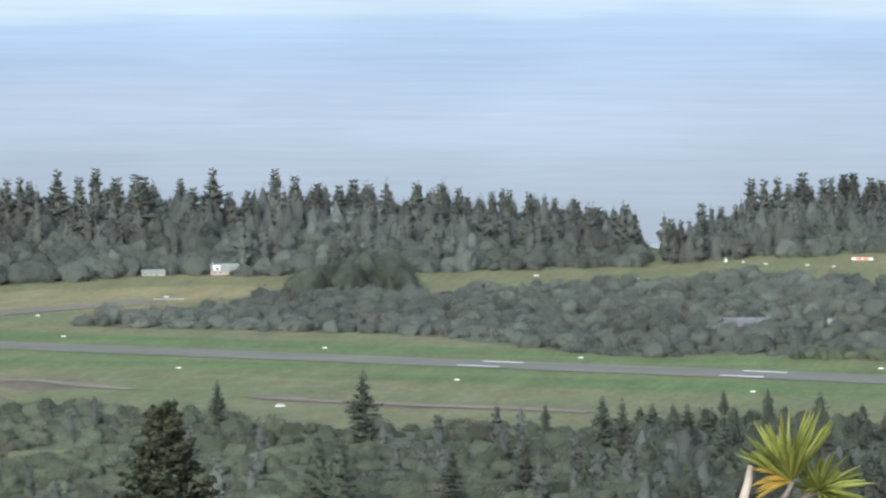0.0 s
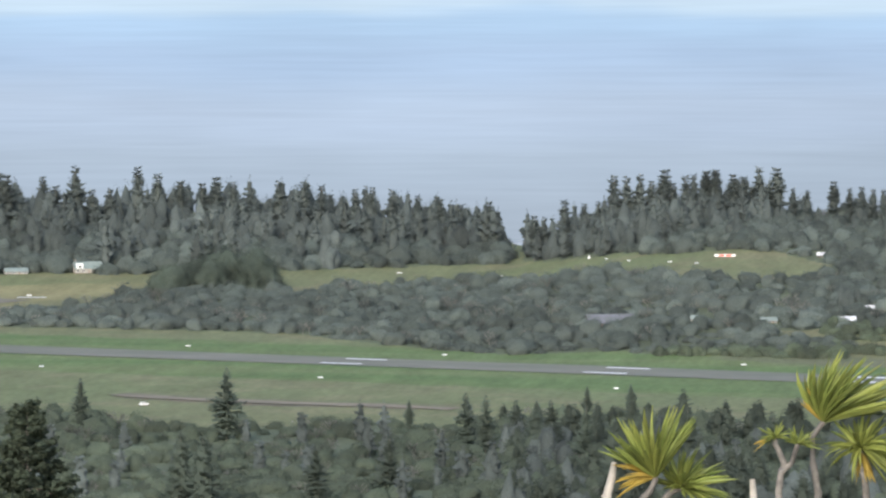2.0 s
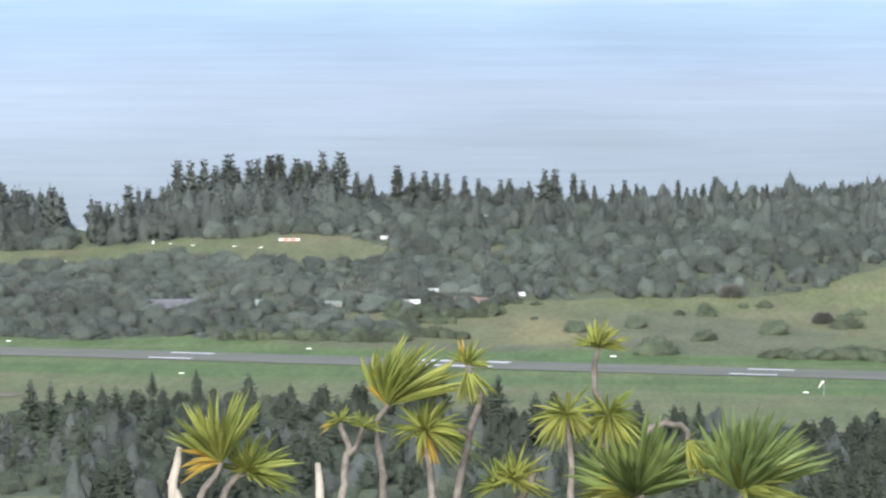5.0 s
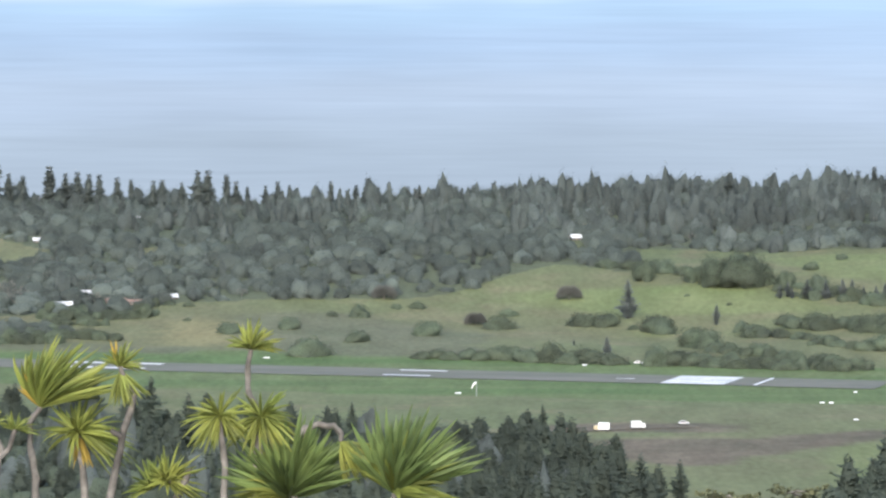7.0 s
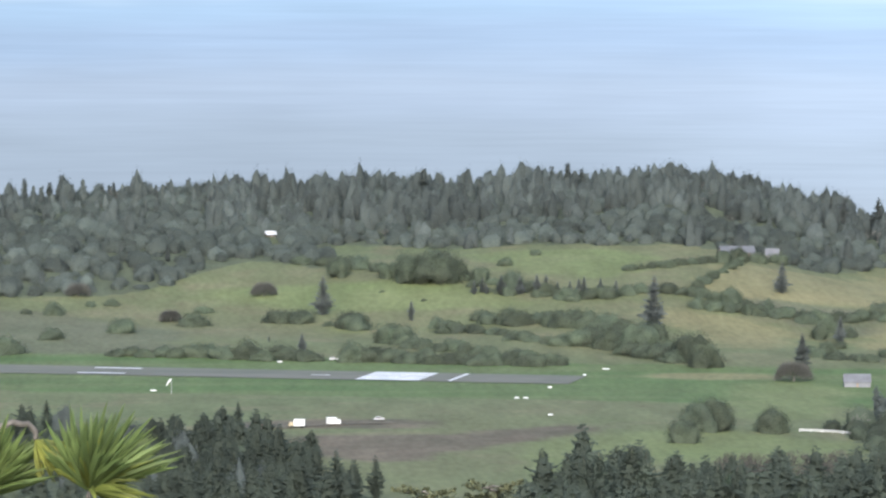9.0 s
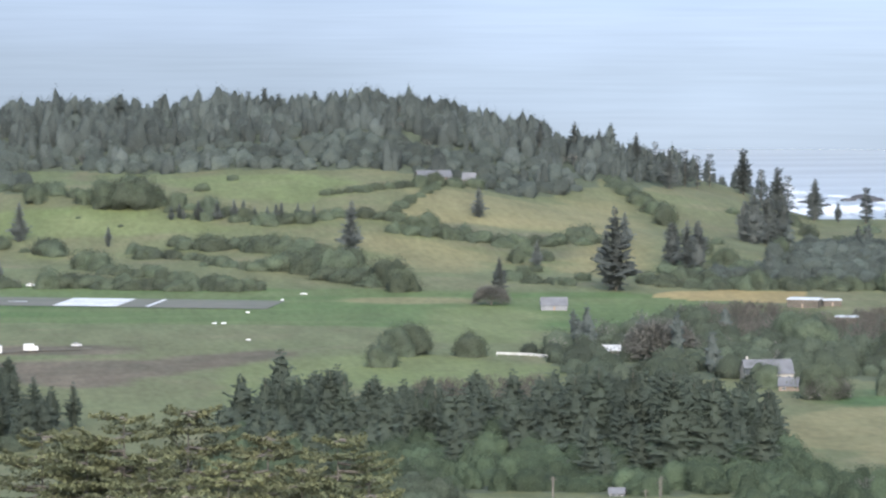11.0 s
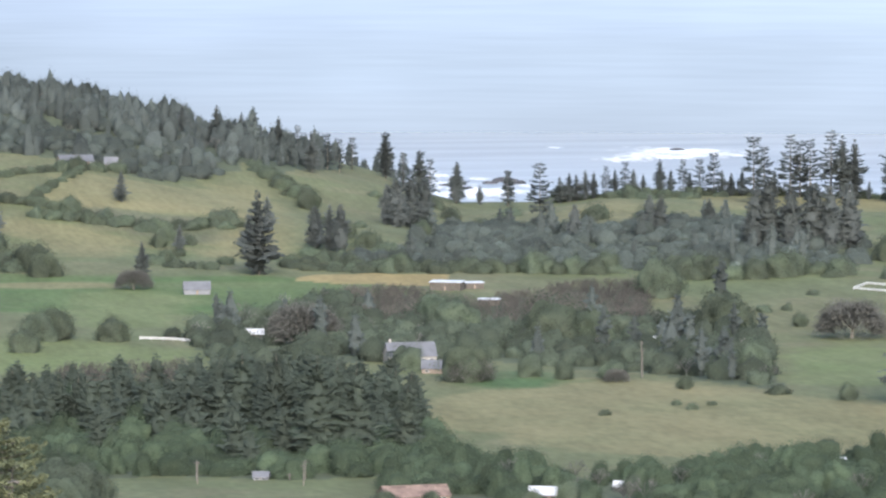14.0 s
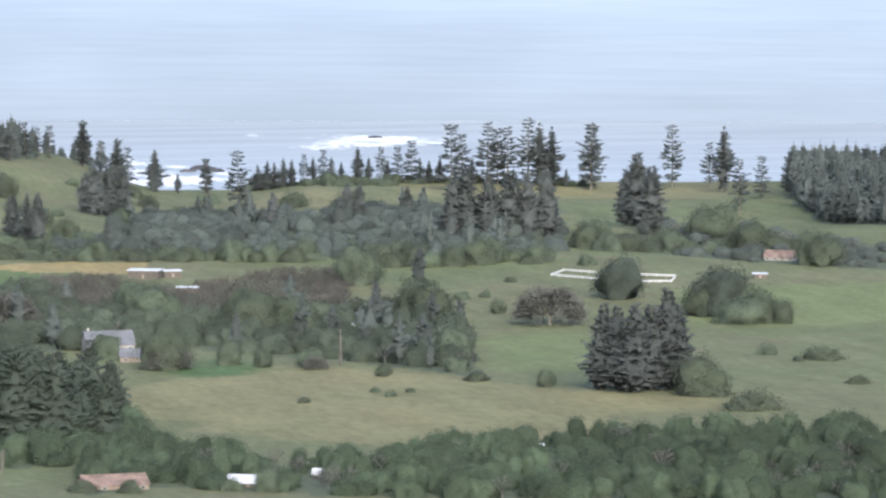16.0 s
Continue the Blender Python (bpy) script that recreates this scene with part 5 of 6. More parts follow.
def scatter(poly, gap, rng, skip=()):
    """Jittered places inside an outline, as x, y."""
    p = np.asarray(poly, float)
    xs, ys = p[:, 1] * np.sin(np.radians(p[:, 0])), p[:, 1] * np.cos(np.radians(p[:, 0]))
    gx, gy = np.meshgrid(np.arange(xs.min(), xs.max(), gap), np.arange(ys.min() - 20, ys.max() + 20, gap))
    gx, gy = gx.ravel() + rng.uniform(-0.5, 0.5, gx.size) * gap, gy.ravel() + rng.uniform(-0.5, 0.5, gx.size) * gap
    a, r = polar(gx, gy)
    keep = inside(poly, a, r)
    for s in skip:
        keep &= ~inside(s, a, r)
    return gx[keep], gy[keep]


def wood(name, label, poly, gap, mix, seed, tall=(0.8, 1.2), skip=(), front=0.0):
    """A far wood of uncounted trees as one mesh of its kind of leaf. mix: (templates, share, leaf) triples."""
    rng = np.random.default_rng(seed)
    xs, ys = scatter(poly, gap, rng, skip)
    a, r = polar(xs, ys)
    open_ground = np.ones(len(xs), bool)
    for _, ha, hr, hw, _ in HOUSES:
        open_ground &= ~((np.abs((a - ha) * np.pi / 180 * hr) < hw * 0.55 + 2) & (r > hr - 11) & (r < hr + hw * 0.6 + 3))
    xs, ys = xs[open_ground], ys[open_ground]
    which = rng.choice(len(mix), len(xs), p=np.array([s for _, s, _ in mix]) / sum(s for _, s, _ in mix))
    _, reach = polar(xs, ys)
    which[(reach < front) & (rng.random(len(xs)) < 0.85)] = len(mix) - 1
    root = tagged(thing(name, Matrix.Identity(4), label, "woods"), kind="stuff")
    # patches of darker and paler growth, tens of metres across
    patch = 0.11 * (np.sin(xs / 19.0 + 1.7 * seed + 1.3 * np.sin(ys / 37.0)) * np.sin(ys / 43.0 + 0.6 * seed + np.sin(xs / 29.0)) + 0.7 * np.sin(xs / 61.0 + ys / 83.0 + seed))
    zs = land(xs, ys)
    grow = 0.82 + 0.36 * (0.5 + 0.5 * np.sin(xs / 23.0 + seed) * np.sin(ys / 31.0 + xs / 57.0 + seed))
    for k, (templates, _, leaf) in enumerate(mix):
        pieces, tints = [], []
        for x, y, z, g, shade in zip(xs[which == k], ys[which == k], zs[which == k], grow[which == k], patch[which == k]):
            trunk, crown = templates[rng.integers(len(templates))]
            s, t = g * rng.uniform(*tall), rng.uniform(0, 6.28)
            rot = np.array(((np.cos(t), -np.sin(t), 0), (np.sin(t), np.cos(t), 0), (0, 0, 1))) * s
            for v, f in ((trunk, crown) if len(trunk[0]) else (crown,)):
                pieces.append((v @ rot.T + (x, y, z - 0.3), f))
            tints.append(np.full(sum(len(v) for v, _ in ((trunk, crown) if len(trunk[0]) else (crown,))), rng.normal(0, 0.06) + shade + (0.14 if rng.random() < 0.05 else 0)))
        if pieces:
            ob = mesh_part("crown", raw_mesh("crown", *merge(pieces), leaf, True), root)
            ob.data.attributes.new("tint", "FLOAT", "POINT").data.foreach_set("value", np.clip(np.concatenate(tints), -0.45, 0.6).astype(np.float32))
            tagged(ob, kind="stuff")
    return root


def thin(t):
    """A far tree's trunk reduced to a stake."""
    v = t[0]
    h = v[:, 2].max()
    return tube([(0, 0, 0), (0, 0, h)], [h * 0.012, 0.05], 3)


FAR_PINES = [(thin(t), c) for t, c in (pine(s, h, sp, 12, 5, cl, fl, False, 0.3, 0.6, 0.2, 0.37, 0.14, 0.6) for s, h, sp, cl, fl in ((1, 21, 6.2, 0.06, 0.1), (2, 18, 6.0, 0.05, 0.25), (3, 23, 5.6, 0.12, 0.4), (4, 15, 5.5, 0.04, 0.1), (5, 24, 5.2, 0.15, 0.5)))]
GROVE = [(thin(t), c) for t, c in (pine(s, h, sp, 16, 7, 0.04, 0.12, True, 0.1, 0.4, 0.45, 0.24, 0.16, 0.5) for s, h, sp in ((61, 18, 7.2), (62, 16, 6.8), (63, 20, 7.6)))]
LOW_PINES = [(thin(t), c) for t, c in (pine(s, h, sp, 9, 5, 0.05, fl, False, 0.3, 0.5, 0.1, 0.37, 0.14, 0.6) for s, h, sp, fl in ((21, 14, 4.4, 0.2), (22, 12, 4.0, 0.1), (23, 16, 4.4, 0.35), (24, 10, 3.6, 0.1)))]
FAR_LEAF = [(thin(t), c) for t, c in (dome_tree(10 + k, h, w, 290, 0.66) for k, (h, w) in enumerate(((9, 14), (7.5, 12.5), (10.5, 13), (7, 10), (8, 16), (5, 11), (4, 10), (6.5, 9))))]
SCRUB_LEAF = [(thin(t), c) for t, c in (dome_tree(140 + k, h, w, 240, 0.6) for k, (h, w) in enumerate(((5.2, 13), (4, 11), (6, 15), (3.2, 9), (7, 13), (2.8, 11), (8.5, 11))))]
BELT_LEAF = [(thin(t), c) for t, c in (dome_tree(70 + k, h, w, 900, 0.38, True) for k, (h, w) in enumerate(((8, 11), (6.5, 11), (9, 12), (5, 10), (6, 14), (10, 10))))]
TALL_LEAF = [(thin(t), c) for t, c in (tall_tree(40 + k, h, w) for k, (h, w) in enumerate(((18, 13), (15, 14), (19, 12), (13, 13), (16, 11))))]
FAR_BARE = [bare_tree(30 + k, 8, 10, 26) for k in range(2)]

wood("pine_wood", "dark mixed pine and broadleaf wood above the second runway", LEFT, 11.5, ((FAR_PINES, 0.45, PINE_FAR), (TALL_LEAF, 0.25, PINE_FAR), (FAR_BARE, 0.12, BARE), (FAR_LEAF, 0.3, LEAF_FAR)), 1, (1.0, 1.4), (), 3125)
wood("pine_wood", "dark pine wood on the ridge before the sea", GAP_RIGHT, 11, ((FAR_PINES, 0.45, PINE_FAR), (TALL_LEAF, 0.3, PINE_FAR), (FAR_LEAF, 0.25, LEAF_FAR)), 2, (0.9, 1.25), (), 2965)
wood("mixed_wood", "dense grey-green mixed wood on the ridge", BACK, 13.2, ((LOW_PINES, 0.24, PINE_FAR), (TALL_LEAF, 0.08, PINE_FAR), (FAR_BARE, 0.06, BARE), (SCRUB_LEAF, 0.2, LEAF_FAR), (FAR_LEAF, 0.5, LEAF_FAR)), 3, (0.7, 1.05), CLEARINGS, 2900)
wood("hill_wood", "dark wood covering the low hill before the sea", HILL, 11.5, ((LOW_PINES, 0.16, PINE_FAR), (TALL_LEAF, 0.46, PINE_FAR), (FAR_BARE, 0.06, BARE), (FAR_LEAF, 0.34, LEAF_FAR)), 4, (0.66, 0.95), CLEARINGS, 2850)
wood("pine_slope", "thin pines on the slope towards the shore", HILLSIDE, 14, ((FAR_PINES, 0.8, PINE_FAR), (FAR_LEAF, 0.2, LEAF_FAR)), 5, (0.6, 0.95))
wood("scrub_wood", "dense low scrub wood between the two runways", MIDDLE, 11.6, ((SCRUB_LEAF, 0.88, LEAF_FAR), (FAR_BARE, 0.12, BARE)), 6, (0.7, 1.2), CLEARINGS)
wood("scrub_wood", "low scrub behind the runway strip", SOUTH_STRIP, 11.5, ((SCRUB_LEAF, 1, LEAF_FAR),), 7, (0.6, 1.0), CLEARINGS)
wood("dale_wood", "scrub and trees in the dale below the coast", DALE, 12.0, ((SCRUB_LEAF, 0.55, LEAF_FAR), (FAR_LEAF, 0.4, LEAF_FAR), (FAR_PINES, 0.05, PINE_FAR)), 8, (0.6, 0.95))
wood("leafless_wood", "brown leafless trees beside a gold field", BROWN, 6.2, ((FAR_BARE, 1, BARE_BROWN),), 9, (0.6, 0.8), CLEARINGS)
wood("village_wood", "broadleaf trees and shrubs round the houses", VILLAGE, 12.6, ((FAR_LEAF, 0.85, LEAF_MID), (FAR_BARE, 0.08, BARE), (FAR_PINES, 0.07, PINE_FAR)), 10, (0.7, 1.0), CLEARINGS)
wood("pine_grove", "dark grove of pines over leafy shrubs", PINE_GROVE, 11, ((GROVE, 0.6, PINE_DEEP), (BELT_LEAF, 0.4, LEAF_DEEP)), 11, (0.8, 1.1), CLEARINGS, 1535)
BROWN_EDGE = [(7.0, 1780), (8.6, 1782), (8.72, 1712), (7.1, 1702)]
wood("leafless_wood", "low brown leafless scrub behind the pine grove", BROWN_EDGE, 6.5, ((FAR_BARE, 1, BARE_BROWN),), 18, (0.55, 0.75))
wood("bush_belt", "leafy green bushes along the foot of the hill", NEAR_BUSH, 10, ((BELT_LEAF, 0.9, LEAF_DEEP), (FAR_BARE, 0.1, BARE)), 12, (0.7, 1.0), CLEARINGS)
wood("valley_scrub", "grey-green scrub with pines in the valley before the airfield", FORE_LEFT, 12.5, ((SCRUB_LEAF, 0.86, LEAF_MID), (FAR_BARE, 0.1, BARE), (FAR_PINES, 0.04, PINE_FAR)), 13, (0.6, 0.95), CLEARINGS)
wood("valley_pines", "dark pines and scrub in the valley before the airfield", FORE_MID, 13.5, ((FAR_LEAF, 0.5, LEAF_MID), (TALL_LEAF, 0.1, PINE_FAR), (GROVE, 0.4, PINE_DEEP)), 14, (0.55, 0.85), CLEARINGS)
wood("valley_pines", "dark pine clump beside the airfield road", FORE_RIGHT, 11.5, ((FAR_LEAF, 0.3, LEAF_MID), (GROVE, 0.7, PINE_DEEP)), 15, (0.6, 0.85), CLEARINGS)
wood("pine_wood", "dark pine plantation above the coast", FAR_RIGHT, 11.5, ((FAR_PINES, 1, PINE_FAR),), 16, (1.0, 1.2))
wood("dale_wood", "brown and green scrub below the coastal pasture", MID_RIGHT, 12.5, ((SCRUB_LEAF, 0.75, LEAF_FAR), (FAR_BARE, 0.25, BARE)), 17, (0.5, 0.8))


# ---------------------------------------------------------------- single trees and bushes
TEMPLATE = 28.0
OLD_SHAPES = [pine(50 + k, TEMPLATE, sp, 15, 8, cl, fl, True, 0.09, 0.22, co, 0.24, 0.36) for k, (sp, cl, fl, co) in enumerate(((7.6, 0.12, 0.1, 0.6), (8.2, 0.08, 0.1, 0.45), (6.4, 0.3, 0.25, 0.8), (7.6, 0.2, 0.15, 0.55)))]
CONE_SHAPES = [pine(60 + k, TEMPLATE, sp, 20, 9, cl, fl, True, 0.11, 0.3, 0.2, 0.22, 0.09, 0.25) for k, (sp, cl, fl) in enumerate(((8.4, 0.04, 0.0), (7.4, 0.06, 0.12), (9.0, 0.03, 0.05)))]
DENSE_SHAPES = [pine(70 + k, TEMPLATE, sp, 28, 11, 0.03, fl, True, 0.09, 0.45, 0.6, 0.17, 0.22, 0.6) for k, (sp, fl) in enumerate(((8.0, 0.12), (8.6, 0.18), (7.4, 0.1)))]
BUSH_SHAPES = [dome_tree(80 + k, h, 1.0, 1100, 0.03, True, 0.2) for k, h in enumerate((0.44, 0.52, 0.38, 0.48))]
ROUND_SHAPES = [dome_tree(90 + k, h, 1.0, 2600, 0.024, True, 0.34) for k, h in enumerate((0.72, 0.8, 0.65))]
TWIG_SHAPES = [bare_tree(95 + k, 0.5, 1.0, 1100, 0.016, 0.08) for k in range(2)]

SKY_SHAPES = [pine(150 + k, TEMPLATE, sp, 21, 9, cl, fl, True, 0.15, 0.25, co, 0.26, 0.42, 0.42) for k, (sp, cl, fl, co) in enumerate(((6.4, 0.1, 0.1, 0.7), (7.0, 0.06, 0.1, 0.5), (5.6, 0.25, 0.2, 0.8), (6.8, 0.15, 0.12, 0.6)))]
old_pine = Stock("norfolk_pine", "tall old dark pine with tufted top on the skyline", "pine tree", "pines on the skyline", SKY_SHAPES, PINE_FAR)
for row in (SKYLINE_PINES_EAST, SKYLINE_PINES_GAP, SKYLINE_PINES_RIDGE, SKYLINE_PINES_SOUTH, SKYLINE_PINES_LOW, SKYLINE_PINES_HILL):
    for a, r, h in row:
        old_pine.put(a, r, h / TEMPLATE)
slope_pine = Stock("norfolk_pine", "dark tiered pine on the grassy slope near the shore", "pine tree", "pines on the hillside", OLD_SHAPES[:2] + CONE_SHAPES[:2], PINE)
for a, r, h in HILLSIDE_PINES:
    slope_pine.put(a, r, h / TEMPLATE)
field_pine = Stock("norfolk_pine", "dark green tiered pine standing alone in pasture", "pine tree", "pines in the pasture", CONE_SHAPES, PINE)
for a, r, h in PASTURE_PINES:
    field_pine.put(a, r, h / TEMPLATE)
coast_pine = Stock("norfolk_pine", "tall tiered pine on the coastal pasture above the sea", "pine tree", "pines along the coast", OLD_SHAPES[:2] + CONE_SHAPES[1:2], PINE)
for a, r, h in COAST_PINES:
    coast_pine.put(a, r, h / TEMPLATE)
sapling = Stock("pine_sapling", "small cone-shaped young pine in a row above the sea", "pine tree", "young pines along the coast", CONE_SHAPES, PINE)
for a, r, h in COAST_SAPLINGS:
    sapling.put(a, r, h / TEMPLATE)
dark_pine = Stock("norfolk_pine", "broad dense dark pine in a clump on grass", "pine tree", "dense dark pines", DENSE_SHAPES, PINE)
for a, r, h in DARK_PINES:
    dark_pine.put(a, r, h / TEMPLATE)
valley_pine = Stock("norfolk_pine", "dark conical pine rising from the valley scrub", "pine tree", "pines in the valley", CONE_SHAPES + DENSE_SHAPES[:1], PINE_DEEP)
for a, r, h in VALLEY_PINES:
    valley_pine.put(a, r, h / TEMPLATE)
grove_pine = Stock("norfolk_pine", "dense dark pine at the edge of a grove", "pine tree", "pines of the grove", DENSE_SHAPES, PINE_DEEP)
for a, r, h in GROVE_PINES:
    grove_pine.put(a, r, h / TEMPLATE)
bush = Stock("bush", "rounded dark green bush on open pasture", "bush", "bushes in the pasture", BUSH_SHAPES, LEAF)
for a, r, w in PASTURE_BUSHES:
    bush.put(a, r, w)
hedge_bush = Stock("hedge_bush", "dark green shrub in the hedge beside the runway", "bush", "hedge beside the runway", BUSH_SHAPES, LEAF)
for a, r, w in RUNWAY_HEDGE + STRIP_SCRUB:
    hedge_bush.put(a, r, w)
field_bush = Stock("hedge_bush", "dark shrub in a field hedge between pastures", "bush", "field hedges", BUSH_SHAPES, LEAF)
for a, r, w in FIELD_HEDGES:
    field_bush.put(a, r, w)
thicket = Stock("thicket_bush", "grey-green shrub in a thicket between fields", "bush", "thickets between fields", BUSH_SHAPES + ROUND_SHAPES[:1], LEAF)
for row in (FIELD_THICKETS, SCRUB_BAND, DALE_BUSHES):
    for a, r, w in row:
        thicket.put(a, r, w)
green_bush = Stock("bush", "leafy grey-green bush on sloping pasture", "bush", "scattered bushes", BUSH_SHAPES + ROUND_SHAPES[1:2], LEAF)
for a, r, w in RIGHT_BUSHES + DALE_TREES + COAST_SCRUB + TOWN_BUSHES:
    green_bush.put(a, r, w)
twig_tree = Stock("leafless_tree", "spreading brown leafless tree on pasture", "tree", "leafless trees", TWIG_SHAPES, BARE)
for a, r, w in LEAFLESS_TREES:
    twig_tree.put(a, r, w)
round_tree = Stock("broadleaf_tree", "rounded dark broadleaf tree near the fields", "tree", "broadleaf trees", ROUND_SHAPES, LEAF)
for a, r, w in ROUND_TREES:
    round_tree.put(a, r, w)


clump_tree = Stock("broadleaf_tree", "broad dark evergreen tree standing in open grass and scrub", "tree", "broad dark trees", ROUND_SHAPES, PINE_DEEP)
for a, r, w in DARK_CLUMP:
    clump_tree.put(a, r, w)
slope_tree = Stock("broadleaf_tree", "grey-green leafy tree on the slope below the lookout", "tree", "trees on the slope", ROUND_SHAPES, LEAF_MID)
for a, r, w in SLOPE_TREES:
    slope_tree.put(a, r, w)


def plated_pine(seed, h, profile, gap, per, limbs, tuft, droop):
    """A near conifer: whorls of curved limbs carrying flat plates of needle tufts. profile: half width by depth below the top."""
    rng = np.random.default_rng(seed)
    wood_bits = [tube([(0, 0, 0), (0.15, 0.1, h * 0.5), (0, 0, h * 0.985)], [0.4, 0.22, 0.03], 8)]
    crown = [leaves(rng, np.stack([rng.normal(0, 0.1, 12), rng.normal(0, 0.1, 12), h - rng.uniform(0, 0.6, 12)], -1), np.tile((0.7, 0.0, 0.7), (12, 1)), tuft)]
    depth = 0.5
    while depth < h * 0.33:
        wide = np.interp(depth, *profile)
        off = rng.uniform(0, 6.28)
        for b in range(per):
            ang = off + b * 6.283 / per + rng.normal(0, 0.2)
            L = wide * rng.uniform(0.7, 1.12)
            out, side = np.array((np.cos(ang), np.sin(ang), 0)), np.array((-np.sin(ang), np.cos(ang), 0))
            root = np.array((0, 0, h - depth + rng.normal(0, gap * 0.25)))
            lift = rng.uniform(*droop) * L
            along = lambda u: root + out * L * u + np.array((0, 0, 1)) * (lift * u * u - 0.06 * L * np.sin(3.14 * u))
            if rng.random() < limbs:
                wood_bits.append(tube([along(u) for u in (0, 0.4, 0.75)], [0.05 + 0.014 * L, 0.04 + 0.008 * L, 0.03], 5))
            n = int((26 + 80 * L / 3) * (0.2 / tuft))
            u = rng.uniform(0.22, 1.04, n) ** 0.8
            c = np.array([along(k) for k in u]) + side * (rng.normal(0, 0.16, (n, 1)) * L * np.sin(np.clip(u, 0, 1) * 2.6)[:, None]) + np.array((0, 0, 1)) * rng.normal(0.05, 0.07, (n, 1))
            nrm = np.array((0, 0, 1.0)) + rng.normal(0, 0.45, (n, 3))
            crown.append(leaves(rng, c, nrm / np.linalg.norm(nrm, axis=1)[:, None], tuft))
        depth += gap * rng.uniform(0.75, 1.25)
    return merge(wood_bits), merge(crown)


FLAT_TOP = ((0, 0.8, 2, 4, 8, 20), (1.0, 2.6, 3.6, 4.6, 5.6, 6.5))
SPIRE = ((0, 1, 2, 4, 6, 10, 20), (0.25, 0.8, 1.35, 2.3, 3.3, 4.6, 6.0))
near_pine = Stock("old_pine", "olive old pine with flat spreading branch plates on the hillside", "pine tree", "olive pines below the lookout", [plated_pine(110 + k, 34, FLAT_TOP, 1.05, 8, 0.8, 0.13, (0.0, 0.22)) for k in range(3)], OLIVE, PALE_BARK)
for a, r, h in NEAR_TREES:
    near_pine.put(a, r, h / 34)
lone = Stock("norfolk_pine", "dark green pine with upswept tiers just below the lookout", "pine tree", "", [plated_pine(130, 31, SPIRE, 0.62, 11, 0.2, 0.17, (0.02, 0.22))], PINE_NEAR, BARK)
for a, r, h in LONE_PINE:
    lone.put(a, r, h / 31)


# ---------------------------------------------------------------- cabbage trees in front of the lookout
REACH = 48.0


def strap_head(rng, length, tilt, cone, sag, wind, count):
    """A tuft of long folded strap leaves in a cone about an axis tilted to the right of upright, sagging and blown."""
    t = radians(tilt)
    axis, side, deep = np.array((math.sin(t), 0, math.cos(t))), np.array((math.cos(t), 0, -math.sin(t))), np.array((0, 1.0, 0))
    pieces = []
    for k in range(count):
        off, turn = radians(cone) * math.sqrt(rng.uniform(0, 1)), rng.uniform(0, 6.283)
        d = axis * math.cos(off) + (side * math.cos(turn) + deep * math.sin(turn) * 0.8) * math.sin(off)
        d /= np.linalg.norm(d)
        across = np.cross(d, (0.25 * rng.normal(), 1.0, 0.25 * rng.normal()))
        across /= np.linalg.norm(across) + 1e-6
        nrm = np.cross(across, d)
        L, wide = length * rng.uniform(0.62, 1.12), rng.uniform(0.75, 1.25)
        droop = sag * rng.uniform(0.3, 1.5) * math.hypot(d[0], d[1])
        vs = []
        for s, w in ((0.02, 0.4), (0.25, 0.95), (0.5, 1.0), (0.78, 0.66), (1.0, 0.05)):
            c = d * L * s + np.array((wind, 0, -droop)) * L * s * s
            half, fold = across * w * wide * 0.038 * length, nrm * w * 0.014 * length
            vs += [c - half + fold, c - fold, c + half + fold]
        fs = []
        for i in range(4):
            for j in (0, 1):
                a, b = i * 3 + j, i * 3 + j + 1
                fs += [(a, b, b + 3), (a, b + 3, a + 3)]
        pieces.append((np.array(vs), np.array(fs)))
    return merge(pieces)


TUFTS = {"yellow": ("leaf_tuft", BLADE, ""), "green": ("leaf_tuft", BLADE_GREEN, "dense green strap leaves"), "old": ("old_leaves", BLADE_OLD, "yellowed drooping leaves")}


def cabbage_tree(heads, stems):
    """heads: degrees, height against the lookout's eye, leaf length, tilt, cone, sag, wind, count, look; stems: ways from a head down."""
    a0 = stems[0][-1][0]
    base = spot(a0, REACH, -0.3)
    m = Matrix.Translation(base) @ Matrix.Rotation(-radians(a0), 4, "Z")
    ob = thing("cabbage_tree", m, "slender cabbage tree with yellow-green strap leaf tufts on pale stems", "tree", "cabbage trees before the lookout")
    rng = np.random.default_rng(int(abs(a0) * 100) + 7)
    near = rng.uniform(-0.5, 0.5)

    def local(a, up):
        return np.array((REACH * math.tan(radians(a - a0)), near, EYE + up - base.z))

    for k, way in enumerate(stems):
        pts = [local(*p) + (0, rng.normal(0, 0.02), 0) for p in way]
        full = []
        for p, q in zip(pts, pts[1:]):
            full += [p + (q - p) * u + (rng.normal(0, 0.008) if u else 0.0) for u in (0, 0.33, 0.67)]
        full.append(pts[-1])
        thick = [0.026 + 0.02 * i / len(full) + rng.uniform(-0.004, 0.004) for i in range(len(full))]
        if k == 0:
            full.append(np.array((0, 0, 0)))
            thick.append(0.075)
        mesh_part("branch" if k else "stem", raw_mesh("branch" if k else "stem", *tube(full, thick, 8), PALE_BARK, True), ob)
    for a, up, length, tilt, cone, sag, wind, count, look_of in heads:
        name, mat, label = TUFTS[look_of]
        v, f = strap_head(rng, length, tilt, cone, sag, wind, int(count * 1.5))
        mesh_part(name, raw_mesh(name, v + local(a, up), f, mat), ob, label)


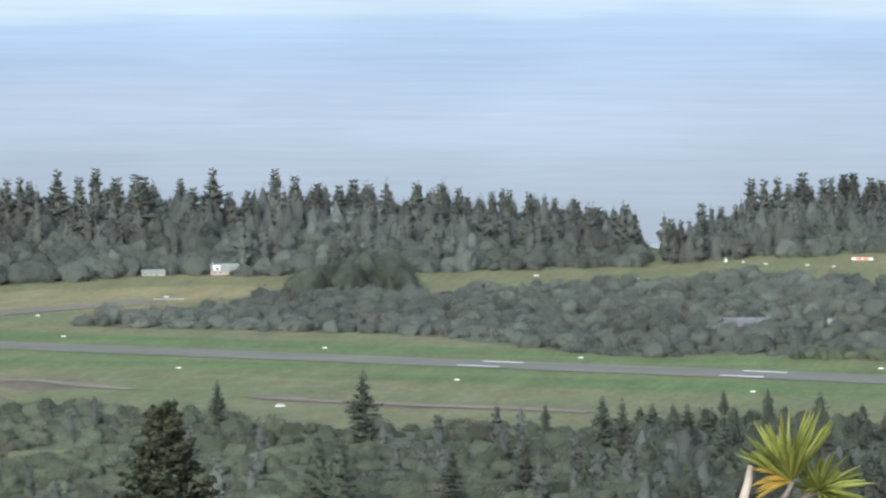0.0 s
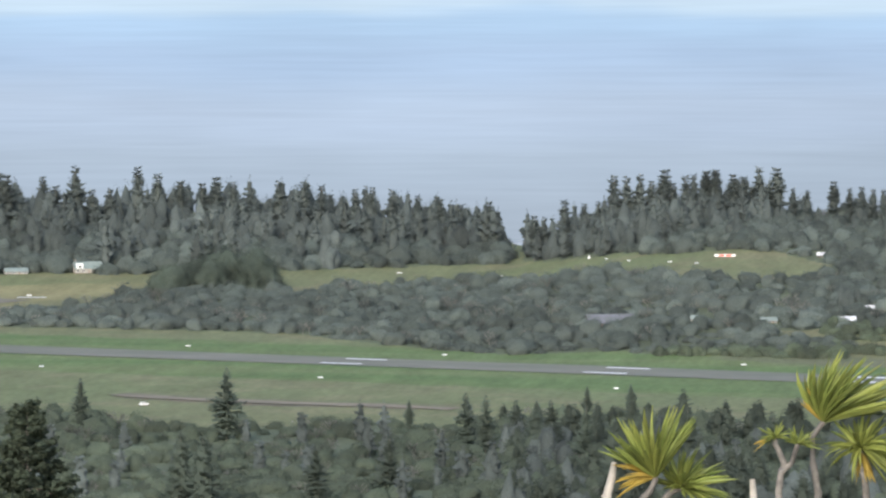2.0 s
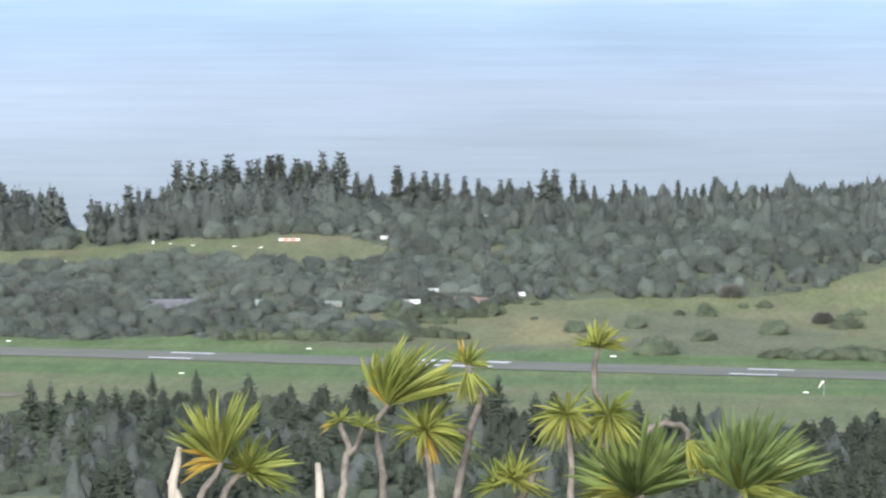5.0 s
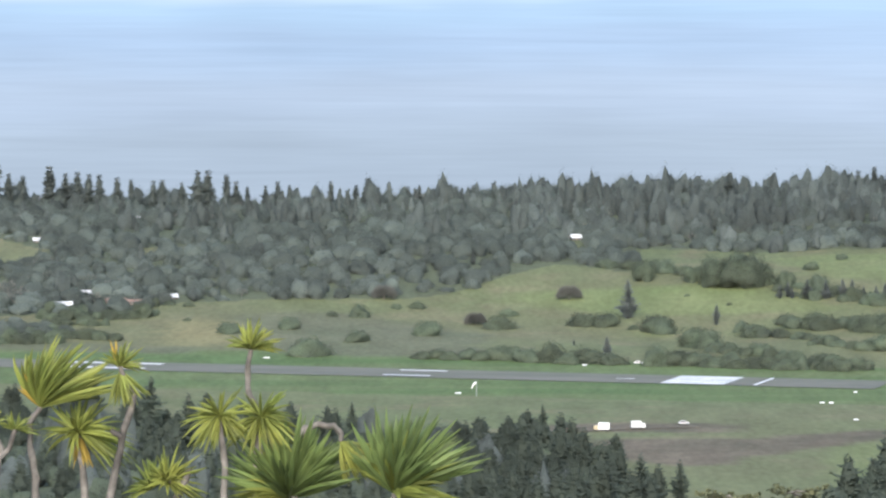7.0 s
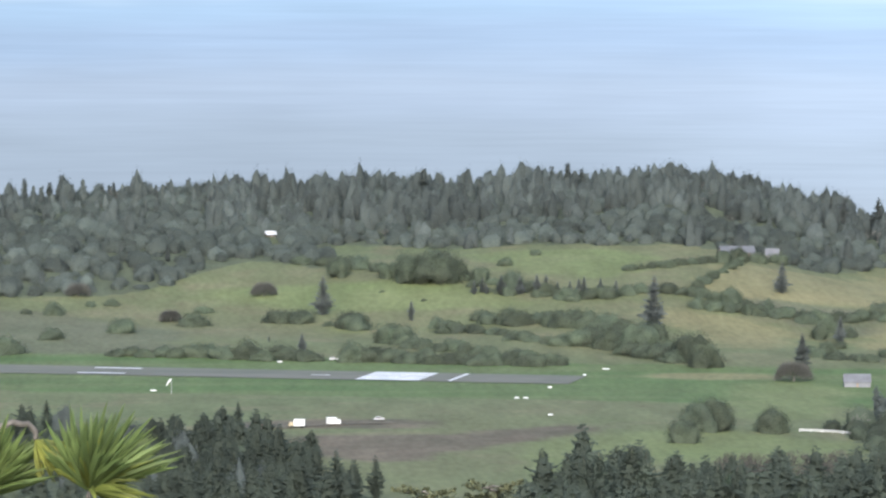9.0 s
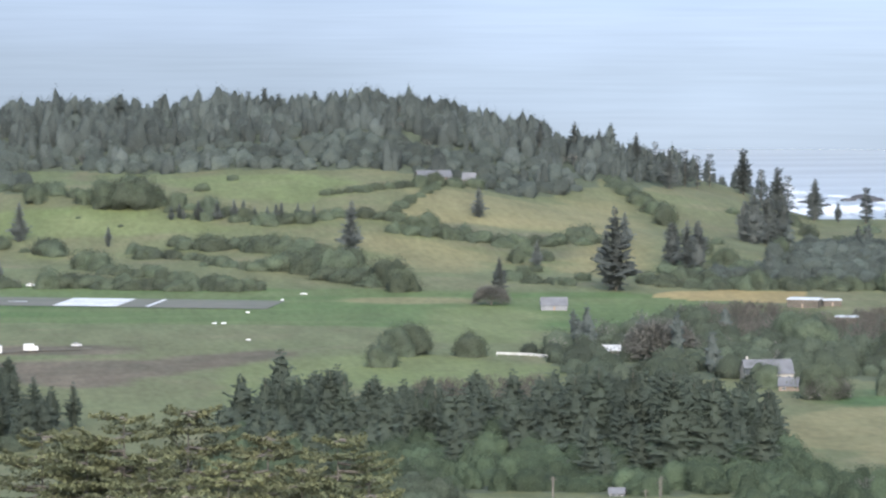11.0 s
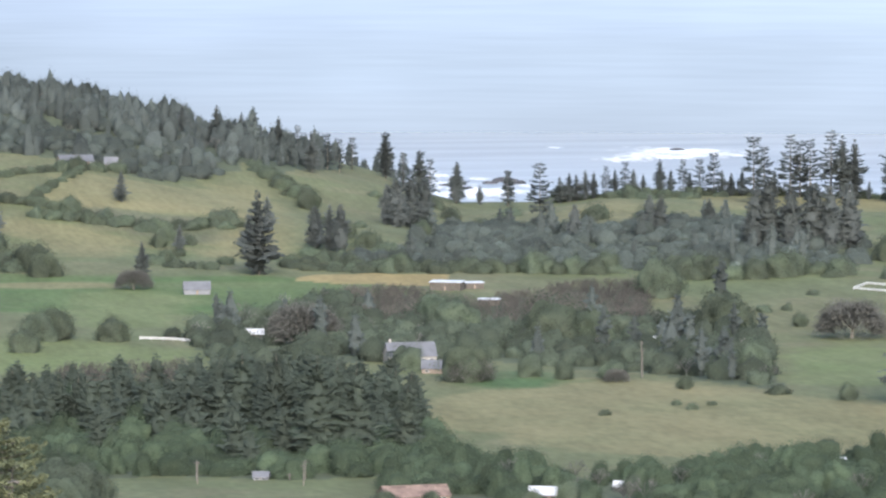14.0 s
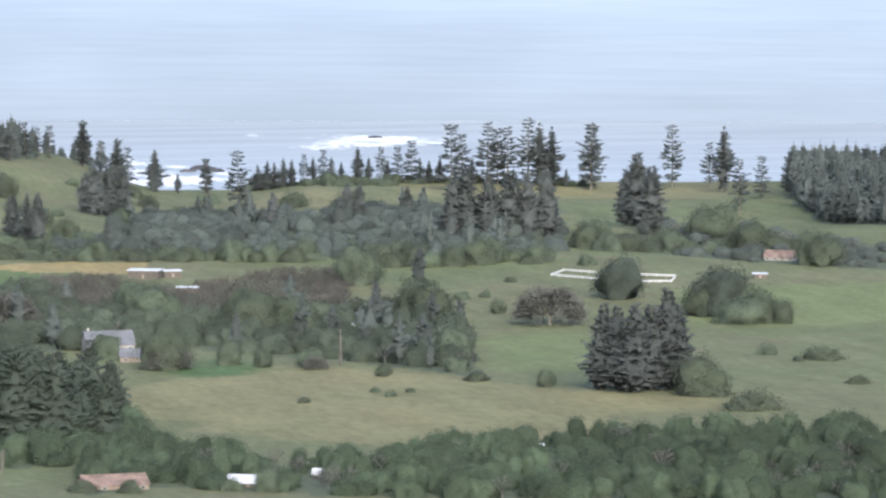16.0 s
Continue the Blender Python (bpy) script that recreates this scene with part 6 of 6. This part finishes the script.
cabbage_tree([(-6.88, -5.09, 0.72, -14, 52, 0.12, 0.1, 64, "yellow"), (-6.88, -5.09, 0.5, -75, 30, 0.35, 0, 9, "old")],
             [[(-6.88, -5.09), (-6.95, -5.23), (-7.09, -5.36), (-7.2, -5.58)]])
cabbage_tree([(-6.55, -5.23, 0.46, 22, 95, 0.25, 0.2, 80, "yellow")],
             [[(-6.55, -5.23), (-6.71, -5.28), (-6.83, -5.4), (-6.91, -5.61)]])
cabbage_tree([(-5.44, -4.66, 0.2, -5, 95, 0.3, 0, 34, "yellow"), (-5.17, -4.72, 0.23, 12, 85, 0.25, 0.1, 36, "yellow"), (-5.47, -4.67, 0.2, -95, 25, 0.2, 0, 5, "old")],
             [[(-5.17, -4.72), (-5.24, -4.91), (-5.37, -5.01), (-5.39, -5.29), (-5.45, -5.61)], [(-5.44, -4.66), (-5.39, -4.81), (-5.33, -4.95), (-5.37, -5.01)]])
cabbage_tree([(-4.86, -4.56, 0.7, 16, 58, 0.1, 0.3, 95, "yellow"), (-4.86, -4.56, 0.4, -30, 20, 0.1, 0, 8, "old")],
             [[(-4.86, -4.56), (-5.0, -4.72), (-4.98, -5.01), (-4.92, -5.29), (-4.91, -5.61)]])
cabbage_tree([(-4.4, -4.85, 0.5, 15, 110, 0.45, 0.15, 75, "yellow"), (-4.4, -4.87, 0.35, 175, 30, 0.1, 0, 14, "old")],
             [[(-4.4, -4.85), (-4.36, -5.18), (-4.32, -5.61)]])
cabbage_tree([(-3.9, -4.12, 0.3, 15, 75, 0.25, 0.1, 30, "yellow"), (-3.9, -4.16, 0.36, 165, 42, 0.1, 0.05, 34, "yellow"), (-3.93, -4.13, 0.27, -8, 10, 0, 0, 5, "old")],
             [[(-3.9, -4.12), (-3.74, -4.39), (-3.74, -4.48), (-3.86, -4.76), (-3.93, -5.07), (-4.07, -5.61)], [(-4.01, -4.76), (-3.89, -4.84)]])
cabbage_tree([(-2.32, -3.96, 0.34, 6, 78, 0.25, 0.1, 56, "yellow")],
             [[(-2.32, -3.96), (-2.36, -4.16), (-2.36, -4.33), (-2.3, -4.48), (-2.24, -4.64), (-2.25, -5.12), (-2.26, -5.61)]])
cabbage_tree([(-2.7, -4.62, 0.4, -10, 140, 0.35, 0, 64, "yellow")],
             [[(-2.7, -4.62), (-2.66, -4.95), (-2.63, -5.61)]])
cabbage_tree([(-2.19, -4.66, 0.42, 15, 130, 0.5, 0.1, 72, "yellow")],
             [[(-2.19, -4.66), (-2.22, -5.01), (-2.25, -5.35), (-2.24, -5.61)]])
cabbage_tree([(-1.85, -5.47, 0.86, 0, 72, 0.12, 0.05, 120, "green"), (-1.85, -5.47, 0.7, -60, 45, 0.3, 0, 30, "yellow")],
             [[(-1.85, -5.47), (-1.83, -5.61)]])
cabbage_tree([(-1.23, -4.9, 0.46, 140, 48, 0.1, 0.1, 46, "yellow")],
             [[(-1.23, -4.9), (-1.23, -4.82), (-1.32, -4.74), (-1.51, -4.72), (-1.66, -4.76), (-1.75, -4.87), (-1.8, -5.18), (-1.79, -5.61)]])
cabbage_tree([(-0.58, -5.41, 0.88, 8, 62, 0.1, 0.12, 110, "green"), (-0.58, -5.41, 0.7, 30, 80, 0.35, 0.1, 50, "yellow")],
             [[(-0.58, -5.41), (-0.63, -5.61)]])
cabbage_tree([(-3.32, -5.36, 0.42, 18, 95, 0.35, 0.1, 60, "yellow"), (-3.52, -5.42, 0.36, -30, 80, 0.3, 0, 34, "yellow")],
             [[(-3.32, -5.36), (-3.15, -5.25), (-3.07, -5.23), (-3.15, -5.41), (-3.29, -5.61)]])

for low, high in DEAD_STEMS:
    low, high = np.array(low), np.array(high)
    foot = np.array((low[0], low[1], float(land(low[0], low[1])) - 0.2))
    ob = new("dead_stem", raw_mesh("dead_stem", *tube([foot, low + (0.04, 0, 0), (low + high) / 2 + (0.03, 0, 0), high], [0.06, 0.05, 0.045, 0.03], 8), DEAD_BARK, True))
    tagged(ob, "bare pale dead stem between cabbage trees", "stem", "dead stems")


# ---------------------------------------------------------------- houses
HOUSE_LOOKS = {
    "villa": (WALL, ROOF_GREEN, "white two-storey house with a pale green roof below the wood"),
    "shed": (WALL, ROOF_GREEN, "low pale green roofed shed under trees"),
    "forest_house": (WALL_DARK, ROOF_GREY, "low grey-roofed house half hidden in the wood"),
    "long_house": (WALL_SHADE, ROOF_GREY, "long low building with a pale grey roof in scrub"),
    "cottage": (WALL_SHADE, ROOF_WHITE, "small white-roofed cottage among trees"),
    "green_shed": (WALL, ROOF_GREEN, "small green-roofed shed in the scrub"),
    "brick_row": (WALL_DARK, ROOF_RED, "low row of faded red-roofed sheds among trees"),
    "barn": (WALL_GREY, ROOF_GREY, "pale grey metal barn at the end of the airfield"),
    "farmhouse": (WALL, ROOF_GREY, "large farmhouse with a steep grey roof among trees"),
    "annex": (WALL_DARK, ROOF_GREY, "low grey-roofed annex beside the farmhouse"),
    "flat_house": (WALL_SHADE, ROOF_WHITE, "white flat-roofed house beside the gold field"),
    "flat_shed": (WALL_SHADE, ROOF_WHITE, "small white flat-roofed shed among shrubs"),
    "hill_house": (WALL_DARK, ROOF_GREY, "brown house with a pale roof at the wood's edge"),
    "white_house": (WALL_SHADE, ROOF_WHITE, "house with a bright white metal roof among trees"),
    "terracotta_house": (WALL_DARK, ROOF_RED, "long house with a faded terracotta roof in bushes"),
    "water_tank": (WALL_GREY, ROOF_GREY, "small grey tank shed on the pasture edge"),
    "red_house": (WALL, ROOF_RED, "pale house with a faded reddish roof among trees"),
    "small_house": (WALL_DARK, ROOF_GREY, "small dark house beside the lawn"),
}


def house(name, a, r, wide, high):
    wall_mat, roof_mat, label = HOUSE_LOOKS[name]
    flat = name.startswith("flat")
    deep = max(5.0, wide * 0.6) if wide > 7 else max(3.0, wide * 0.7)
    high = max(high, 2.6)
    wall_h = high * (0.8 if flat else 0.4)
    rise = high - wall_h
    m = Matrix.Translation(spot(a, r + deep * 0.5, -0.15)) @ Matrix.Rotation(-radians(a) + 0.25 * math.sin(a * 9), 4, "Z")
    ob = thing(name, m, label, "house" if wide > 6 else "shed", "houses among the trees")
    part("wall", box(bmesh.new(), 0, 0, 0, wide, deep, wall_h), wall_mat, ob)
    bm = bmesh.new()
    w, d, e = wide / 2 + 0.4, deep / 2 + 0.5, 0.18
    ends = []
    for x in (-w, w):
        profile = ((-d, wall_h - 0.1), (0, wall_h + rise), (d, wall_h - 0.1), (d, wall_h - 0.1 + e), (0, wall_h + rise + e), (-d, wall_h - 0.1 + e))
        if flat:
            profile = ((-d, wall_h), (0, wall_h + 0.12), (d, wall_h + 0.25), (d, wall_h + 0.25 + e), (0, wall_h + 0.12 + e), (-d, wall_h + e))
        ends.append([bm.verts.new((x, y, z)) for y, z in profile])
    for k in range(6):
        bm.faces.new((ends[0][k], ends[0][(k + 1) % 6], ends[1][(k + 1) % 6], ends[1][k]))
    for q in ends:
        bm.faces.new((q[0], q[1], q[4], q[5])), bm.faces.new((q[1], q[2], q[3], q[4]))
    bmesh.ops.recalc_face_normals(bm, faces=bm.faces)
    roof = part("roof", bm, roof_mat, ob)
    if not flat:
        for x in (-wide / 2 + 0.02, wide / 2 - 0.02):
            bm = bmesh.new()
            tri = [bm.verts.new((x + o, y, z)) for o in (-0.06, 0.06) for y, z in ((-deep / 2, wall_h), (deep / 2, wall_h), (0, wall_h + rise - 0.15))]
            bm.faces.new(tri[:3]), bm.faces.new(tri[3:][::-1])
            for i, j in ((0, 1), (1, 2), (2, 0)):
                bm.faces.new((tri[i], tri[3 + i], tri[3 + j], tri[j]))
            part("gable", bm, wall_mat, ob)
    n = 1 if flat or name == "barn" else max(1, int(wide / 3.5))
    for k in range(n):
        x = (k + 0.5) / n * wide - wide / 2
        if k == n // 2 and wide > 6:
            part("door", box(bmesh.new(), x, -deep / 2 - 0.04, 0, 0.95, 0.1, min(2.05, wall_h * 0.9)), WALL_DARK, ob)
            continue
        win = part("window", box(bmesh.new(), x, -deep / 2 - 0.03, wall_h * 0.35, 1.5, 0.08, wall_h * 0.42), WHITE, ob)
        part("pane", box(bmesh.new(), x, -deep / 2 - 0.06, wall_h * 0.39, 1.3, 0.08, wall_h * 0.34), GLASS, win)
    if name == "villa":
        part("upper_storey", box(bmesh.new(), -wide * 0.33, -deep * 0.12, wall_h, wide * 0.24, deep * 0.8, high * 0.5, 0.05), WHITE, ob, "white boarded upper storey")
        part("upper_window", box(bmesh.new(), -wide * 0.33, -deep * 0.53, wall_h + 0.8, 1.8, 0.12, 1.3), GLASS, ob)
        # thin dark panel on the wall imitates the shaded opening below the roof
        part("carport", box(bmesh.new(), wide * 0.25, -deep / 2 - 0.06, 0, wide * 0.3, 0.14, wall_h * 0.85), WALL_SHADE, ob, "flat dark panel painted as a shaded opening")
    if name in ("farmhouse", "villa"):
        part("chimney", box(bmesh.new(), -wide * 0.42, 0.4, wall_h, 0.9, 0.9, rise + 1.4, 0.05), WALL, ob)
    return ob


for spec in HOUSES:
    house(*spec)


# ---------------------------------------------------------------- airfield furniture
def turned(a, r, extra=0.0, lift=0.0):
    return Matrix.Translation(spot(a, r, lift)) @ Matrix.Rotation(-radians(a) + extra, 4, "Z")


def marker_mesh():
    bm = bmesh.new()
    ends = [[bm.verts.new((x, y, z)) for y, z in ((-0.7, 0), (0.7, 0), (0.12, 1.0), (-0.12, 1.0))] for x in (-0.5, 0.5)]
    for k in range(4):
        bm.faces.new((ends[0][k], ends[0][(k + 1) % 4], ends[1][(k + 1) % 4], ends[1][k]))
    bm.faces.new(ends[0]), bm.faces.new(ends[1][::-1])
    bmesh.ops.recalc_face_normals(bm, faces=bm.faces)
    me = bpy.data.meshes.new("strip_marker")
    bm.to_mesh(me)
    bm.free()
    me.materials.append(WHITE)
    return me


MARKER = marker_mesh()
for a, r, w in MARKERS:
    ob = new("strip_marker", MARKER)
    ob.matrix_world = turned(a, r) @ Matrix.Diagonal((w * 0.95, 0.8, 0.45, 1))
    tagged(ob, "white wedge marker on the grass beside the runway", "marker", "runway strip markers")

sock = thing("windsock", turned(*WINDSOCK), "white windsock on a thin pole beside the runway", "windsock")
mesh_part("pole", raw_mesh("pole", *tube([(0, 0, 0), (0, 0, 6.2)], [0.12, 0.08], 8), METAL, True), sock)
mesh_part("sock", raw_mesh("sock", *tube([(0, 0, 6.0), (-0.4, 0, 6.1), (-1.4, 0.2, 5.0), (-2.2, 0.4, 3.4)], [0.5, 0.5, 0.38, 0.2], 10), WHITE, True), sock)

cone = thing("beacon_cone", turned(*CONE), "small white cone marker on the far grass strip", "marker")
mesh_part("cone", raw_mesh("cone", *tube([(0, 0, 0), (0, 0, 0.3), (0, 0, 2.4)], [1.2, 1.0, 0.1], 12), WHITE, True), cone)

sign = thing("runway_sign", turned(*SIGN), "long low red and white board on the grass", "sign")
part("board", box(bmesh.new(), 0, 0, 0.3, 12.5, 0.3, 1.4, 0.03), WHITE, sign)
for x in (-2.0, 2.2):
    part("stripe", box(bmesh.new(), x, -0.2, 0.5, 3.4, 0.08, 1.0), RED, sign, "red panel")
for x in (-5.5, 0, 5.5):
    part("post", box(bmesh.new(), x, 0.05, 0, 0.2, 0.2, 0.5), METAL, sign)


def wheel(x, y, rad, parent):
    w = mesh_part("tyre", raw_mesh("tyre", *tube([(x, y - 0.14, rad), (x, y - 0.1, rad), (x, y + 0.1, rad), (x, y + 0.14, rad)], [rad * 0.8, rad, rad, rad * 0.8], 12), TYRE, True), parent)
    mesh_part("rim", raw_mesh("rim", *tube([(x, y - 0.16, rad), (x, y + 0.16, rad)], [rad * 0.5, rad * 0.5], 8), METAL), w)


def truck(place, body_mat, cab_mat, label, box_h, long, extra=0.0):
    ob = thing("truck", turned(*place, extra), label, "truck", "vehicles beside the airfield road")
    part("cargo_box", box(bmesh.new(), -long * 0.14, 0, 0.9, long * 0.68, 2.3, box_h, 0.08), body_mat, ob)
    part("cab", box(bmesh.new(), long * 0.36, 0, 0.6, long * 0.26, 2.1, 1.75, 0.2), cab_mat, ob)
    part("windscreen", box(bmesh.new(), long * 0.37, 0, 1.5, long * 0.26, 1.8, 0.6), GLASS, ob)
    part("chassis", box(bmesh.new(), 0, 0, 0.5, long * 0.95, 1.0, 0.4), METAL, ob)
    for x in (-long * 0.32, long * 0.34):
        for y in (-0.95, 0.95):
            wheel(x, y, 0.48, ob)


def car(place, mat, label, extra=0.0):
    ob = thing("car", turned(*place, extra), label, "car", "parked vehicles")
    part("body", box(bmesh.new(), 0, 0, 0.35, 4.4, 1.75, 0.75, 0.18), mat, ob)
    part("cabin", box(bmesh.new(), -0.2, 0, 1.05, 2.5, 1.5, 0.6, 0.22), mat, ob)
    part("window", box(bmesh.new(), -0.2, 0, 1.12, 2.1, 1.56, 0.36), GLASS, ob)
    for x in (-1.35, 1.35):
        for y in (-0.8, 0.8):
            wheel(x, y, 0.33, ob)


truck(VEHICLE_RED, ROOF_RED, WALL, "reddish box truck parked by the airfield road", 1.6, 7.0, 0.3)
truck(VEHICLE_TAN, WHITE, TAN, "tan and white box truck by the airfield road", 2.6, 6.5, 3.0)
truck(VEHICLE_WHITE, WHITE, WHITE, "white box truck parked on bare earth", 2.4, 6.0, 0.2)
car(VEHICLE_GREY, METAL, "grey car parked on the airfield road", 0.1)
car(PARKED_CAR_A, WHITE, "white car parked beside the earth road", 0.4)
car(PARKED_CAR_B, WHITE, "white car parked behind the runway hedge", 0.1)


def fence(points):
    corners = [spot(*p) for p in points]
    ob = thing("rail_fence", Matrix.Identity(4), "white painted rail fence round a paddock", "fence", "white rail fences")
    for p, q in zip(corners, corners[1:]):
        flat_dir = (q - p)
        n = max(1, round(flat_dir.length / 5))
        for k in range(n):
            s, e = p + flat_dir * k / n, p + flat_dir * (k + 1) / n
            s.z, e.z = float(land(s.x, s.y)), float(land(e.x, e.y))
            mesh_part("post", raw_mesh("post", *tube([s - Vector((0, 0, 0.2)), s + Vector((0, 0, 1.4))], [0.12, 0.12], 6), WHITE), ob)
            for up in (0.65, 1.2):
                mesh_part("rail", raw_mesh("rail", *tube([s + Vector((0, 0, up)), e + Vector((0, 0, up))], [0.16, 0.16], 4), WHITE), ob)


for points in FENCES:
    fence(points)

for a, r, h in POLES:
    ob = thing("power_pole", turned(a, r), "thin pale wooden power pole beside trees", "pole", "power poles")
    mesh_part("shaft", raw_mesh("shaft", *tube([(0, 0, -0.3), (0, 0, h)], [0.2, 0.14], 8), PALE_BARK, True), ob)
    part("crossarm", box(bmesh.new(), 0, 0, h - 0.8, 2.0, 0.15, 0.15), PALE_BARK, ob)


# ---------------------------------------------------------------- the shore
def rock(a, r, w, seed):
    rng = np.random.default_rng(seed)
    v = ICO2_V * (1 + rng.normal(0, 0.14, (len(ICO2_V), 1))) * (w * 0.5, w * 0.35, w * 0.16)
    x, y = r * math.sin(radians(a)), r * math.cos(radians(a))
    ob = new("rock", raw_mesh("rock", v, ICO2_F, ROCK))
    ob.location = (x, y, 0.0)
    tagged(ob, "dark rough shore rock standing in white surf", "rock", "rocks in the surf")


for k, (a, r, w) in enumerate(ROCKS):
    rock(a, r, w, 700 + k)


def surf():
    """Torn patches of foam lying on the water."""
    rng = np.random.default_rng(40)
    pieces = []
    for a, r, w in SURF:
        for k in range(70):
            x0 = r * math.sin(radians(a)) + rng.normal(0, 0.26) * w
            y0 = r * math.cos(radians(a)) + rng.normal(0, 0.55) * w
            n, s = 14, w * rng.uniform(0.02, 0.09)
            ang = np.arange(n) * 2 * np.pi / n
            rad = s * rng.uniform(0.5, 1.2, n)
            ring = np.stack([x0 + np.cos(ang) * rad * 1.6, y0 + np.sin(ang) * rad * 1.8, np.full(n, 0.25)], -1)
            v = np.concatenate([ring, [[x0, y0, 0.5 + s * 0.05]]])
            pieces.append((v, np.array([(i, (i + 1) % n, n) for i in range(n)])))
    tagged(new("surf", raw_mesh("surf", *merge(pieces), FOAM, True)), "torn white surf breaking over the reef", "foam", kind="stuff")


surf()
